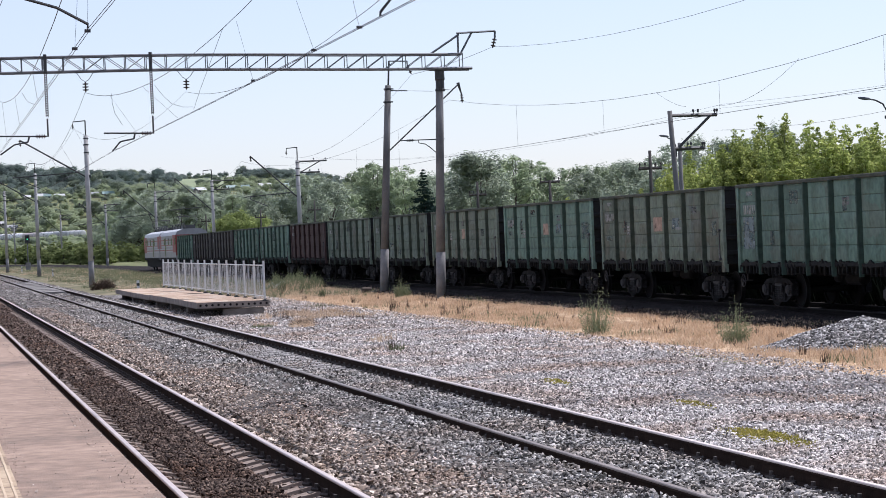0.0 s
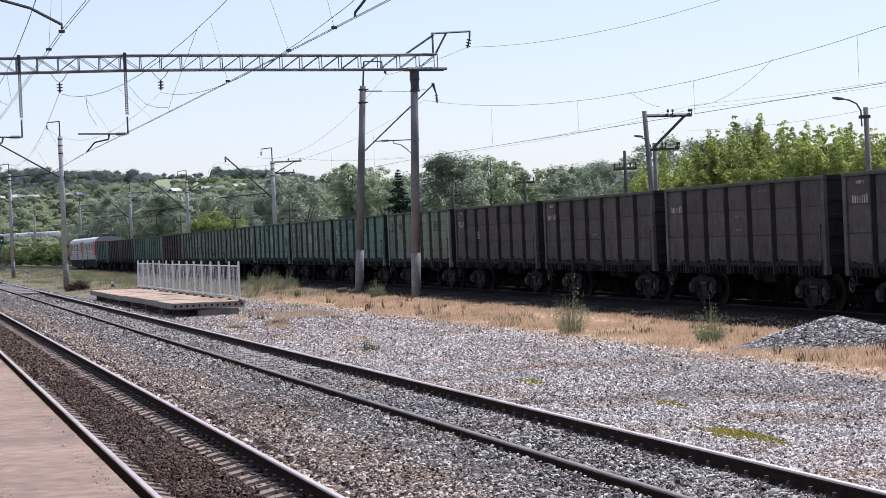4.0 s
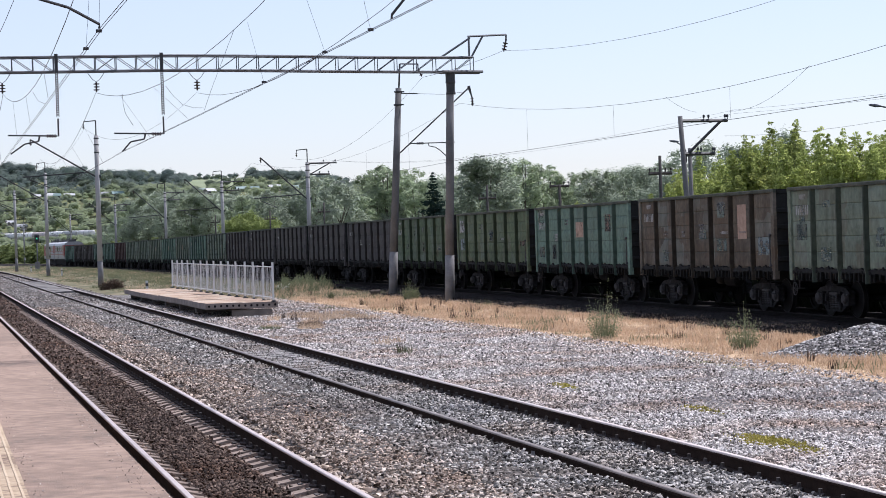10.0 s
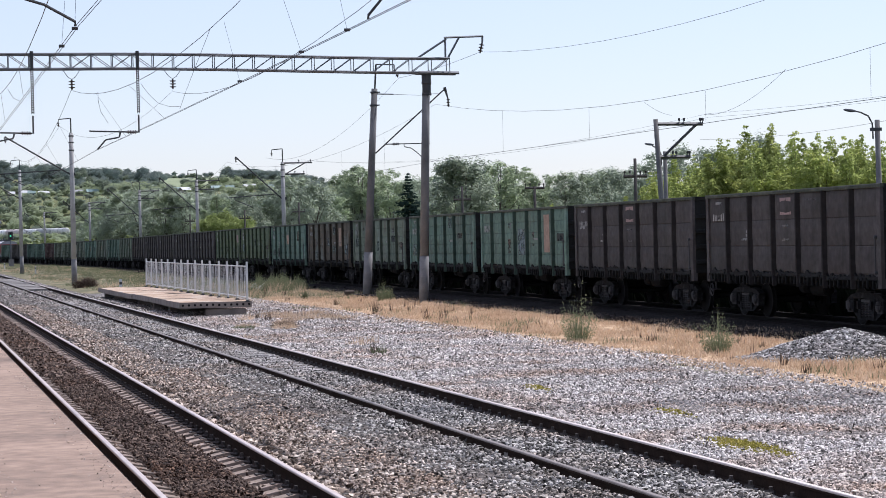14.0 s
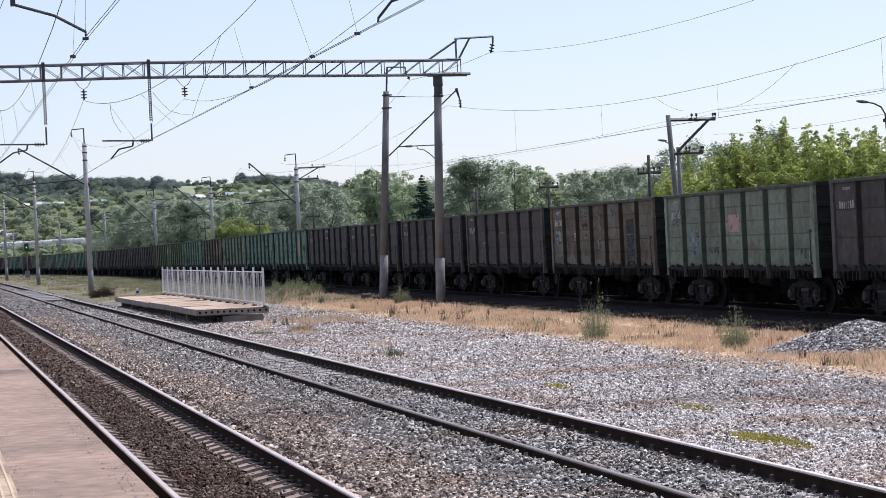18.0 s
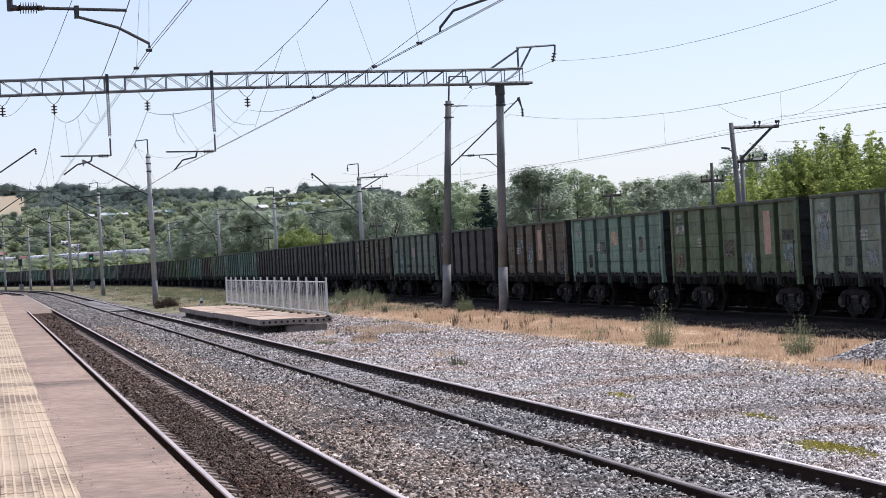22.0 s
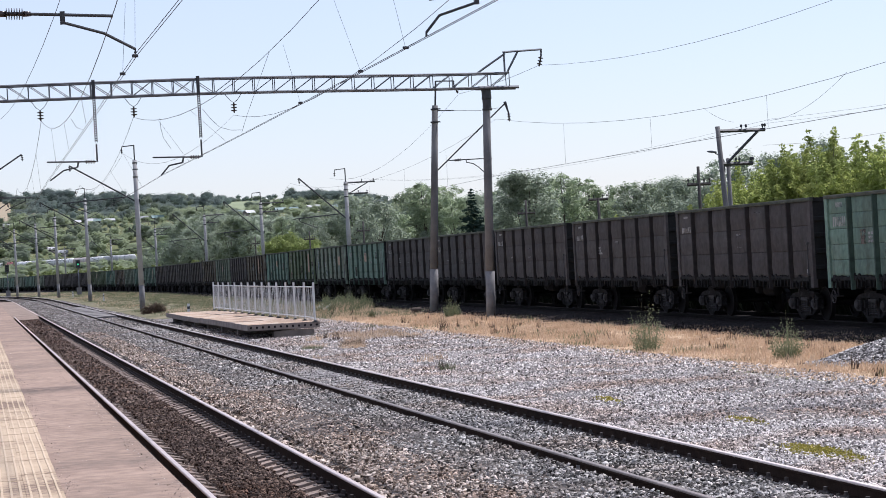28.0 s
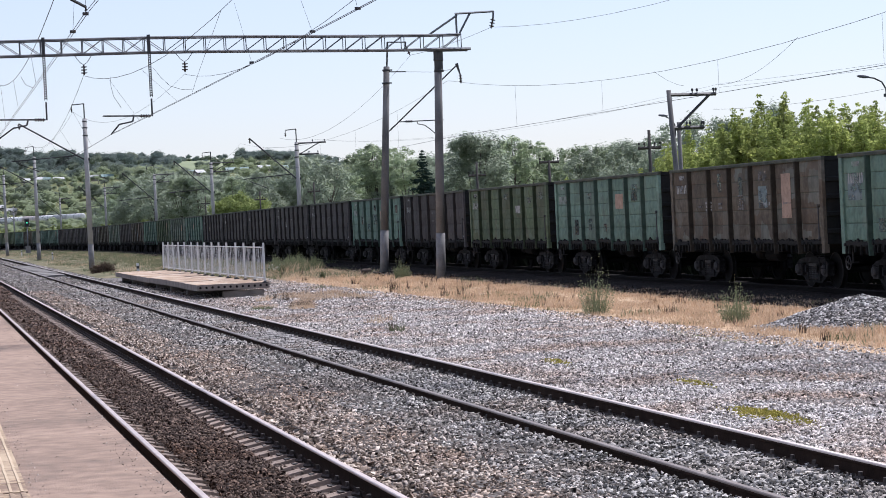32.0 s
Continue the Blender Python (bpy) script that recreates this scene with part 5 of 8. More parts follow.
def locomotive(j):
    e = thing("locomotive_section", 0, 0, 0, "red and grey striped electric locomotive section pulling the wagons", "locomotive", "locomotive sections")
    L, W = 7.9, 1.58
    s = 1 if j else -1          # which end has the cab
    bm = bmesh.new()
    prof = [(-W, 1.15), (-W, 3.55), (-W * 0.9, 3.9), (-W * 0.55, 4.15), (W * 0.55, 4.15), (W * 0.9, 3.9), (W, 3.55), (W, 1.15)]
    a = [bm.verts.new((-L, y, z)) for y, z in prof]
    b = [bm.verts.new((L, y, z)) for y, z in prof]
    n = len(prof)
    for i in range(n):
        bm.faces.new((a[i], b[i], b[(i + 1) % n], a[(i + 1) % n]))
    bm.faces.new(a)
    bm.faces.new(b[::-1])
    for f in bm.faces:
        f.normal_update()
        if f.calc_center_median().z > 3.6 and abs(f.normal.x) < 0.5:
            f.material_index = 1
    part("body", bm, [loco_grey, loco_roof], e, "grey locomotive body with a pale roof")
    # red thin stripes between pale ones along the upper side
    for i, z in enumerate((1.95, 2.2, 2.45, 2.7, 2.95, 3.2)):
        bm = bmesh.new()
        box(bm, -L + 0.05, L - 0.05, W, W + 0.01, z, z + 0.08)
        part("stripe", bm, loco_white, e, "pale horizontal stripe")
        if i % 2 == 0:
            bm = bmesh.new()
            box(bm, -L + 0.05, L - 0.05, W, W + 0.012, z + 0.14, z + 0.22)
            part("stripe", bm, loco_red, e, "thin red horizontal stripe")
    bm = bmesh.new()
    box(bm, -L + 0.2, L - 0.2, -1.35, 1.35, 0.45, 1.2)
    part("underframe", bm, under_mat, e)
    bm = bmesh.new()
    box(bm, -L + 0.05, L - 0.05, W, W + 0.012, 1.15, 1.4)
    part("skirt", bm, under_mat, e, "dark lower edge")
    bm = bmesh.new()
    xa, xb = (L - 2.6, L + 0.02) if s == 1 else (-L - 0.02, -L + 2.6)
    box(bm, xa, xb, W + 0.004, W + 0.022, 1.9, 3.6)
    xj = -L if s == 1 else L
    box(bm, min(xj, xj + s * 1.6), max(xj, xj + s * 1.6), W + 0.004, W + 0.02, 2.3, 3.6)
    xe = L + 0.01 if s == 1 else -L - 0.03
    box(bm, xe, xe + 0.02, -W, W, 1.6, 3.6)
    part("cab_panel", bm, loco_red, e, "red cab end")
    for x in (xa + 0.75, -3.0 * s, 1.0 * s, 4.0 * s):
        bm = bmesh.new()
        box(bm, x - 0.45, x + 0.45, W + 0.016, W + 0.03, 2.65, 3.3)
        part("window", bm, loco_glass, e)
    bm = bmesh.new()
    box(bm, -0.35 - 2.0 * s, 0.35 - 2.0 * s, W + 0.016, W + 0.03, 1.5, 3.4)
    part("door", bm, loco_glass, e, "dark open doorway")
    bm = bmesh.new()
    for x in (-5, -2.5, 0.5, 3.0):
        box(bm, x - 0.7, x + 0.7, -0.6, 0.6, 4.14, 4.5)
    for x in (-6, -4, -1, 2, 5):
        lathe(bm, (x, 0.5, 4.14), (0, 0, 1), [(0, 0.1), (0.1, 0.16), (0.14, 0.08), (0.24, 0.16), (0.3, 0.08), (0.5, 0.06)], 8)
    tube(bm, (-6.5, 0.5, 4.65), (6.5, 0.5, 4.65), 0.04, None, 5)
    part("roof_gear", bm, dark_steel, e, "dark roof gear with insulators")
    bm = bmesh.new()
    x = 4.5 * s
    for y in (-0.8, 0.8):
        tube(bm, (x, y * 0.6, 4.3), (x + 1.4 * s, y, 4.9), 0.035, None, 5)
        tube(bm, (x + 1.4 * s, y, 4.9), (x, y, 5.35), 0.03, None, 5)
    tube(bm, (x, -1.0, 5.38), (x, 1.0, 5.38), 0.04, None, 5)
    part("pantograph", bm, dark_steel, e)
    for q in (-1, 1):
        bm = bmesh.new()
        box(bm, -1.9, 1.9, 1.0, 1.2, 0.4, 0.95)
        for r in (-1.45, 1.45):
            lathe(bm, (r, 0.75, 0.6), (0, 1, 0), [(0, 0.6), (0.12, 0.6), (0.13, 0.3), (0.2, 0.2)], 20)
            lathe(bm, (r, -0.87, 0.6), (0, 1, 0), [(0, 0.6), (0.12, 0.6), (0.13, 0.3), (0.2, 0.2)], 20)
            tube(bm, (r, -0.8, 0.6), (r, 0.8, 0.6), 0.1, None, 8)
        box(bm, -1.6, 1.6, -0.8, 0.8, 0.6, 1.1)
        o = part("bogie", bm, under_mat, e)
        o.matrix_basis = pose(q * 4.3, 0, 0)
    return e


# ---- moving ----
SPEED_T, SPEED_V = [0, 8, 16, 24, 32], [14.962, 14.959, 15.233, 15.796, 16.369]


def way_run(t):
    """Metres that the train has gone since the start."""
    s = 0.0
    for i in range(4):
        t0, t1, v0, v1 = SPEED_T[i], SPEED_T[i + 1], SPEED_V[i], SPEED_V[i + 1]
        u = min(max(t - t0, 0), t1 - t0)
        s += v0 * u + 0.5 * (v1 - v0) / (t1 - t0) * u * u
    return s


LINE_Y = np.arange(-900, 760, 1.0)


def line_x(y):
    return freight_x(y) if y > -200 else 20.6 + 0.0115 * (y + 200)


LINE_X = np.array([line_x(y) for y in LINE_Y])
LINE_S = np.concatenate([[0], np.cumsum(np.hypot(np.diff(LINE_X), 1.0))])
LINE_S -= np.interp(0, LINE_Y, LINE_S)


def on_line(s, half, aside=0.0):
    """Pose of a vehicle whose bogies, half apart, stand on the line round s."""
    pts = []
    for q in (s - half, s + half):
        y = float(np.interp(q, LINE_S, LINE_Y))
        pts.append(Vector((line_x(y) + aside, y, freight_z(y))))
    a, b = pts
    d = (b - a).normalized()
    m = (a + b) / 2
    rz = math.degrees(math.atan2(d.y, d.x))
    return pose(m.x, m.y, m.z, 0, -math.degrees(math.asin(d.z)), rz)


def motions():
    times = [i * 1.0 for i in range(33)]
    for ob, s, aside in TRAIN:
        walk(ob, [(t, on_line(s + way_run(t), 4.33, aside)) for t in times])


# ---- overhead line ----
def insulator(bm, p, axis, n=3, r=0.12, step=0.13):
    prof = [(0, 0.03)]
    for i in range(n):
        h = 0.06 + i * step
        th = min(0.045, step * 0.42)
        prof += [(h, 0.035), (h + th * 0.3, r), (h + th, r * 0.9), (h + th * 1.3, 0.035)]
    prof.append((0.06 + n * step, 0.03))
    lathe(bm, p, axis, prof, 10)


def concrete_mast(name, x, y, z, height, lean=(0, 0), r0=0.2, r1=0.14, white=1.9, label="", group="", cap=0.0, mat=None):
    m = thing(name, x, y, z, label, "mast", group)
    bm = bmesh.new()
    lx, ly = lean
    hi = white / height
    tube(bm, (0, 0, -0.3), (lx * hi, ly * hi, white), r0 + 0.005, r0 + (r1 - r0) * hi + 0.004, 14)
    part("foot", bm, concrete_light, m, "pale whitewashed lower part")
    bm = bmesh.new()
    tube(bm, (lx * hi, ly * hi, white), (lx, ly, height), r0 + (r1 - r0) * hi, r1, 14)
    part("shaft", bm, mat or concrete, m)
    if cap:
        bm = bmesh.new()
        lathe(bm, (lx, ly, height - cap), (0, 0, 1), [(0, r1 + 0.05), (0.08, r1 + 0.06), (0.1, r1 + 0.03), (0.45, r1 + 0.03), (0.5, r1 + 0.06), (0.6, r1 + 0.05), (cap, r1 + 0.05)], 14)
        part("collar", bm, dark_steel, m, "dark steel collar")
    return m


GY = 91.2


def gantry_z(x):
    """Underside of the cross beam, lowered at one end to fit the camera's view."""
    return 9.62 - 0.25 * smooth_step(8, 23, x)


def gantry():
    concrete_mast("gantry_mast", 21.06, GY, GROUND, 9.66, (0.34, 0), 0.2, 0.155, 1.95, "tall round concrete gantry mast with a pale foot", "gantry masts", 0.95)
    concrete_mast("gantry_mast", -4.6, GY, GROUND, 9.9, (0, 0), 0.2, 0.155, 1.95, "tall round concrete gantry mast with a pale foot", "gantry masts", 0.95)
    g = thing("gantry_beam", 0, 0, 0, "long grey steel lattice beam spanning the tracks", "gantry")
    xs = [-5.0 + 0.83 * i for i in range(34)]
    xs = [x for x in xs if x < 22.3] + [22.35]
    H, D = 0.6, 0.3
    for dy in (-D, D):
        bm = bmesh.new()
        for a, b in zip(xs[:-1], xs[1:]):
            for dz in (0.0, H):
                bar(bm, (a, GY + dy, gantry_z(a) + dz), (b, GY + dy, gantry_z(b) + dz), 0.055)
        part("chord", bm, gantry_paint, g)
        bm = bmesh.new()
        for i, x in enumerate(xs):
            bar(bm, (x, GY + dy, gantry_z(x)), (x, GY + dy, gantry_z(x) + H), 0.027)
            if i + 1 < len(xs):
                x2 = xs[i + 1]
                up = x > 9.2
                z0, z1 = (0, H) if up else (H, 0)
                bar(bm, (x, GY + dy, gantry_z(x) + z0), (x2, GY + dy, gantry_z(x2) + z1), 0.022)
                if 5.0 < x < 9.2 and i % 2 == 0:
                    bar(bm, (x, GY + dy, gantry_z(x) + H - z0), (x2, GY + dy, gantry_z(x2) + H - z1), 0.022)
        part("lattice", bm, gantry_paint, g)
    bm = bmesh.new()
    for i, x in enumerate(xs):
        for dz in (0.0, H):
            bar(bm, (x, GY - D, gantry_z(x) + dz), (x, GY + D, gantry_z(x) + dz), 0.03)
    bar(bm, (21.0, GY - 0.3, 9.38), (22.75, GY - 0.3, 9.35), 0.09)
    bar(bm, (21.0, GY + 0.3, 9.38), (22.75, GY + 0.3, 9.35), 0.09)
    part("cross_bars", bm, gantry_paint, g)
    bm = bmesh.new()
    for p, q in (((22.25, GY, 9.95), (22.25, GY, 10.85)), ((21.0, GY, 9.98), (22.3, GY, 10.8)), ((22.35, GY, 10.0), (22.85, GY, 10.86)), ((22.2, GY, 10.86), (23.9, GY, 10.92)), ((23.88, GY, 10.92), (23.86, GY, 10.62))):
        bar(bm, p, q, 0.06)
    part("end_bracket", bm, gantry_paint, g)
    bm = bmesh.new()
    insulator(bm, (23.86, GY, 10.64), (-0.25, 0, -1), 3, 0.11)
    part("insulator", bm, insulator_mat, g)
    # hanging posts with their registration arms
    for x, xc in ((9.28, T2 + 0.1), (5.05, T1)):
        h = thing("hanging_post", 0, 0, 0, "slotted steel post hanging from the gantry beam with an insulated arm", "bracket", "hanging posts")
        bm = bmesh.new()
        # one flat bar pierced by a row of slots
        zs = [9.6 - 0.095 * i * 0.5 for i in range(39)]
        for i, (z1, z0) in enumerate(zip(zs[:-1], zs[1:])):
            for c, (xl, xr) in enumerate(((-0.06, -0.03), (-0.03, 0.03), (0.03, 0.06))):
                if c != 1 or i % 2 == 0:
                    box(bm, x + xl, x + xr, GY - 0.36, GY - 0.32, z0, z1)
        bmesh.ops.remove_doubles(bm, verts=bm.verts, dist=0.0005)
        tube(bm, (x, GY - 0.34, 7.72), (x, GY - 0.34, 7.0), 0.035, None, 6)
        box(bm, x - 0.065, x + 0.065, GY - 0.38, GY - 0.3, 9.55, 10.32)
        part("post", bm, dark_steel, h)
        bm = bmesh.new()
        insulator(bm, (x - 0.05, GY - 0.34, 7.02), (-1, 0, 0.02), 4, 0.09, 0.1)
        part("insulator", bm, insulator_mat, h)
        bm = bmesh.new()
        tube(bm, (x - 0.4, GY - 0.34, 7.03), (x - 2.0, GY - 0.34, 7.08), 0.035, None, 6)
        tube(bm, (x - 0.75, GY - 0.34, 7.04), (x - 0.8, GY - 0.34, 6.82), 0.04, None, 6)
        tube(bm, (x - 0.8, GY - 0.34, 6.82), (x - 1.35, GY - 0.34, 6.72), 0.035, None, 6)
        tube(bm, (x - 1.35, GY - 0.34, 6.72), (xc, GY - 0.34, 6.33), 0.035, None, 6)
        part("arm", bm, dark_steel, h)
    # line insulators hung on loops below the beam
    for x in (6.65, 10.74, 2.9, 0.85):
        h = thing("hung_insulator", 0, 0, 0, "brown disc insulator hung on a wire loop below the beam", "insulator", "hung insulators")
        bm = bmesh.new()
        insulator(bm, (x, GY, 9.2), (0, 0, -1), 3, 0.13, 0.12)
        part("insulator_string", bm, insulator_mat, h)
        bm = bmesh.new()
        string(bm, [Vector((x - 0.38, GY, gantry_z(x))), Vector((x - 0.15, GY, 9.3)), Vector((x, GY, 9.2)), Vector((x + 0.15, GY, 9.3)), Vector((x + 0.36, GY, gantry_z(x)))], 0.012)
        part("loop", bm, wire_mat, h)


def near_support():
    """Arms of the next gantry towards the platform, whose beam hangs above the view."""
    y = 37.0
    for x, xc in ((0.55, 2.78), (9.25, 7.7)):
        s = 1 if xc > x else -1
        h = thing("hanging_post", 0, 0, 0, "dark steel hanging post with an insulated registration arm", "bracket", "hanging posts")
        u = 0.0 if s == 1 else 0.11
        bm = bmesh.new()
        tube(bm, (x, y, 6.72 + u), (x, y, 9.6), 0.05, None, 6)
        part("post", bm, dark_steel, h)
        bm = bmesh.new()
        insulator(bm, (x + s * 0.1, y, 6.77 + u), (s, 0, -0.03), 7, 0.1, 0.042)
        tube(bm, (x, y, 6.775 + u), (x + s * 0.17, y, 6.77 + u), 0.055, 0.05, 10)
        tube(bm, (x + s * 0.44, y, 6.76 + u), (x + s * 0.56, y, 6.757 + u), 0.05, 0.04, 10)
        part("insulator", bm, insulator_mat, h)
        bm = bmesh.new()
        q = 1.07 if s == 1 else 0.65
        tube(bm, (x + s * 0.45, y, 6.76 + u), (x + s * (q + 0.82), y, 6.68 + u), 0.028, None, 6)
        box(bm, x + s * q - 0.04, x + s * q + 0.04, y - 0.04, y + 0.04, 6.57 + u, 6.78 + u)
        string(bm, [(x + s * q, y, 6.6 + u), (x + s * (q + 0.66), y, 6.4 + u), (xc, y, 6.12 + u), (xc, y, 6.05 + u)], 0.026, 6)
        part("arm", bm, dark_steel, h)
    g = thing("gantry_beam", 0, 0, 0, "grey steel lattice beam above the platform end", "gantry")
    bm = bmesh.new()
    for dz in (0, 0.6):
        for dy in (-0.3, 0.3):
            bar(bm, (-5, y + dy, 9.6 + dz), (22, y + dy, 9.6 + dz), 0.07)
    for i in range(32):
        x = -5 + i * 0.83
        for dy in (-0.3, 0.3):
            bar(bm, (x, y + dy, 9.6), (x + 0.83, y + dy, 10.2), 0.03)
    part("lattice", bm, gantry_paint, g)
    for x in (-4.6, 21.6):
        concrete_mast("gantry_mast", x, y, GROUND, 9.9, (0, 0), 0.2, 0.155, 1.95, "tall round concrete gantry mast with a pale foot", "gantry masts", 0.95)


def cantilever_mast(x, y, z, height, side, reach, group, label, lean=(0, 0), arms=True, zw=6.2, crossarms=0, brace=(5.9, 9.2)):
    """A concrete mast with a slanting bracket to side (-1 towards the platform) and a hook on top."""
    m = concrete_mast("catenary_mast", x, y, z, height, lean, 0.2, 0.15, 1.6, label, group, mat=mast_concrete)
    lx = lean[0]
    for zz in (height - 0.25, height - 0.7, height - 1.25):
        bm = bmesh.new()
        r = 0.2 - 0.05 * zz / height
        lathe(bm, (lx * zz / height, 0, zz), (0, 0, 1), [(0, r), (0.01, r + 0.035), (0.08, r + 0.035), (0.09, r)], 12)
        part("collar", bm, dark_steel, m, "steel clamp ring near the top")
    for zz in (1.75, 2.6, brace[0] - 0.1):
        bm = bmesh.new()
        r = 0.2 - 0.05 * zz / height
        box(bm, r - 0.03, r + 0.07, -0.1, 0.1, zz, zz + 0.22)
        part("clamp", bm, dark_steel, m, "small dark clamp box")
    bm = bmesh.new()
    za, zb = brace
    xa = lx * za / height + side * 0.12
    xe = side * reach
    tube(bm, (xa, 0, za), (xe, 0, zb), 0.06, None, 6)
    if arms:
        zi = za + (zb - za) * 0.1
        xi = xa + (xe - xa) * 0.1
        tube(bm, (xi, 0, zi + 0.05), (side * (reach + 0.6), 0, zi - 0.2), 0.045, None, 6)
        string(bm, [(side * (reach + 0.1), 0, zi - 0.15), (side * (reach + 0.1), 0, zi - 0.4), (side * (reach - 0.4), 0, zi - 0.6), (side * (reach - 1.3), 0, zi - 1.0)], 0.035, 6)
    part("bracket", bm, dark_steel, m)
    bm = bmesh.new()
    tube(bm, (lx, 0, height - 0.3), (lx, 0, height + 1.05), 0.045, None, 6)
    tube(bm, (lx, 0, height + 1.05), (lx + side * 0.85, 0, height + 0.98), 0.04, None, 6)
    tube(bm, (lx + side * 0.85, 0, height + 0.98), (lx + side * 0.87, 0, height + 0.75), 0.03, None, 6)
    part("hook", bm, dark_steel, m)
    bm = bmesh.new()
    insulator(bm, (lx + side * 0.87, 0, height + 0.78), (0, 0, -1), 2, 0.09)
    part("insulator", bm, insulator_mat, m)
    bm = bmesh.new()
    insulator(bm, (xe, 0, zb), (0.1, 0, -1), 3, 0.1)
    part("insulator", bm, insulator_mat, m)
    if crossarms:
        for i, (zz, ln) in enumerate(((height - 0.1, 2.4), (height - 1.0, 1.8))):
            bm = bmesh.new()
            bar(bm, (lx, 0, zz), (lx - side * ln, 0, zz + 0.02), 0.09)
            if i == 0:
                bar(bm, (lx, 0, zz - 1.0), (lx - side * ln * 0.75, 0, zz - 0.03), 0.06)
            for q in (0.55, 0.95):
                lathe(bm, (lx - side * ln * q, 0, zz + 0.04), (0, 0, 1), [(0, 0.02), (0.1, 0.02), (0.1, 0.05), (0.2, 0.05), (0.22, 0.03)], 6)
            part("crossarm", bm, dark_steel, m)
    return m


def masts():
    lab = "round concrete catenary mast with a slanting steel bracket"
    for y in (159, 233, 298, 329, 359, 391, 430):
        x = 11.45 - bend(y)
        cantilever_mast(x, y, -0.05, 10.5, -1, 4.6, "masts beside the passenger lines", lab, brace=(7.6, 10.3))
    for y in (159, 233, 298, 329):
        cantilever_mast(-1.6 - bend(y), y, 0.8 if y < 205 else -0.05, 10.0, 1, 5.2, "masts on the platform side", lab, brace=(7.2, 10.4))
    # tall one beside the gantry, for the freight line
    m = concrete_mast("catenary_mast", 21.4, 104.8, GROUND, 9.95, (0.62, 0), 0.21, 0.145, 2.1, "leaning round concrete catenary mast with a pale foot", "masts beside the freight line")
    bm = bmesh.new()
    tube(bm, (0.58, 0, 9.2), (0.72, 0, 11.12), 0.045, None, 6)
    tube(bm, (0.72, 0, 11.12), (1.61, 0, 11.1), 0.032, None, 6)
    tube(bm, (1.61, 0, 11.1), (1.61, 0, 10.88), 0.03, None, 6)
    tube(bm, (0.7, 0, 9.7), (1.55, 0, 9.68), 0.03, None, 6)
    part("hook", bm, dark_steel, m)
    bm = bmesh.new()
    tube(bm, (0.6, 0, 6.85), (4.14, 0, 9.96), 0.036, None, 6)
    tube(bm, (4.08, 0, 10.0), (4.24, 0, 9.45), 0.08, 0.03, 6)
    tube(bm, (1.1, 0, 7.28), (3.3, 0, 7.3), 0.028, None, 6)
    string(bm, [(2.0, 0, 7.29), (2.02, 0, 7.15), (2.35, 0, 7.08), (2.6, 0, 6.9), (2.9, 0, 6.62)], 0.024, 6)
    string(bm, [(1.5, 0, 9.68), (2.8, 0, 9.62), (3.9, 0, 9.72)], 0.009, 5)
    part("bracket", bm, dark_steel, m)
    for zz in (9.1, 9.72):
        bm = bmesh.new()
        xx, r = 0.62 * zz / 9.95, 0.155
        lathe(bm, (xx, 0, zz), (0, 0, 1), [(0, r), (0.005, r + 0.02), (0.09, r + 0.02), (0.095, r)], 14)
        box(bm, xx - 0.24, xx + 0.24, -r - 0.05, -r, zz + 0.02, zz + 0.08)
        part("clamp", bm, dark_steel, m, "dark clamp round the shaft")
    bm = bmesh.new()
    insulator(bm, (1.4, 0, 7.28), (1, 0, 0.02), 4, 0.075, 0.08)
    part("insulator", bm, dark_steel, m, "dark insulator")
    bm = bmesh.new()
    insulator(bm, (4.24, 0, 9.48), (0.05, 0, -1), 3, 0.09)
    part("insulator", bm, insulator_mat, m)
    bm = bmesh.new()
    insulator(bm, (1.61, 0, 10.9), (0.45, 0, -1), 3, 0.09)
    part("insulator", bm, insulator_mat, m)
    # far side of the freight line
    for x, y, hh in ((29.5, 177, 8.95), (29.1, 228.5, 9.1), (27.45, 270, 9.15), (26.5, 334, 9.1), (26.1, 439, 9.4), (19.5, 499.5, 8.85)):
        cantilever_mast(x, y, -0.6, hh + 0.5, -1, 3.8, "masts beyond the freight line", "round concrete mast with crossarms and a slanting bracket", crossarms=1, brace=(6.5, 9.9))


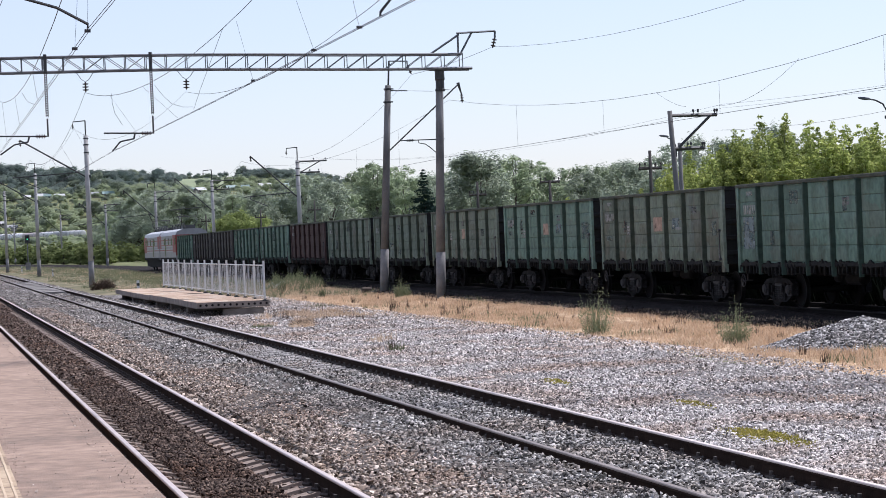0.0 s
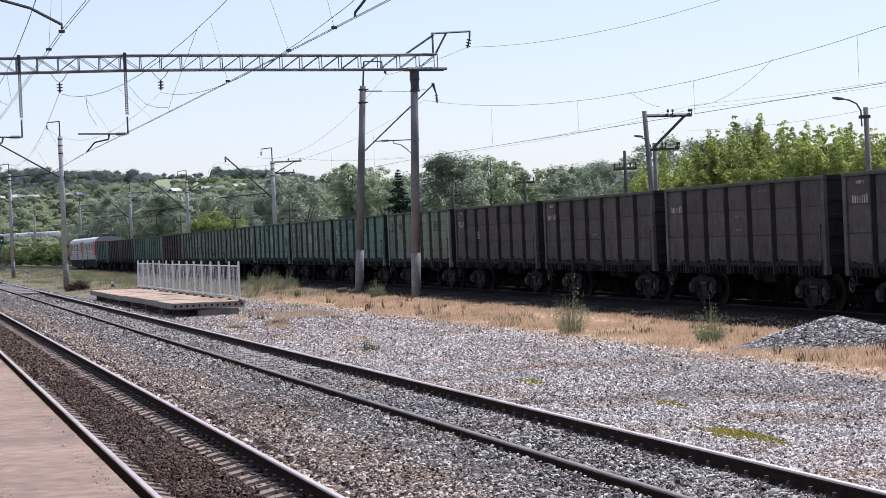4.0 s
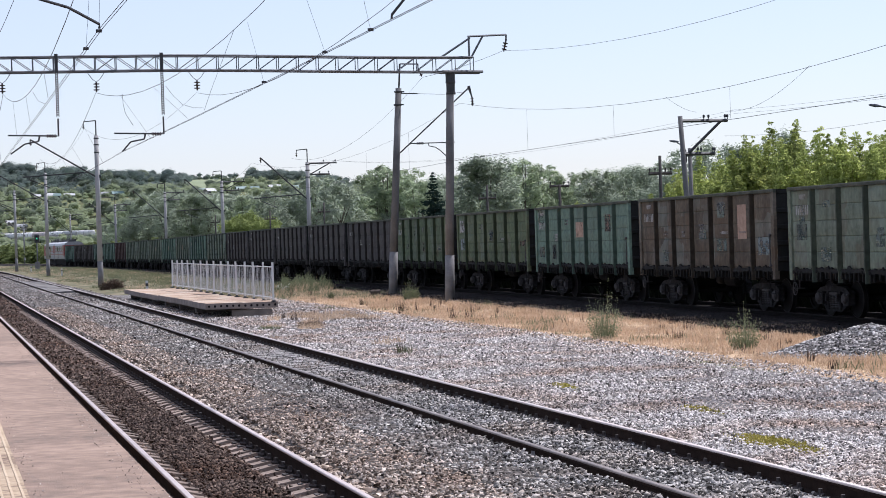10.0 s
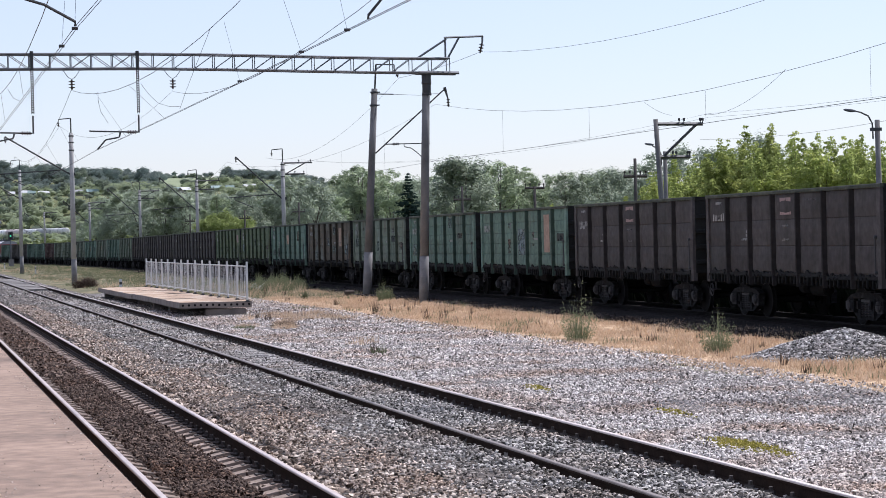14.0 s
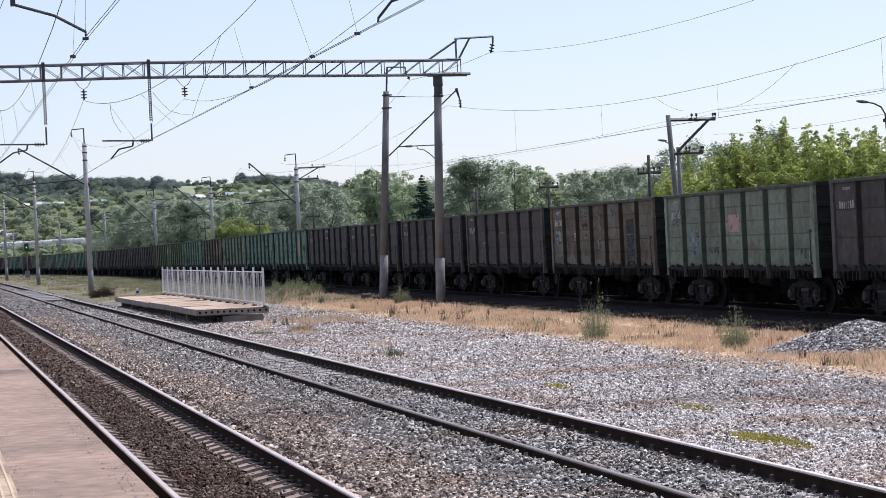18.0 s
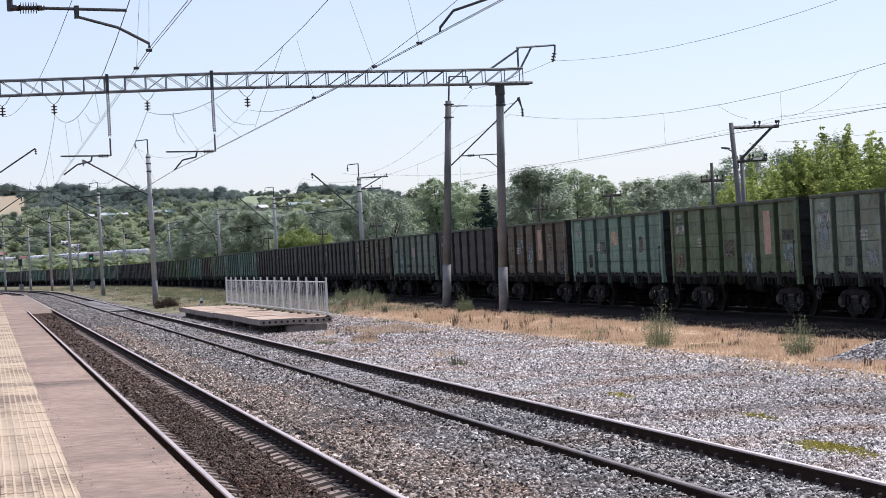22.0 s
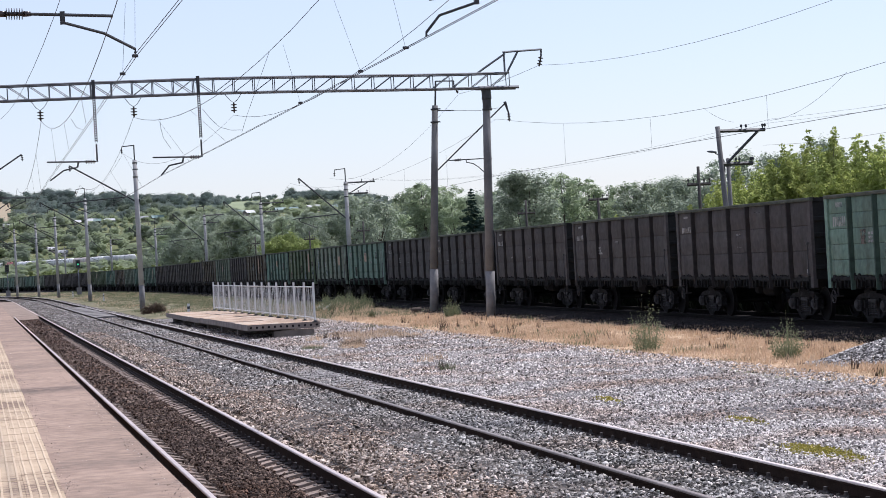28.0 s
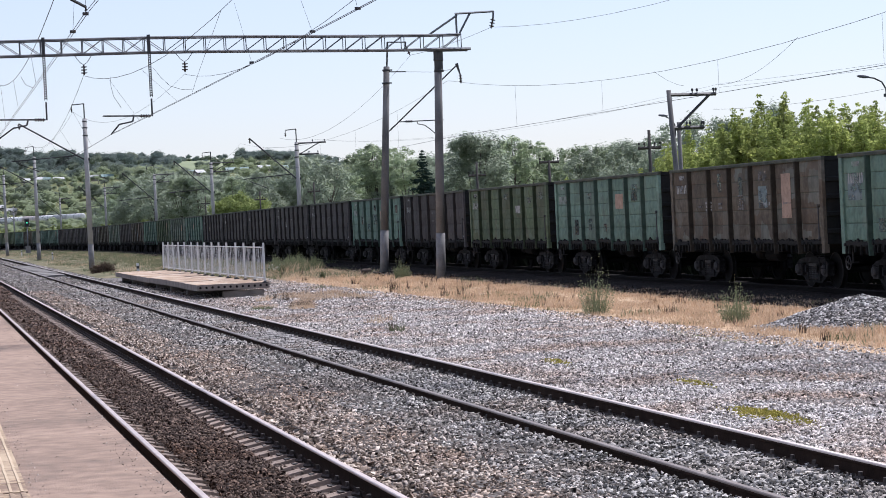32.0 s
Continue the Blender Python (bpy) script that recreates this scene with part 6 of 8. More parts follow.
def wires():
    # two passenger lines: contact wire, carrying rope above it, droppers
    for x, seed in ((T1, 1), (T2, 2)):
        ys = [-25, 37.0, GY - 0.34, 158, 228, 290]
        off = [0.25, -0.357 if seed == 1 else 0.216, -0.1 if seed == 1 else 0.12, 0.2, -0.2, 0.2]
        for i in range(len(ys) - 1):
            ya, yb = ys[i], ys[i + 1]
            xa, xb = x + off[i] - bend(ya), x + off[i + 1] - bend(yb)
            w = thing("contact_line", 0, 0, 0, "overhead contact wire with its carrying rope and droppers", "wire", "contact lines")
            near_z = 6.05 if seed == 1 else 6.16
            zc = near_z if i < 2 else 6.35
            zd = near_z if i < 1 else 6.35
            wire((xa, ya, zc), (xb, yb, zd), 0.03, 0.007, parent=w, name="contact_wire")
            wire((xa + 0.05, ya, zc), (xb + 0.05, yb, zd), 0.03, 0.007, parent=w, name="contact_wire")
            xr = 6.62 if seed == 2 else 2.92
            yr0, yr1 = (20, GY) if i == 1 else (-25, 20) if i == 0 else (ya, yb)
            zt, sag = 8.8, (1.76 if seed == 2 else 2.0) if i == 1 else 1.3
            z0, z1 = (8.92, 8.76) if i == 1 else (zt, zt)
            near_x = 6.62 if seed == 2 else 2.64
            ra, rb = (near_x if i < 2 else xr if i == 2 else x) - bend(yr0), (near_x if i < 1 else xr if i < 2 else x) - bend(yr1)
            wire((ra, yr0, z0), (rb, yr1, z1), sag, 0.009, parent=w, name="carrying_rope")
            n = 6
            if i == 1:
                # long droppers and a jumper near the platform
                for y, dx, dz in ((39.0, -0.3, 1.5), (43.7, -0.62, 1.95), (52.0, -0.34, 1.41)) if seed == 2 else ((37.5, 0.1, 2.0), (41.0, 0.12, 1.3)):
                    bm = bmesh.new()
                    v = (y - ya) / (yb - ya)
                    x0, h0 = xa + (xb - xa) * v + 0.025, zc + (zd - zc) * v
                    string(bm, [(x0, y, h0), (x0 + dx, y, h0 + dz)], 0.003, 4)
                    box(bm, x0 - 0.05, x0 + 0.05, y - 0.03, y + 0.03, h0 - 0.02, h0 + 0.03)
                    part("dropper", bm, wire_mat, w)
                if seed == 2:
                    bm = bmesh.new()
                    string(bm, [(6.62, 49.0, 7.15), (6.95, 54.0, 6.8), (7.3, 59.0, 6.5), (7.6, 63.0, 6.25)], 0.005, 5)
                    part("jumper_wire", bm, wire_mat, w)
            for k in range(1 if i != 1 else 3 if seed == 1 else 4, n):
                bm = bmesh.new()
                u = k / n
                y = yr0 + (yr1 - yr0) * u
                v = min(1.0, max(0.0, (y - ya) / (yb - ya)))
                string(bm, [(xa + (xb - xa) * v, y, zc + (zd - zc) * v), (ra + (rb - ra) * u, y, z0 + (z1 - z0) * u - 4 * sag * u * (1 - u))], 0.004, 4)
                part("dropper", bm, wire_mat, w)
    # freight line contact line
    pts = [(freight_x(-20), -20), (freight_x(29) + 1.1, 29), (freight_x(104.8) + 0.2, 104.8), (freight_x(177), 177), (freight_x(228), 228), (freight_x(285), 285)]
    for (xa, ya), (xb, yb) in zip(pts[:-1], pts[1:]):
        w = thing("contact_line", 0, 0, 0, "overhead contact wire with its carrying rope and droppers", "wire", "contact lines")
        za, zb = (5.65 if ya < 50 else 6.17), (5.65 if yb < 50 else 6.17)
        sag = 1.97 if ya < 100 else 1.4
        wire((xa, ya, za), (xb, yb, zb), 0.03, 0.008, parent=w, name="contact_wire")
        wire((xa, ya, 8.9), (xb, yb, 8.9), sag, 0.0065, parent=w, name="carrying_rope")
        for k in range(1, 6):
            bm = bmesh.new()
            u = k / 6
            string(bm, [(xa + (xb - xa) * u, ya + (yb - ya) * u, za + (zb - za) * u), (xa + (xb - xa) * u, ya + (yb - ya) * u, 8.9 - 4 * sag * u * (1 - u))], 0.004, 4)
            part("dropper", bm, wire_mat, w)
    # feeder wires
    wire((23.75, GY, 10.25), (23.8, 33, 10.2), 1.3, 0.006)
    wire((23.75, GY, 10.25), (23.22, 104.8, 10.18), 0.1, 0.008)
    wire((23.22, 104.8, 10.18), (28.2, 177, 9.2), 1.4, 0.008)
    for z in (7.25, 7.1):
        wire((32.0, 86, z), (33.5, 20, z + 0.6), 0.7, 0.004)
        wire((32.0, 86, z), (31.0, 177, 9.0), 0.9, 0.004)
    wire((31.6, 86, 6.2), (31.5, 66, 6.0), 0.2, 0.005)
    # ropes and jumpers at the gantry
    for a, b, s in (((10.74, GY, 8.68), (6.25, 2, 8.25), 1.83), ((10.74, GY, 8.72), (10.6, 158, 10.9), 1.3),
                    ((0.85, GY, 8.8), (2.25, 28, 8.7), 1.2), ((10.6, 158, 10.9), (10.5, 228, 10.9), 1.0)):
        wire(a, b, s, 0.007)
    # taps from the freight line's rope to the pole beyond it
    wire((24.9, 73.5, 7.04), (30.76, 87, 7.25), 0.1, 0.006)
    wire((24.9, 60.5, 7.07), (32.2, 87, 7.26), 0.35, 0.006)
    # looping jumpers below the gantry beam
    for pts in (((4.11, 8.79), (4.29, 8.45), (4.56, 8.33)),
                ((7.67, 8.68), (7.68, 8.3), (7.77, 7.87), (8.05, 7.41)), ((9.42, 8.98), (9.75, 8.54), (10.08, 8.21), (10.54, 8.06), (10.97, 8.05))):
        bm = bmesh.new()
        string(bm, [(px, GY - 0.2, pz) for px, pz in pts], 0.008, 5)
        tagged(part("jumper_wire", bm, wire_mat), "looping jumper wire below the gantry beam", "wire", "overhead line wires")


signal_green = bpy.data.materials.new("lit_green_lens")
signal_green.use_nodes = True
signal_green.node_tree.nodes["Principled BSDF"].inputs["Base Color"].default_value = (0.05, 0.4, 0.2, 1)
signal_green.node_tree.nodes["Principled BSDF"].inputs["Emission Color"].default_value = (0.1, 1.0, 0.5, 1)
signal_green.node_tree.nodes["Principled BSDF"].inputs["Emission Strength"].default_value = 0.8


def yard_poles():
    lab = "leaning concrete pole with two crossarms carrying wires"
    p = thing("power_pole", 30.05, 87.0, -0.6, lab, "pole", "poles beyond the freight line")
    bm = bmesh.new()
    tube(bm, (0.42, 0, 0), (0, 0, 7.7), 0.13, 0.095, 10)
    part("shaft", bm, concrete, p)
    for zz, ln in ((7.5, 2.05), (6.15, 1.45)):
        bm = bmesh.new()
        bar(bm, (0, 0, zz), (ln, 0, zz - 0.12 + 0.1), 0.1)
        for q in (0.5, 0.6, 0.95, 1.0):
            lathe(bm, (ln * q, 0, zz), (0, 0, 1), [(0, 0.02), (0.12, 0.02), (0.12, 0.05), (0.22, 0.05), (0.24, 0.03)], 6)
        part("crossarm", bm, dark_steel, p)
    bm = bmesh.new()
    bar(bm, (0.3, 0, 6.15), (1.75, 0, 7.45), 0.08)
    part("brace", bm, dark_steel, p)
    # street lamps
    for x, y, h, arm in ((29.8, 65.0, 6.42, -0.66), (31.12, 89.0, 6.45, -0.42)):
        l = thing("street_lamp", x, y, -0.6, "concrete street lamp pole with a curved arm and grey head", "street lamp", "street lamps")
        bm = bmesh.new()
        tube(bm, (0.05, 0, 0), (0, 0, h), 0.105, 0.08, 10)
        part("pole", bm, concrete, l)
        bm = bmesh.new()
        pts = [Vector((-0.15, 0, h - 0.6)), Vector((-0.17, 0, h - 0.1)), Vector((-0.3, 0, h + 0.12)), Vector((-0.55, 0, h + 0.24)), Vector((arm - 0.1, 0, h + 0.28))]
        string(bm, pts, 0.025, 6)
        box(bm, -0.2, 0.1, -0.12, 0.12, h - 0.35, h - 0.25)
        part("arm", bm, dark_steel, l)
        bm = bmesh.new()
        lathe(bm, (arm - 0.05, 0, h + 0.28), (-1, 0, 0.12), [(0, 0.02), (0.06, 0.04), (0.2, 0.055), (0.36, 0.04), (0.42, 0.015)], 8)
        part("head", bm, gantry_paint, l)
    # telegraph poles
    for x, y, h in ((32.0, 95.6, 6.4), (33.0, 115.7, 5.7), (33.0, 131.8, 6.14), (33, 190, 6.4), (32, 215, 6.2), (31, 250, 6.4)):
        l = thing("telegraph_pole", x, y, -0.6, "old wooden telegraph pole with a short crossarm", "pole", "telegraph poles")
        q0 = 0.1 if h < 6 else 0.8
        bm = bmesh.new()
        tube(bm, (0, 0, 0), (0, 0, h), 0.1, 0.07, 8)
        part("pole", bm, wood_mat, l)
        bm = bmesh.new()
        bar(bm, (-0.55, 0, h - q0), (0.55, 0, h - q0), 0.1)
        for q in (-0.5, -0.25, 0.25, 0.5):
            lathe(bm, (q, 0, h - q0 + 0.05), (0, 0, 1), [(0, 0.02), (0.1, 0.02), (0.1, 0.05), (0.2, 0.04)], 6)
        part("crossarm", bm, wood_mat, l)
    # signals by the far curve
    for x, y, h, lit in ((14.7, 330, 4.2, True), (4.9, 360, 4.3, False)):
        l = thing("signal", x, y, GROUND, "black railway colour light signal on a post", "signal", "signals")
        bm = bmesh.new()
        tube(bm, (0, 0, 0), (0, 0, h), 0.08, None, 8)
        part("post", bm, gantry_paint, l)
        bm = bmesh.new()
        box(bm, -0.32, 0.32, -0.15, 0.15, h - 0.3, h + 0.9)
        head = part("head", bm, dark_steel, l)
        for q, zz in enumerate((h, h + 0.3, h + 0.6)):
            bm = bmesh.new()
            lathe(bm, (0, -0.15, zz), (0, -1, 0), [(0, 0.11), (0.02, 0.11), (0.03, 0.05)], 12)
            part("lens", bm, signal_green if q == 1 and lit else loco_glass, head, "lit green lens" if q == 1 and lit else "unlit dark lens")
            bm = bmesh.new()
            for a in range(7):
                t0, t1 = math.pi * a / 7, math.pi * (a + 1) / 7
                bar(bm, (0.15 * math.cos(t0), -0.28, zz + 0.15 * math.sin(t0)), (0.15 * math.cos(t1), -0.28, zz + 0.15 * math.sin(t1)), 0.03)
                bar(bm, (0.15 * math.cos(t0), -0.15, zz + 0.15 * math.sin(t0)), (0.15 * math.cos(t0), -0.4, zz + 0.15 * math.sin(t0)), 0.03)
            part("hood", bm, dark_steel, head)
        bm = bmesh.new()
        box(bm, -0.35, 0.35, -0.25, 0.25, 0, 1.1)
        part("cabinet", bm, concrete_light, l)


# ---- plants ----
HOUSES = ((0.35, 1400, 9, 7, 3, 2, 10), (0.85, 1410, 9, 7, 3, 0, -8), (1.9, 1180, 8, 6, 2.5, 0, 12), (2.2, 1160, 9, 6, 2.5, 0, -5), (2.6, 1370, 7, 6, 3, 0, 8), (2.95, 1380, 15, 8, 3.2, 0, 5), (3.1, 1372, 8, 7, 3, 1, -4), (3.4, 1385, 12, 6, 3, 0, 3), (4.3, 1390, 9, 7, 3, 0, -10), (4.62, 1385, 14, 7, 3, 1, 4),
          (6.75, 1420, 9, 7, 3, 1, 6), (6.95, 1340, 11, 8, 3, 0, 24), (7.75, 1420, 13, 8, 3, 1, 6), (8.1, 1425, 10, 7, 3, 1, -5), (8.6, 1430, 15, 8, 3.4, 0, 8), (9.1, 1440, 10, 8, 3, 1, 8), (5.5, 1400, 9, 7, 3, 2, 0), (0.3, 1130, 10, 7, 3, 3, -20))
bark = material("bark", [(0.05, 0.042, 0.035), (0.12, 0.1, 0.085)], scale=3, rough=1.0, bump=0.4)
leaf_near = leaf_material("bright_leaves", [(0.18, 0.225, 0.08), (0.34, 0.395, 0.135), (0.54, 0.57, 0.2)], 0.68, 0.15, 0.35)
# far leaves lightened and greyed: distance haze is put into their colour
leaf_far = leaf_material("hazed_grey_green_leaves", [(0.23, 0.275, 0.215), (0.32, 0.37, 0.285), (0.4, 0.45, 0.345)], 0.72, 0.2, 0.25)
leaf_mid = leaf_material("hazed_green_leaves", [(0.2, 0.25, 0.165), (0.32, 0.38, 0.25), (0.43, 0.49, 0.325)], 0.72, 0.25, 0.25)
leaf_ridge = leaf_material("hazed_blue_green_leaves", [(0.28, 0.335, 0.315), (0.355, 0.415, 0.385), (0.42, 0.485, 0.45)], 0.8, 0.15, 0.25)
leaf_slope = leaf_material("hazed_yellow_green_leaves", [(0.32, 0.375, 0.24), (0.4, 0.455, 0.295), (0.47, 0.525, 0.36)], 0.6, 0.15, 0.3)
field_tan = material("dry_field", [(0.27, 0.225, 0.15), (0.36, 0.3, 0.21)], scale=0.01, rough=1.0, fine=0.3, space="World", spec=0.1)
field_green = material("pale_meadow", [(0.2, 0.24, 0.14), (0.28, 0.31, 0.2)], scale=0.01, rough=1.0, fine=0.3, space="World", spec=0.1)
leaf_bush = leaf_material("olive_green_leaves", [(0.13, 0.165, 0.07), (0.23, 0.275, 0.115), (0.36, 0.4, 0.18)], 0.55)
leaf_bright = leaf_material("sunlit_bush_leaves", [(0.19, 0.235, 0.085), (0.31, 0.37, 0.14), (0.43, 0.49, 0.21)], 0.6)
flower_white = leaf_material("white_flower_heads", [(0.5, 0.52, 0.42), (0.75, 0.76, 0.66)], 0.3)
# leaf colour taken down to near-black, as shade seen under the wagons
shade_blades = leaf_material("under_train_shade_blades", [(0.007, 0.009, 0.007), (0.016, 0.02, 0.013)], 0.0)
needle = leaf_material("spruce_needles", [(0.022, 0.042, 0.034), (0.05, 0.078, 0.066)], 0.15)
straw = leaf_material("dry_grass_blades", [(0.4, 0.28, 0.18), (0.65, 0.485, 0.335), (0.84, 0.68, 0.51)], 0.4)
weed_green = leaf_material("weed_leaves", [(0.1, 0.12, 0.068), (0.185, 0.208, 0.118), (0.31, 0.325, 0.21)], 0.4)
moss_mat = leaf_material("yellow_green_moss", [(0.2, 0.18, 0.05), (0.36, 0.32, 0.08), (0.52, 0.44, 0.14)], 0.2)
old_timber = material("weathered_timber", [(0.03, 0.022, 0.017), (0.085, 0.064, 0.05), (0.17, 0.135, 0.11)], scale=6, rough=0.95, bump=0.4, fine=30)
dead_brown = leaf_material("dead_brown_stalks", [(0.055, 0.038, 0.03), (0.13, 0.098, 0.075)], 0.2)


def leaf_quads(rng, centres, size, normals=None, loose=0.7):
    """Small four-sided leaves or leaf clumps, turned at random or, with normals, loosely facing outwards."""
    n = len(centres)
    w = rng.normal(size=(n, 3))
    if normals is not None:
        w = normals + loose * w * 0.6
    w /= np.linalg.norm(w, axis=1)[:, None]
    a = rng.normal(size=(n, 3))
    a -= (a * w).sum(1)[:, None] * w
    a /= np.linalg.norm(a, axis=1)[:, None]
    b = np.cross(w, a)
    s = size * rng.uniform(0.5, 1.3, n)[:, None]
    a, b = a * s, b * s * 0.62
    v = np.stack([centres - a, centres - b, centres + a, centres + b], 1).reshape(-1, 3)
    return v, np.arange(4 * n).reshape(-1, 4)


def tree_meshes(name, seed, h, spread, leaves, size, base=0.2, clumps=26, mat=None, cone=False, leaders=0, clump=(0.2, 0.42), loose=0.7, up=0.55, round_share=1.0):
    """Trunk with limbs, and a crown of leaf clumps: two meshes."""
    rng = np.random.default_rng(seed)
    bm = bmesh.new()
    tube(bm, (0, 0, -0.3), (0, 0, h * 0.45), h * 0.02, h * 0.013, 8)
    tube(bm, (0, 0, h * 0.45), (rng.normal(0, 0.2), rng.normal(0, 0.2), h * 0.62), h * 0.011, h * 0.003, 6)
    cl = []
    if cone:
        for i in range(clumps):
            u = (i + 0.5) / clumps
            z = h * (base + (1 - base) * u)
            r = spread * (1 - u) * (0.75 + 0.25 * math.sin(i * 2.1))
            for k in range(max(4, int(14 * (1 - u)))):
                a = rng.random() * 6.283
                cl.append((r * 0.6 * math.cos(a), r * 0.6 * math.sin(a), z, r * 0.5 + 0.12, 0.55))
    elif leaders:
        # several upright stems, each its own narrow tip
        for i in range(leaders):
            a, rr = rng.random() * 6.283, spread * 0.75 * math.sqrt(rng.random())
            lx, ly, top = rr * math.cos(a), rr * math.sin(a), h * rng.uniform(0.68, 1.04) * (1 - 0.22 * (rr / spread) ** 2)
            tube(bm, (0.1 * lx, 0.1 * ly, 0), (lx * 0.95, ly * 0.95, top * 0.9), h * 0.004, h * 0.001, 5)
            m = clumps // leaders
            for k in range(m):
                u = ((k + rng.random()) / m) ** 0.8
                z = top * (base + (1 - base) * u)
                q = spread * (0.055 + 0.26 * (1 - u) ** 0.75) * rng.uniform(0.6, 1.2)
                t, d = rng.random() * 6.283, spread * 0.42 * (1 - u) ** 0.6 * rng.random()
                cl.append((lx * (0.5 + 0.5 * u) + d * math.cos(t), ly * (0.5 + 0.5 * u) + d * math.sin(t), z, q, rng.uniform(0.6, 1.0)))
    else:
        for i in range(clumps):
            u = rng.random() ** 0.8
            z = h * (base + (1 - base) * (0.12 + 0.86 * u))
            env = math.sin(min(1.0, 0.18 + 0.86 * (1 - u)) * math.pi * 0.62) ** 0.7
            a, rr = rng.random() * 6.283, spread * env * math.sqrt(rng.uniform(0.1, 1))
            q = spread * rng.uniform(*clump)
            cl.append((rr * math.cos(a), rr * math.sin(a), z - q * 0.4, q, rng.uniform(0.75, 1.25)))
            if i < 12:
                z0 = h * rng.uniform(0.2, 0.5)
                tube(bm, (0, 0, z0), (rr * math.cos(a) * 0.9, rr * math.sin(a) * 0.9, z - q * 0.3), h * 0.007, h * 0.002, 5)
    tm = bpy.data.meshes.new("trunk")
    bm.to_mesh(tm)
    bm.free()
    tm.materials.append(bark)
    wq = np.array([c[3] ** 1.6 for c in cl])
    num = np.maximum(6, (leaves * wq / wq.sum()).astype(int))
    C, N = [], []
    for (x, y, z, q, fl), per in zip(cl, num):
        d = rng.normal(size=(per, 3))
        d /= np.linalg.norm(d, axis=1)[:, None]
        d[:, 2] = np.where(rng.random(per) < 0.6, np.abs(d[:, 2]), d[:, 2])
        r = q * rng.uniform(0.5, 1.0, per)[:, None] * (1 + 0.25 * (rng.random((per, 1)) < 0.12))
        p = d * r
        p[:, 2] *= fl
        C.append(p + np.array((x, y, z)))
        N.append(d * round_share + np.array((0, 0, up)))
    v, f = leaf_quads(rng, np.concatenate(C), size, np.concatenate(N), loose)
    o = soup(name, v, f, [mat])
    me = o.data
    bpy.data.objects.remove(o)
    return tm, me


def plant_tree(meshes, x, y, s=1.0, label="", group="", kind_name="tree", wide=1.0):
    t = thing(kind_name, x, y, land(x, y), label, "tree", group, rz=random.uniform(0, 360))
    for nm, me in zip(("trunk", "crown"), meshes):
        o = new(nm, me)
        o.parent = t
        o.scale = (s * wide, s * wide, s)
    return t


def polar(az, r):
    return r * math.sin(radians(az)), r * math.cos(radians(az))


def crown_height(az):
    """How high the belt stands over the horizon, in degrees, going round to the side."""
    return float(np.interp(az, [4, 6, 8, 9.4, 11, 11.6, 12.6, 13.2, 14.2, 15, 16.3, 17.5, 19], [0.9, 1.15, 1.25, 1.62, 1.7, 1.88, 1.6, 1.75, 2.0, 1.9, 1.72, 1.6, 1.6]))


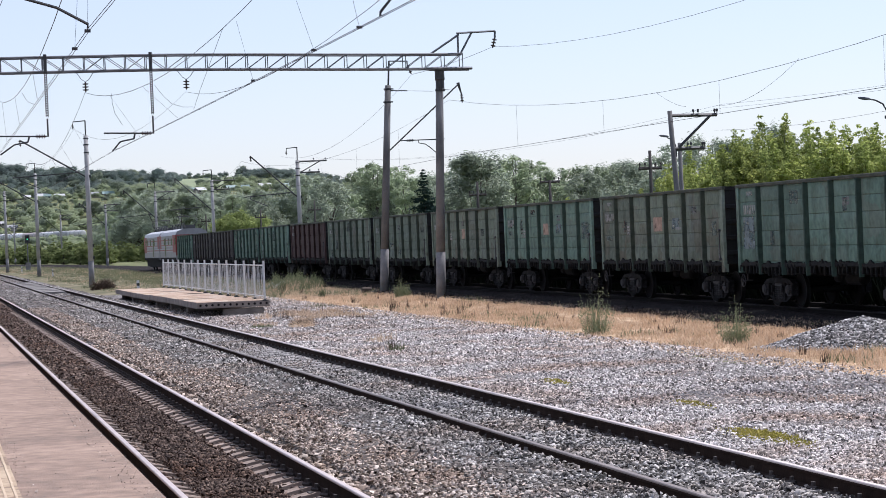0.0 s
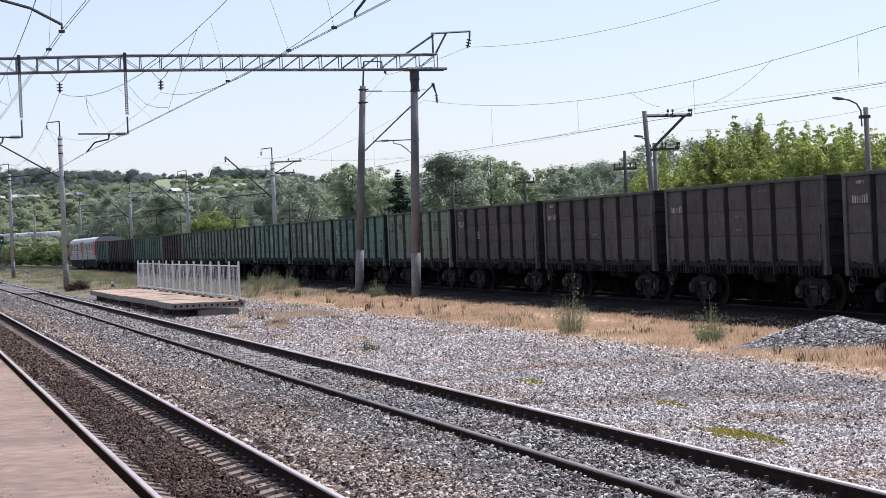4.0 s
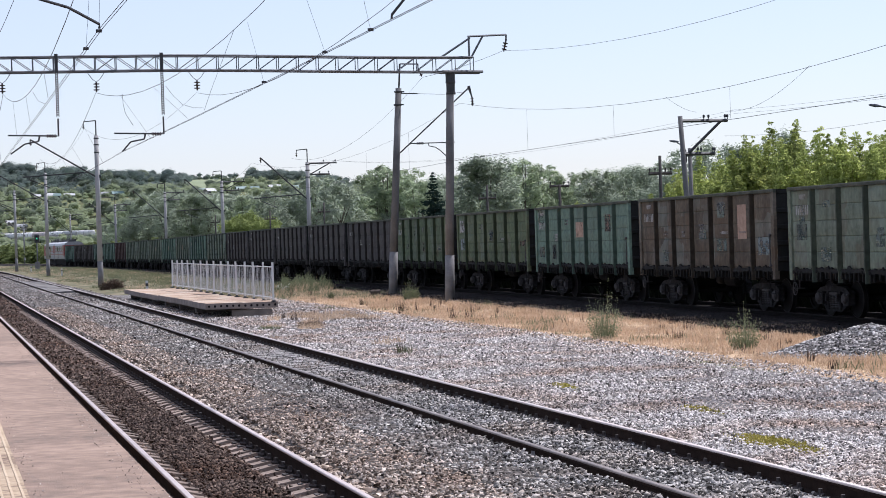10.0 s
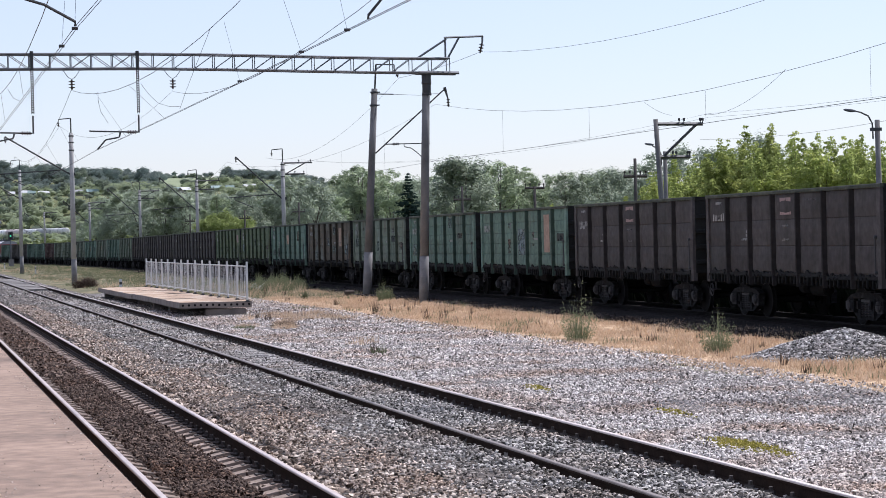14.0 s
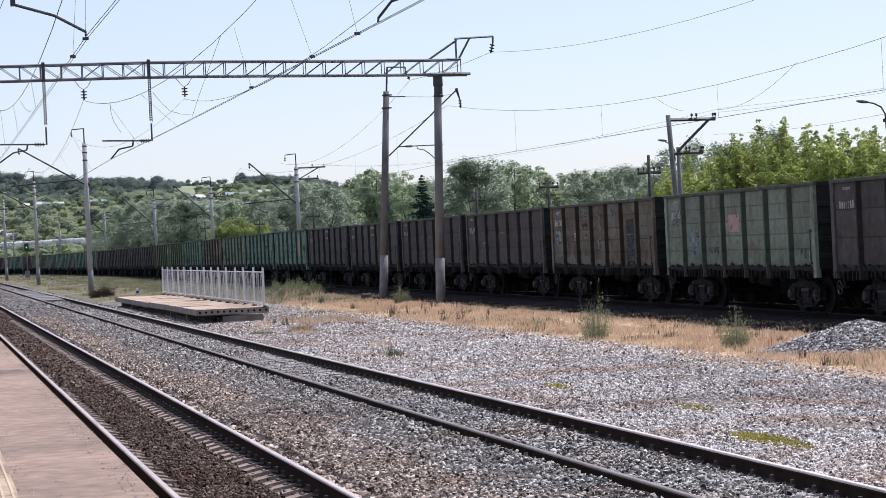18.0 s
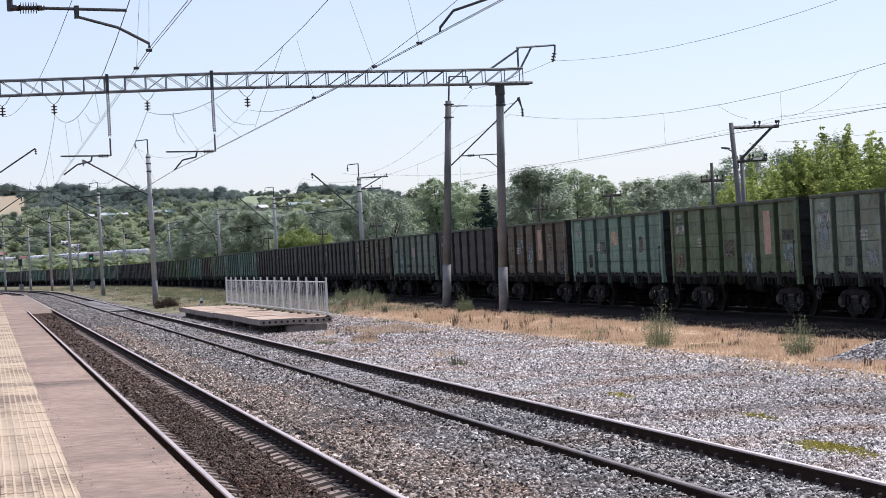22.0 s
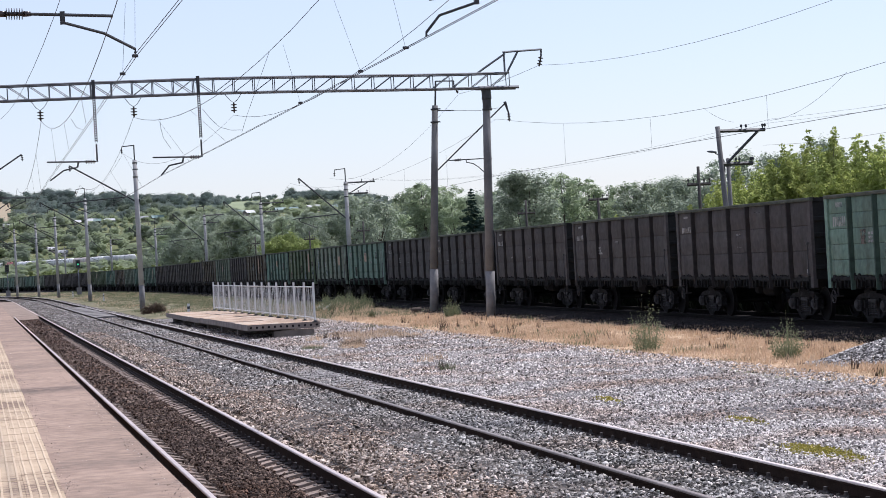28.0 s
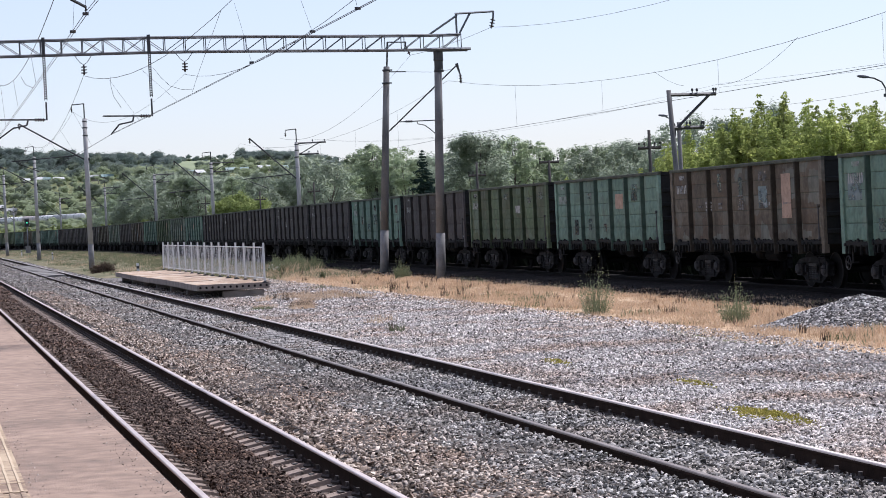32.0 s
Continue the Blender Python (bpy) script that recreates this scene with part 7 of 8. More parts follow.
def woods():
    near = [tree_meshes("crown", 11 + i, 9.0, 2.9, 62000, 0.082, 0.05, 520, leaf_near, leaders=18, loose=0.7, up=0.45) for i in range(4)]
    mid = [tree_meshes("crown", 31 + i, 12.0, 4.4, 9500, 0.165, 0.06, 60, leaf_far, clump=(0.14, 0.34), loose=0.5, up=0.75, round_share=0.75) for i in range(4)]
    slim = [tree_meshes("crown", 51 + i, 12.0, 3.2, 7800, 0.155, 0.06, 56, leaf_mid, clump=(0.14, 0.32), loose=0.5, up=0.75, round_share=0.75) for i in range(3)]
    spruce = tree_meshes("crown", 71, 10.0, 2.7, 18000, 0.13, 0.06, 30, needle, True)
    rnd = random.Random(8)
    lab = "bright green young deciduous tree behind the freight line"
    # bright young trees beyond the freight line, towards the station
    for az, r, el in ((16.6, 150, 0.90), (17.2, 146, 0.80), (17.9, 150, 1.05), (18.5, 142, 1.10), (19.0, 135, 1.45), (19.45, 128, 1.8), (19.9, 131, 2.25), (20.35, 126, 2.25), (20.8, 130, 2.65), (21.25, 124, 2.50), (21.7, 128, 2.85), (22.1, 122, 2.50),
                      (22.55, 126, 2.77), (23.0, 121, 2.57), (23.5, 124, 2.87), (24.0, 120, 2.60), (24.6, 122, 2.90), (25.2, 118, 2.60), (25.9, 121, 2.80), (26.6, 118, 2.70), (19.6, 150, 1.80), (20.6, 155, 2.20), (21.5, 152, 2.40), (22.4, 155, 2.42), (23.3, 150, 2.42), (24.3, 153, 2.50), (25.4, 150, 2.50)):
        x, y = polar(az, r)
        plant_tree(near[rnd.randrange(4)], x, y, (r * math.tan(radians(el)) + 3.0) / 9.45, lab, "trees behind the freight line", wide=rnd.uniform(0.95, 1.2))
    for az in np.arange(19.4, 26.6, 0.75):
        x, y = polar(az + rnd.uniform(-0.2, 0.2), rnd.uniform(134, 146))
        plant_tree(near[rnd.randrange(4)], x, y, rnd.uniform(0.7, 0.82) + 0.12 * smooth_step(19.4, 22, az), lab, "trees behind the freight line", wide=1.25)
    # undergrowth before them
    bush = tree_meshes("crown", 91, 3.2, 1.7, 3500, 0.1, 0.0, 40, leaf_near, leaders=6, loose=1.0)
    for az in np.arange(16.2, 26.5, 0.62):
        x, y = polar(az + rnd.uniform(-0.2, 0.2), rnd.uniform(106, 118))
        plant_tree(bush, x, y, rnd.uniform(0.8, 1.25), "bright green bush at the foot of young trees", "bushes behind the freight line", "bush", 1.2)
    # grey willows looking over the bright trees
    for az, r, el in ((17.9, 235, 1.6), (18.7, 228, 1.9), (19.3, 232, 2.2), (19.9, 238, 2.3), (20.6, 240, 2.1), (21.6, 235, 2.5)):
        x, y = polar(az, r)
        plant_tree(mid[rnd.randrange(3)], x, y, (r * math.tan(radians(el)) + 2.9) / 12.1, "rounded willow in a belt of trees, leaves greyed for haze", "willow belt", wide=rnd.uniform(0.8, 1.0))
    shrub = tree_meshes("crown", 92, 3.2, 1.7, 5000, 0.1, 0.0, 44, leaf_bush, leaders=6, loose=0.7)
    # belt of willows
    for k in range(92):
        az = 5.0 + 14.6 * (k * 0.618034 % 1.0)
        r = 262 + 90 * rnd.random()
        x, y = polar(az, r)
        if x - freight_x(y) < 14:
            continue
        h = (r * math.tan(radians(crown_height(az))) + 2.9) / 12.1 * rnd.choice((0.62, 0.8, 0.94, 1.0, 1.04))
        plant_tree((mid if rnd.random() < 0.62 else slim)[rnd.randrange(3)], x, y, h, "rounded willow in a belt of trees, leaves greyed for haze", "willow belt", wide=rnd.uniform(0.9, 1.2))
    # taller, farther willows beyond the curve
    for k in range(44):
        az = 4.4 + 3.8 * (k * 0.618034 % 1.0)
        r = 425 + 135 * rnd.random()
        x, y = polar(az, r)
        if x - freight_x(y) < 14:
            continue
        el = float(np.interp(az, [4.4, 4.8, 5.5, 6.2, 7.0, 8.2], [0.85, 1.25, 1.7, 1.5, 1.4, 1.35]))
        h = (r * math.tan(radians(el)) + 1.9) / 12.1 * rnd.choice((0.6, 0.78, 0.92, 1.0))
        plant_tree((mid if rnd.random() < 0.7 else slim)[rnd.randrange(3)], x, y, h, "tall willow beyond the curve of the line, leaves greyed for haze", "willows beyond the curve", wide=rnd.uniform(0.95, 1.2))
    # bushes along the outer side of the curve
    for k in range(110):
        az = 1.5 + 4.6 * (k * 0.618034 % 1.0)
        r = 385 + 185 * rnd.random()
        x, y = polar(az, r)
        if x - freight_x(y) < 7.5:
            continue
        plant_tree(shrub, x, y, rnd.uniform(0.85, 1.6), "olive green bush beyond the curve of the line", "bushes in the meadow", "bush", rnd.uniform(1.3, 2.0))
    x, y = polar(12.68, 236)
    plant_tree(spruce, x, y, 1.0, "dark slim spruce standing before the willows", "", "spruce", 1.35)
    x, y = polar(7.95, 240)
    plant_tree(tree_meshes("crown", 93, 6.0, 3.7, 22000, 0.13, 0.0, 60, leaf_bright, clump=(0.16, 0.32), loose=0.8), x, y, 1.0, "bright yellow-green round bush behind the train", "bushes behind the freight line", "bush")
    # scrub in the meadow beyond the curve
    for k in range(90):
        az, r = rnd.uniform(-2, 6.6), rnd.uniform(425, 600)
        x, y = polar(az, r)
        if abs(x - freight_x(y)) < 16:
            continue
        plant_tree(shrub, x, y, rnd.uniform(0.7, 1.5), "olive green bush in the meadow", "bushes in the meadow", "bush", rnd.uniform(1.2, 1.8))
    # valley side, as three woods: ridge, slope with gardens, foot
    rng = np.random.default_rng(4)
    C, M, E, EN, EM = [], [], [], [], []
    bm = bmesh.new()
    bmesh.ops.create_icosphere(bm, subdivisions=1, radius=1.0)
    bm.verts.ensure_lookup_table()
    ball = np.array([vv.co[:] for vv in bm.verts])
    tris = np.array([[vv.index for vv in ff.verts] for ff in bm.faces])
    bm.free()
    roofs = [(a, q) for a, q, *_ in HOUSES]
    for k in range(3000):
        zone = 0 if k % 10 < 3 else 1 if k % 10 < 7 else 2
        az = rng.uniform(-4, 12.5) if zone < 2 else rng.uniform(-4, 9.5)
        r = rng.uniform(1780, 2000) if zone == 0 else rng.uniform(1060, 1500) if zone == 1 else rng.uniform(700, 1010)
        if zone == 0 and 1.0 < az < 6.3 and rng.random() < 0.75:
            r = rng.uniform(1480, 1800)
        thin = zone == 0 and 6.3 < az < 8.0
        if thin and rng.random() < 0.5:
            continue
        if zone == 2 and az < 5.2 and rng.random() < 0.55:
            r = rng.uniform(1010, 1060)
        x, y = polar(az, r)
        hgt = (rng.uniform(6, 9.5) * (1 + 0.7 * noise.noise((az * 1.3, r * 0.01, 0.0))) if not thin else rng.uniform(2, 6)) if zone == 0 else rng.uniform(4, 9) * rng.choice((0.6, 1.0, 1.2)) if zone == 1 else rng.uniform(1.5, 3.4)
        if any(0 < q - r < 130 and abs(a - az) < 0.42 for a, q in roofs):
            hgt = min(hgt, 2.8)
        w = hgt * rng.uniform(0.55, 0.85)
        m = 4 if hgt > 5 else 3
        lobes = rng.normal(size=(m, 3)) * np.array((w, w, hgt * 0.36)) * 0.45
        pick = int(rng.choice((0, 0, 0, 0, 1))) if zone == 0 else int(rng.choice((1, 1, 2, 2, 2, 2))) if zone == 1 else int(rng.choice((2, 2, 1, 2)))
        at = np.array((x, y, land(x, y) + hgt * 0.46))
        for lb in lobes:
            q = ball * (1 + 0.13 * rng.normal(size=(len(ball), 1))) * np.array((w, w, hgt * 0.5)) * 0.5
            C.append(q + lb + at)
            M.append(np.full(len(tris), pick))
        n = int(70 + 11 * hgt)
        d = rng.normal(size=(n, 3))
        d[:, 1] = -np.abs(d[:, 1])
        d[:, 2] = np.where(rng.random(n) < 0.7, np.abs(d[:, 2]), d[:, 2])
        d /= np.linalg.norm(d, axis=1)[:, None]
        E.append(at + lobes[rng.integers(0, m, n)] + d * rng.uniform(0.75, 1.25, (n, 1)) * np.array((w, w, hgt * 0.5)) * 0.6)
        EN.append(d * 0.45 + np.array((0, -0.25, 0.9)))
        EM.append(np.full(n, pick))
    V = np.concatenate(C)
    nb = len(ball)
    F = (np.arange(len(V) // nb)[:, None, None] * nb + tris[None]).reshape(-1, 3)
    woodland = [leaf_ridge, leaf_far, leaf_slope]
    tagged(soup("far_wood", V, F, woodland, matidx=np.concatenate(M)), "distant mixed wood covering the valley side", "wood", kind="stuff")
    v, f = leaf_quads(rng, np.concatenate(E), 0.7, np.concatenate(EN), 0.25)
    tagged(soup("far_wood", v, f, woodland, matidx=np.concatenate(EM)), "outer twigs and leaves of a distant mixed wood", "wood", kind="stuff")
    # open fields on the slope
    for a0, a1, r0, r1, mat, lab in ((-4.0, 0.95, 1480, 1800, field_tan, "dry tan field high on the valley side"), (1.15, 1.6, 1500, 1690, field_tan, "dry tan field high on the valley side"), (6.3, 7.6, 1460, 1820, field_green, "pale green meadow high on the valley side")):
        bm = bmesh.new()
        g = []
        for j in range(9):
            g.append([])
            for i in range(13):
                fx, fy = polar(a0 + (a1 - a0) * i / 12, r0 + (r1 - r0) * j / 8)
                g[-1].append(bm.verts.new((fx, fy, land(fx, fy) + 1.2)))
        for j in range(8):
            for i in range(12):
                bm.faces.new((g[j][i], g[j][i + 1], g[j + 1][i + 1], g[j + 1][i]))
        tagged(part("hill_field", bm, mat), lab, "field", kind="structure")


def blades(name, mat, label, spots, seed, blade=0.35, wide=0.012, lean=0.35, parent=None, kind="stuff", category="grass"):
    """Grass blades as thin triangles. spots: x, y, z, radius, number, height."""
    rng = np.random.default_rng(seed)
    V = []
    for x, y, z, r, n, h in spots:
        a, q = rng.random(n) * 6.283, r * np.sqrt(rng.random(n))
        bx, by = x + q * np.cos(a), y + q * np.sin(a)
        hh = h * rng.uniform(0.4, 1.15, n)
        t = rng.random(n) * 6.283
        wx, wy = wide * np.cos(t), wide * np.sin(t)
        lx, ly = rng.normal(0, lean, n) * hh, rng.normal(0, lean, n) * hh
        z0 = np.full(n, z)
        V.append(np.stack([np.stack([bx - wx, by - wy, z0], 1), np.stack([bx + wx, by + wy, z0], 1), np.stack([bx + lx, by + ly, z0 + hh], 1)], 1).reshape(-1, 3))
    V = np.concatenate(V)
    return tagged(soup(name, V, np.arange(len(V)).reshape(-1, 3), [mat], parent), label, category, kind=kind)


def grasses():
    rnd = random.Random(3)
    spots, green, brown = [], [], []
    for k in range(2600):
        y = 34 * (330 / 34) ** rnd.random()
        lo = 15.4 + 0.9 * noise.noise((y * 0.13, 2.0, 0.0))
        hi = freight_x(y) - 1.95 - 1.1 * smooth_step(48, 75, y)
        x = lo + (hi - lo) * rnd.random()
        u = (x - lo) / (hi - lo)
        d = smooth_step(0.02, 0.25, u)
        spots.append((x, y, -0.27, 0.5, int(50 * (0.35 + 0.65 * d)), 0.07 + 0.1 * d * rnd.random()))
        if rnd.random() < 0.05 + 0.55 * smooth_step(110, 150, y):
            green.append((x, y, -0.27, 0.5, 40, 0.1 + 0.15 * rnd.random() + 0.1 * smooth_step(100, 140, y)))
    for k in range(1900):
        y = 106 * (420 / 106) ** rnd.random()
        lo = 11.3 - bend(y) + 2.6 * (1 - smooth_step(112, 128, y)) + 1.2 * noise.noise((y * 0.08, 7.0, 0.0))
        x = lo + (freight_x(y) - 2.6 - lo) * rnd.random()
        (green if rnd.random() < 0.52 + 0.4 * (0.5 + noise.noise((x * 0.15, y * 0.05, 1.0))) else spots).append((x, y, -0.26, 0.8, 44, 0.09 + 0.17 * rnd.random()))
    for x, y in ((12.4, 78), (13, 76.5), (13.6, 79), (12.5, 74), (14.2, 75.5)):
        spots.append((x, y, -0.25, 0.5, 60, 0.25))
    for k in range(60):
        y = 117 + 16 * rnd.random()
        (green if k % 5 < 4 else spots).append((y * math.tan(radians(9.3)) + rnd.gauss(0.0, 0.75), y, -0.27, 0.4, 40, 0.3 + 0.4 * rnd.random()))
    blades("dry_grass", straw, "dry straw-coloured grass along the freight line", spots, 1, wide=0.014)
    blades("green_grass", weed_green, "sparse green grass and herbs among dry grass", green, 2, wide=0.014)
    # screen of near-black blades, added so gaps under the train look shaded
    screen = []
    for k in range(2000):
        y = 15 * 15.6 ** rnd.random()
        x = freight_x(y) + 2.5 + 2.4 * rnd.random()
        screen.append((x, y, -0.6, 0.7, 60, 1.3 + 0.6 * noise.noise((y * 0.2, 1.0, 0.0))))
    blades("lineside_scrub", shade_blades, "near-black blades added behind the freight line for under-train shade", screen, 21, wide=0.07, lean=0.25, category="scrub")
    # tall weeds as plants of their own
    plants = [(16.5, 54.1, 1.6, 0.7), (17.4, 46.5, 1.3, 0.75), (20.1, 94.9, 1.15, 0.8), (20.5, 95.6, 0.9, 0.8), (17.8, 101.5, 0.55, 0.6)]
    # a stand of tall weeds beyond the slab platform
    for k in range(26):
        y = 118 + 13 * rnd.random()
        plants.append((y * math.tan(radians(8.75 + 1.2 * rnd.random())), y, 0.75 + 0.6 * rnd.random(), 1.0))
    for x, y, h, dense in plants:
        w = thing("weed_bush", x, y, -0.3, "tall green weed with thin leafy stalks in dry grass", "weed", "weeds in the verge")
        rng = np.random.default_rng(int(x * 100 + y * 7))
        n = int(150 * dense)
        a, q = rng.random(n) * 6.283, 0.19 * h * np.sqrt(rng.random(n))
        base = np.stack([q * np.cos(a), q * np.sin(a), np.zeros(n)], 1)
        hh = h * rng.uniform(0.35, 1.0, n) * (1.1 - 0.5 * q / (0.15 * h))
        tip = base * 1.8 + np.stack([rng.normal(0, 0.05, n) * h, rng.normal(0, 0.05, n) * h, hh], 1)
        side = np.stack([-np.sin(a), np.cos(a), np.zeros(n)], 1) * 0.008
        blade = np.stack([base - side, base + side, tip], 1).reshape(-1, 3)
        o = soup("stalk", blade, np.arange(3 * n).reshape(-1, 3), [weed_green], w)
        o["kind"] = "stuff"
        m = int(2400 * dense)
        pick, u = rng.integers(0, n, m), rng.random(m) ** 1.3
        p = base[pick] + (tip - base)[pick] * u[:, None] + rng.normal(0, 0.035, (m, 3)) * (1.2 - u)[:, None] * h
        p[:, 2] = np.abs(p[:, 2])
        v, f = leaf_quads(rng, p, 0.022)
        o = soup("leaf", v, f, [weed_green], w)
        o["kind"] = "stuff"
    # white-flowering herbs before the tall weeds
    for x, y, r in ((19.35, 122.6, 0.34), (18.9, 121.8, 0.26), (19.0, 124.4, 0.3)):
        w = thing("flowering_herb", x, y, -0.3, "low pale green herb with white flower heads in the verge", "weed", "flowering herbs")
        rng = np.random.default_rng(int(x * 100))
        for nm, mat, m, lo, hi, size in (("leaf", weed_green, 900, 0.0, 0.75, 0.03), ("flower", flower_white, 420, 0.55, 1.0, 0.022)):
            a, q = rng.random(m) * 6.283, np.sqrt(rng.random(m))
            c = np.stack([r * q * np.cos(a), r * q * np.sin(a), (1.45 * r) * (1 - 0.5 * q * q) * rng.uniform(lo, hi, m)], 1)
            v, f = leaf_quads(rng, c, size)
            soup(nm, v, f, [mat], w)["kind"] = "stuff"
    # dry tufts and docks at the slab platform's end
    for x, y, r, h, n, mat in ((11.35, 68.6, 0.4, 0.28, 420, dead_brown), (11.2, 67.4, 0.4, 0.24, 380, straw), (11.7, 70.5, 0.4, 0.24, 300, straw), (10.05, 68.5, 0.35, 0.15, 360, weed_green), (10.4, 70.0, 0.4, 0.16, 300, straw), (11.75, 77.3, 0.2, 0.5, 50, dead_brown), (11.9, 75.2, 0.16, 0.45, 40, dead_brown), (11.3, 76.0, 0.3, 0.3, 160, straw), (12.2, 72.8, 0.35, 0.2, 160, straw),
                               (10.54, 51.0, 0.16, 0.36, 60, dead_brown), (10.62, 50.8, 0.18, 0.3, 70, weed_green), (9.7, 54.6, 0.12, 0.2, 30, dead_brown), (16.9, 70.6, 0.12, 0.5, 36, dead_brown), (17.0, 82.0, 0.16, 0.55, 44, dead_brown)):
        blades("dry_tuft", mat, ("dead brown dock tuft" if mat is dead_brown else "dry straw tuft" if mat is straw else "low green tuft") + " growing out of the gravel", [(x, y, -0.26, r, n, h)], int(x * 10 + y), wide=0.006, lean=0.5 if h < 0.32 else 0.2)
    for k in range(58):
        y = 38 * (110 / 38) ** rnd.random()
        x = 16.2 + 3.6 * rnd.random()
        brown.append((x, y, -0.27, 0.07 + 0.08 * rnd.random(), rnd.choice((5, 8, 16, 26)), 0.16 + 0.36 * rnd.random() ** 1.5))
    for k in range(60):
        brown.append((12.4 + 2.2 * rnd.random(), 72 + 12 * rnd.random(), -0.25, 0.25, 12, 0.06 + 0.14 * rnd.random()))
    blades("dead_stalks", dead_brown, "dead brown dock stalks in the dry grass", brown, 6, wide=0.01, lean=0.13)
    for k in range(60):
        brown.append((9.2 + 6.0 * rnd.random(), 24 + 30 * rnd.random(), -0.25, 0.12, 5, 0.16))
    blades("dry_stalks", dead_brown, "few thin dry stalks growing through the gravel", brown[-60:], 16, wide=0.006, lean=0.3)
    tuft = [(12.6 + 2.2 * rnd.random(), 74 + 8 * rnd.random(), -0.25, 0.3, 50, 0.15) for k in range(40)] + [(11.5, 56.5, -0.25, 0.35, 70, 0.22), (11.0, 55.5, -0.25, 0.25, 40, 0.2), (9.2, 62, -0.25, 0.2, 30, 0.15)]
    blades("grass_tufts", straw, "thin dry grass growing through the gravel", tuft, 9, wide=0.01)
    # moss cushions on the gravel
    for x, y, r, n in ((9.95, 25.7, 0.55, 5200), (10.6, 37.3, 0.3, 700), (10.9, 31.0, 0.35, 700), (12.4, 25.2, 0.4, 700)):
        m = thing("moss_cushion", x, y, -0.25, "yellow-green moss cushion on the gravel", "moss", "moss cushions")
        rng = np.random.default_rng(n)
        a, q = rng.random(n) * 6.283, np.sqrt(rng.random(n))
        c = np.stack([0.5 * r * (q + 0.25 * rng.normal(size=n)) * np.cos(a), 2.6 * r * (q + 0.2 * rng.normal(size=n)) * np.sin(a), 0.09 * (1 - q * q) * rng.random(n)], 1)
        v, f = leaf_quads(rng, c, 0.02)
        soup("moss", v, f, [moss_mat], m)["kind"] = "stuff"


def timber_left():
    """A sawn block and a board left beside the freight line."""
    b = thing("timber_block", 20.75, 105.8, -0.29, "short weathered brown timber block lying on the verge", "timber")
    bm = bmesh.new()
    lathe(bm, (-0.24, 0.0, 0.15), (1, 0, 0), [(0, 0.02), (0.0, 0.13), (0.02, 0.15), (0.46, 0.155), (0.48, 0.135), (0.48, 0.02)], 12)
    part("log", bm, old_timber, b)
    p = thing("old_board", 20.2, 106.4, -0.29, "broken weathered board lying in dry grass", "board", rz=8)
    bm = bmesh.new()
    box(bm, -0.5, 0.42, -0.09, 0.09, 0.03, 0.075)
    bmesh.ops.rotate(bm, verts=bm.verts, cent=(0, 0, 0), matrix=Matrix.Rotation(radians(4), 3, "Y"))
    part("board", bm, old_timber, p)


def brush_heap():
    h = thing("brush_heap", 11.3, 146.4, -0.28, "low rounded heap of dead grey-brown brushwood beside a mast", "brushwood")
    rng = np.random.default_rng(41)
    n = 2600
    d = rng.normal(size=(n, 3))
    d /= np.linalg.norm(d, axis=1)[:, None]
    d[:, 2] = np.abs(d[:, 2])
    c = d * np.array((0.85, 0.8, 0.62)) * rng.uniform(0.55, 1.0, (n, 1)) * (1 + 0.18 * np.sin(5 * d[:, :1] + 3 * d[:, 1:2]))
    v, f = leaf_quads(rng, c, 0.045, d, 1.2)
    soup("brushwood", v, f, [dead_brown], h)["kind"] = "stuff"
    a, b = rng.normal(size=(500, 3)) * 0.25, rng.normal(size=(500, 3)) * 0.006
    q = c[:500]
    v = np.stack([q - a - b, q - a + b, q + a], 1)
    v[:, :, 2] = np.abs(v[:, :, 2])
    soup("deadwood", v.reshape(-1, 3), np.arange(1500).reshape(-1, 3), [dead_brown], h)["kind"] = "stuff"


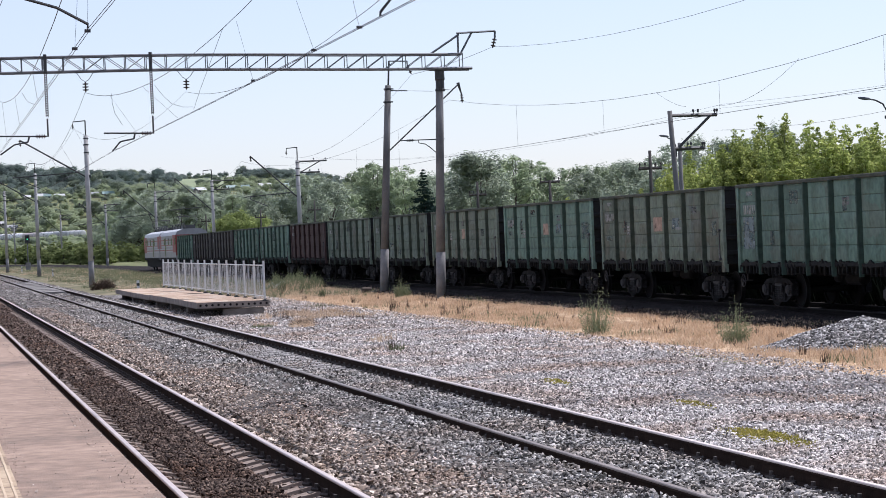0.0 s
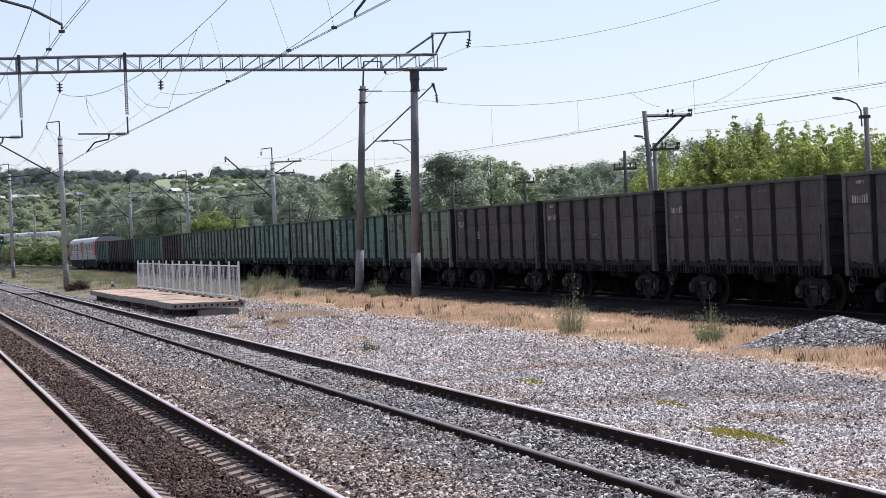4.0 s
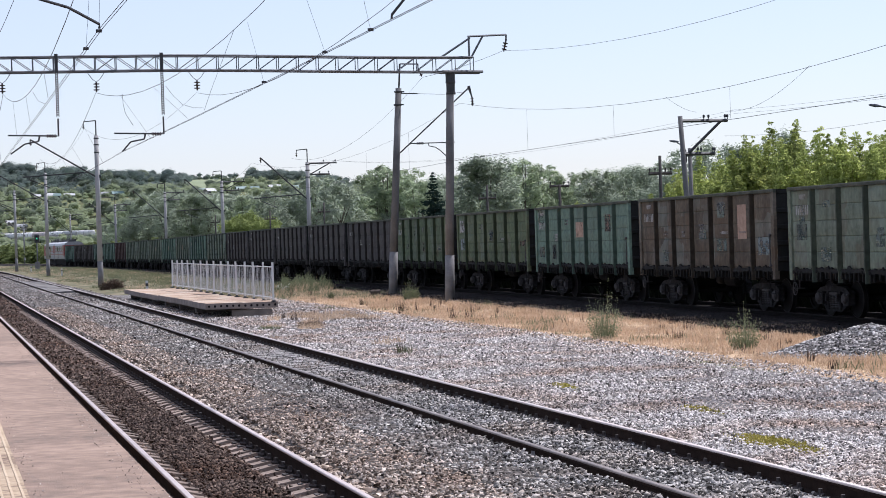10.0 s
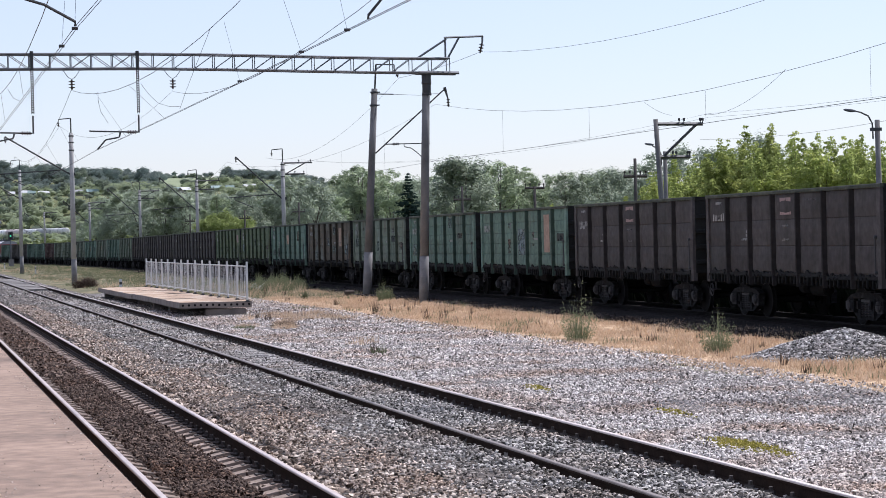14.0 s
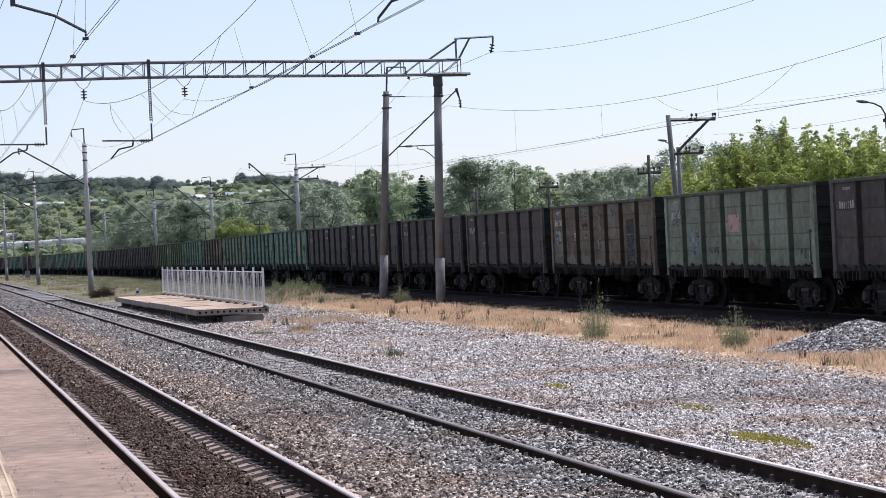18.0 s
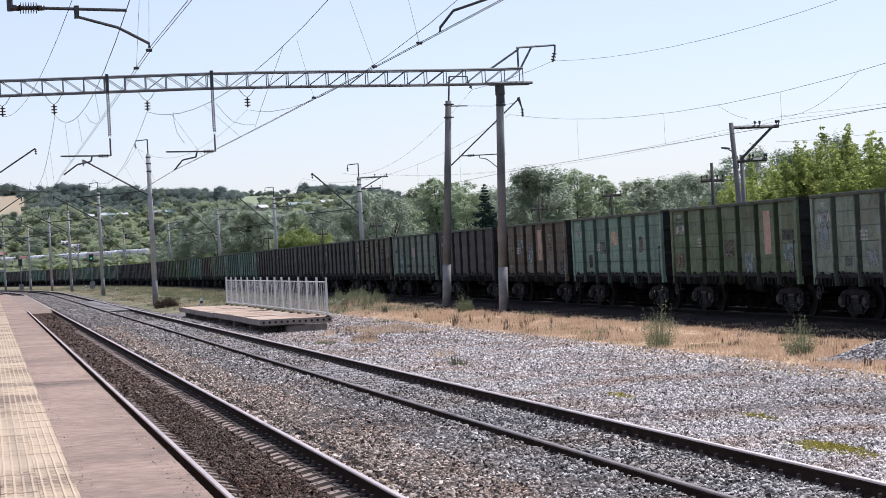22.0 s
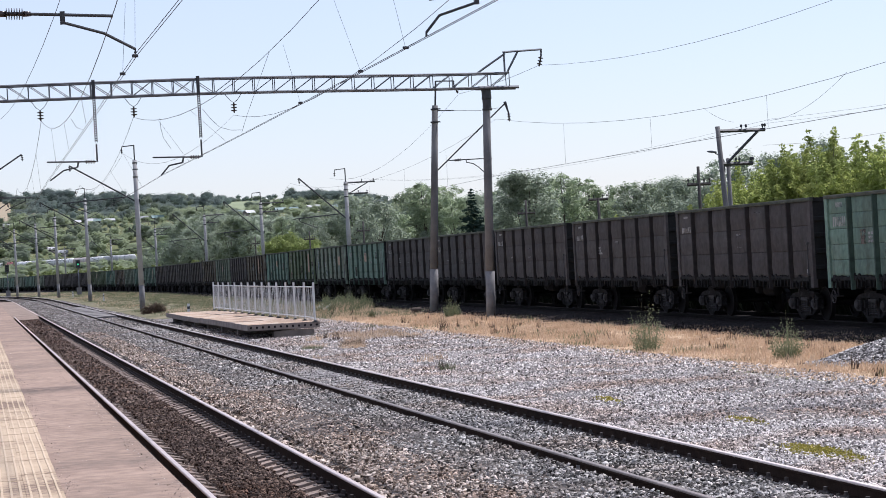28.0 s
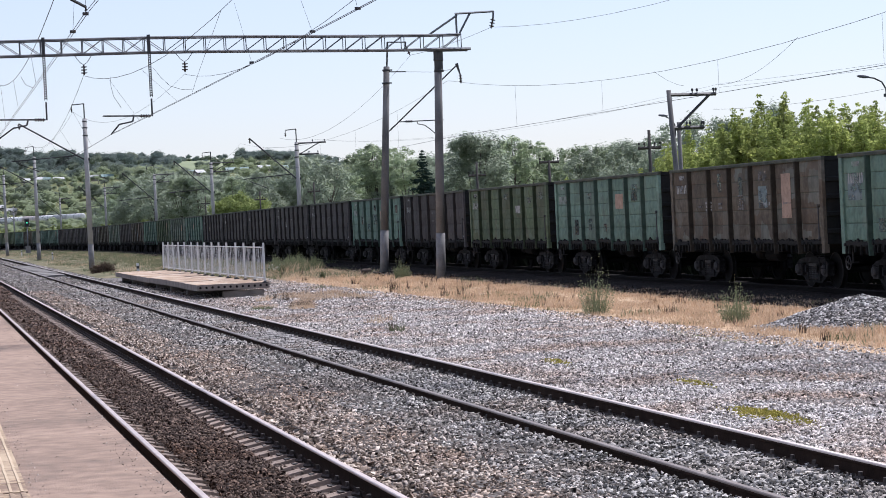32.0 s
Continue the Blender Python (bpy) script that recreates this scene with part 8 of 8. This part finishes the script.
def stone_heap():
    h = thing("stone_heap", 19.05, 43.45, -0.3, "heap of grey crushed stone dumped on the verge", "stone heap")
    rng = np.random.default_rng(12)
    bm = bmesh.new()
    n, m = 36, 14

    def height(x, y):
        r = math.hypot(x / 2.15, y / 2.0)
        return 0.6 * max(0.0, 1 - r ** 1.15) + 0.05 * noise.noise((x * 1.5, y * 1.5, 2.0))
    rows = []
    for j in range(m + 1):
        u = j / m
        rows.append([bm.verts.new((2.3 * u * math.cos(6.283 * i / n), 2.05 * u * math.sin(6.283 * i / n), height(2.3 * u * math.cos(6.283 * i / n), 2.05 * u * math.sin(6.283 * i / n)))) for i in range(n)])
    for r0, r1 in zip(rows[:-1], rows[1:]):
        for i in range(n):
            bm.faces.new((r0[i], r1[i], r1[(i + 1) % n], r0[(i + 1) % n]))
    # near-black core stands for the shade between the heap's stones
    part("core", bm, ballast_dark, h)
    k = 20000
    a, q = rng.random(k) * 6.283, np.sqrt(rng.random(k)) * 1.02
    octa = np.array([(-1, -1, -0.7), (1, -1, -0.7), (1, 1, -0.7), (-1, 1, -0.7), (-0.7, -0.7, 0.6), (0.7, -0.7, 0.6), (0.7, 0.7, 0.6), (-0.7, 0.7, 0.6)], float)
    tri = np.array([(4, 5, 6, 7), (0, 1, 5, 4), (1, 2, 6, 5), (2, 3, 7, 6), (3, 0, 4, 7)])
    size = rng.uniform(0.014, 0.035, k)
    v = octa[None] * np.stack([rng.uniform(0.8, 1.8, k), rng.uniform(0.6, 1.1, k), rng.uniform(0.5, 1.1, k)], 1)[:, None, :] * size[:, None, None] * rng.uniform(0.5, 1.2, (k, 8, 3)) + rng.normal(0, 0.008, (k, 8, 3))
    x, y = 2.3 * q * np.cos(a), 2.05 * q * np.sin(a)
    z = np.array([height(p, w) for p, w in zip(x, y)])
    v += np.stack([x, y, z + rng.uniform(-0.005, 0.035, k)], 1)[:, None, :]
    o = soup("loose_stone", v.reshape(-1, 3), (np.arange(k)[:, None, None] * 8 + tri[None]).reshape(-1, 4), [stones_heap], h)
    o["kind"] = "stuff"


# ---- far side of the valley ----
house_wall = material("house_wall", [(0.3, 0.28, 0.25), (0.42, 0.39, 0.35)], scale=1, rough=0.9, rnd=0.3)
roof_white = material("pale_metal_roof", [(0.3, 0.31, 0.31), (0.45, 0.46, 0.46)], scale=1, rough=0.6, rnd=0.25)
roof_teal = material("teal_metal_roof", [(0.12, 0.2, 0.19), (0.18, 0.27, 0.25)], scale=1, rough=0.5, rnd=0.2)
roof_red = material("red_roof", [(0.26, 0.12, 0.1), (0.34, 0.17, 0.14)], scale=1, rough=0.7)
roof_dark = material("dark_roof", [(0.06, 0.05, 0.05), (0.1, 0.085, 0.08)], scale=1, rough=0.8, rnd=0.3)
tank_paint = material("pale_tank_paint", [(0.55, 0.55, 0.53), (0.7, 0.7, 0.68), (0.8, 0.8, 0.79)], scale=0.5, rough=0.6, rnd=0.2)
tank_pink = material("rusty_pale_tank_paint", [(0.4, 0.33, 0.3), (0.6, 0.54, 0.51)], scale=0.5, rough=0.6, rnd=0.15)
tank_red = material("faded_red_tank_paint", [(0.36, 0.1, 0.1), (0.5, 0.22, 0.2)], scale=0.5, rough=0.6)
tank_grey = material("grey_tank_paint", [(0.27, 0.28, 0.28), (0.4, 0.41, 0.41)], scale=0.5, rough=0.6, rnd=0.15)


def house(az, r, w, d, h, roof, rz):
    x, y = polar(az, r)
    o = thing("house", x, y, land(x, y), "small village house with a gabled metal roof on the hillside", "house", "village houses", rz=rz)
    bm = bmesh.new()
    box(bm, -w / 2, w / 2, -d / 2, d / 2, -1.5, h)
    part("wall", bm, house_wall, o)
    bm = bmesh.new()
    pr = [(-d / 2 - 0.4, h - 0.1), (0, h + d * 0.32), (d / 2 + 0.4, h - 0.1), (d / 2 + 0.3, h - 0.3), (0, h + d * 0.32 - 0.25), (-d / 2 - 0.3, h - 0.3)]
    a = [bm.verts.new((-w / 2 - 0.4, p, q)) for p, q in pr]
    b = [bm.verts.new((w / 2 + 0.4, p, q)) for p, q in pr]
    for i in range(6):
        bm.faces.new((a[i], a[(i + 1) % 6], b[(i + 1) % 6], b[i]))
    bm.faces.new(a[::-1])
    bm.faces.new(b)
    part("roof", bm, roof, o)
    for q in (-0.25, 0.25):
        bm = bmesh.new()
        box(bm, q * w - 0.6, q * w + 0.6, -d / 2 - 0.05, -d / 2 + 0.05, 1.0, 2.3)
        part("window", bm, loco_glass, o)


def village():
    roofs = (roof_white, roof_teal, roof_dark, roof_red)
    for az, r, w, d, h, roof, rz in HOUSES:
        house(az, r, w * 0.5, d * 0.65, h * 0.75, roofs[roof], rz)


def tank_train():
    """Tank wagons standing on the line along the foot of the valley side."""
    x0, y0, x1, y1 = 69.5, 997.0, 8.0, 1100.0
    L = math.hypot(x1 - x0, y1 - y0)
    ux, uy = (x1 - x0) / L, (y1 - y0) / L
    rz = math.degrees(math.atan2(uy, ux))
    bm = bmesh.new()
    sweep(bm, [(x0 - ux * 60, y0 - uy * 60, 5.0), (x1 + ux * 80, y1 + uy * 80, 5.0)], [(-9, -3.0), (-3, 2.0), (3, 2.0), (9, -3.0)])
    tagged(part("embankment", bm, earth), "grassy railway embankment below the village", "embankment", kind="structure")
    for i in range(11):
        s = 6 + 12.1 * i
        if s > L + 9:
            break
        w = thing("tank_wagon", x0 + ux * s, y0 + uy * s, 7.0, "pale cylindrical tank wagon standing on the embankment", "wagon", "tank wagons", rz=rz)
        bm = bmesh.new()
        lathe(bm, (-5.6, 0, 2.5), (1, 0, 0), [(0, 0.4), (0.1, 1.0), (0.35, 1.4), (0.5, 1.5), (10.7, 1.5), (10.85, 1.4), (11.1, 1.0), (11.2, 0.4)], 20)
        part("tank", bm, tank_red if i == 8 else (tank_paint, tank_grey, tank_paint, tank_pink, tank_paint)[i % 5], w)
        bm = bmesh.new()
        box(bm, -5.7, 5.7, -1.2, 1.2, 0.75, 1.1)
        lathe(bm, (0, 0, 3.9), (0, 0, 1), [(0, 0.5), (0.35, 0.5), (0.4, 0.3)], 10)
        for q in (-1, 1):
            for r in (-0.9, 0.9):
                tube(bm, (q * 3.9 + r, -0.85, 0.48), (q * 3.9 + r, 0.85, 0.48), 0.48, None, 12)
        part("frame", bm, under_mat, w)
        for q in (-3.6, 0.0, 3.6):
            bm = bmesh.new()
            lathe(bm, (q - 0.14, 0, 2.5), (1, 0, 0), [(0, 1.5), (0.01, 1.53), (0.27, 1.53), (0.28, 1.5)], 20)
            part("band", bm, loco_grey, w)


grounds()
platform()
slab_halt()
gantry()
near_support()
masts()
wires()
yard_poles()
freight_train()
woods()
village()
tank_train()
stone_heap()
timber_left()
brush_heap()
grasses()
gravels()
platform_grit()
tracks()
motions()
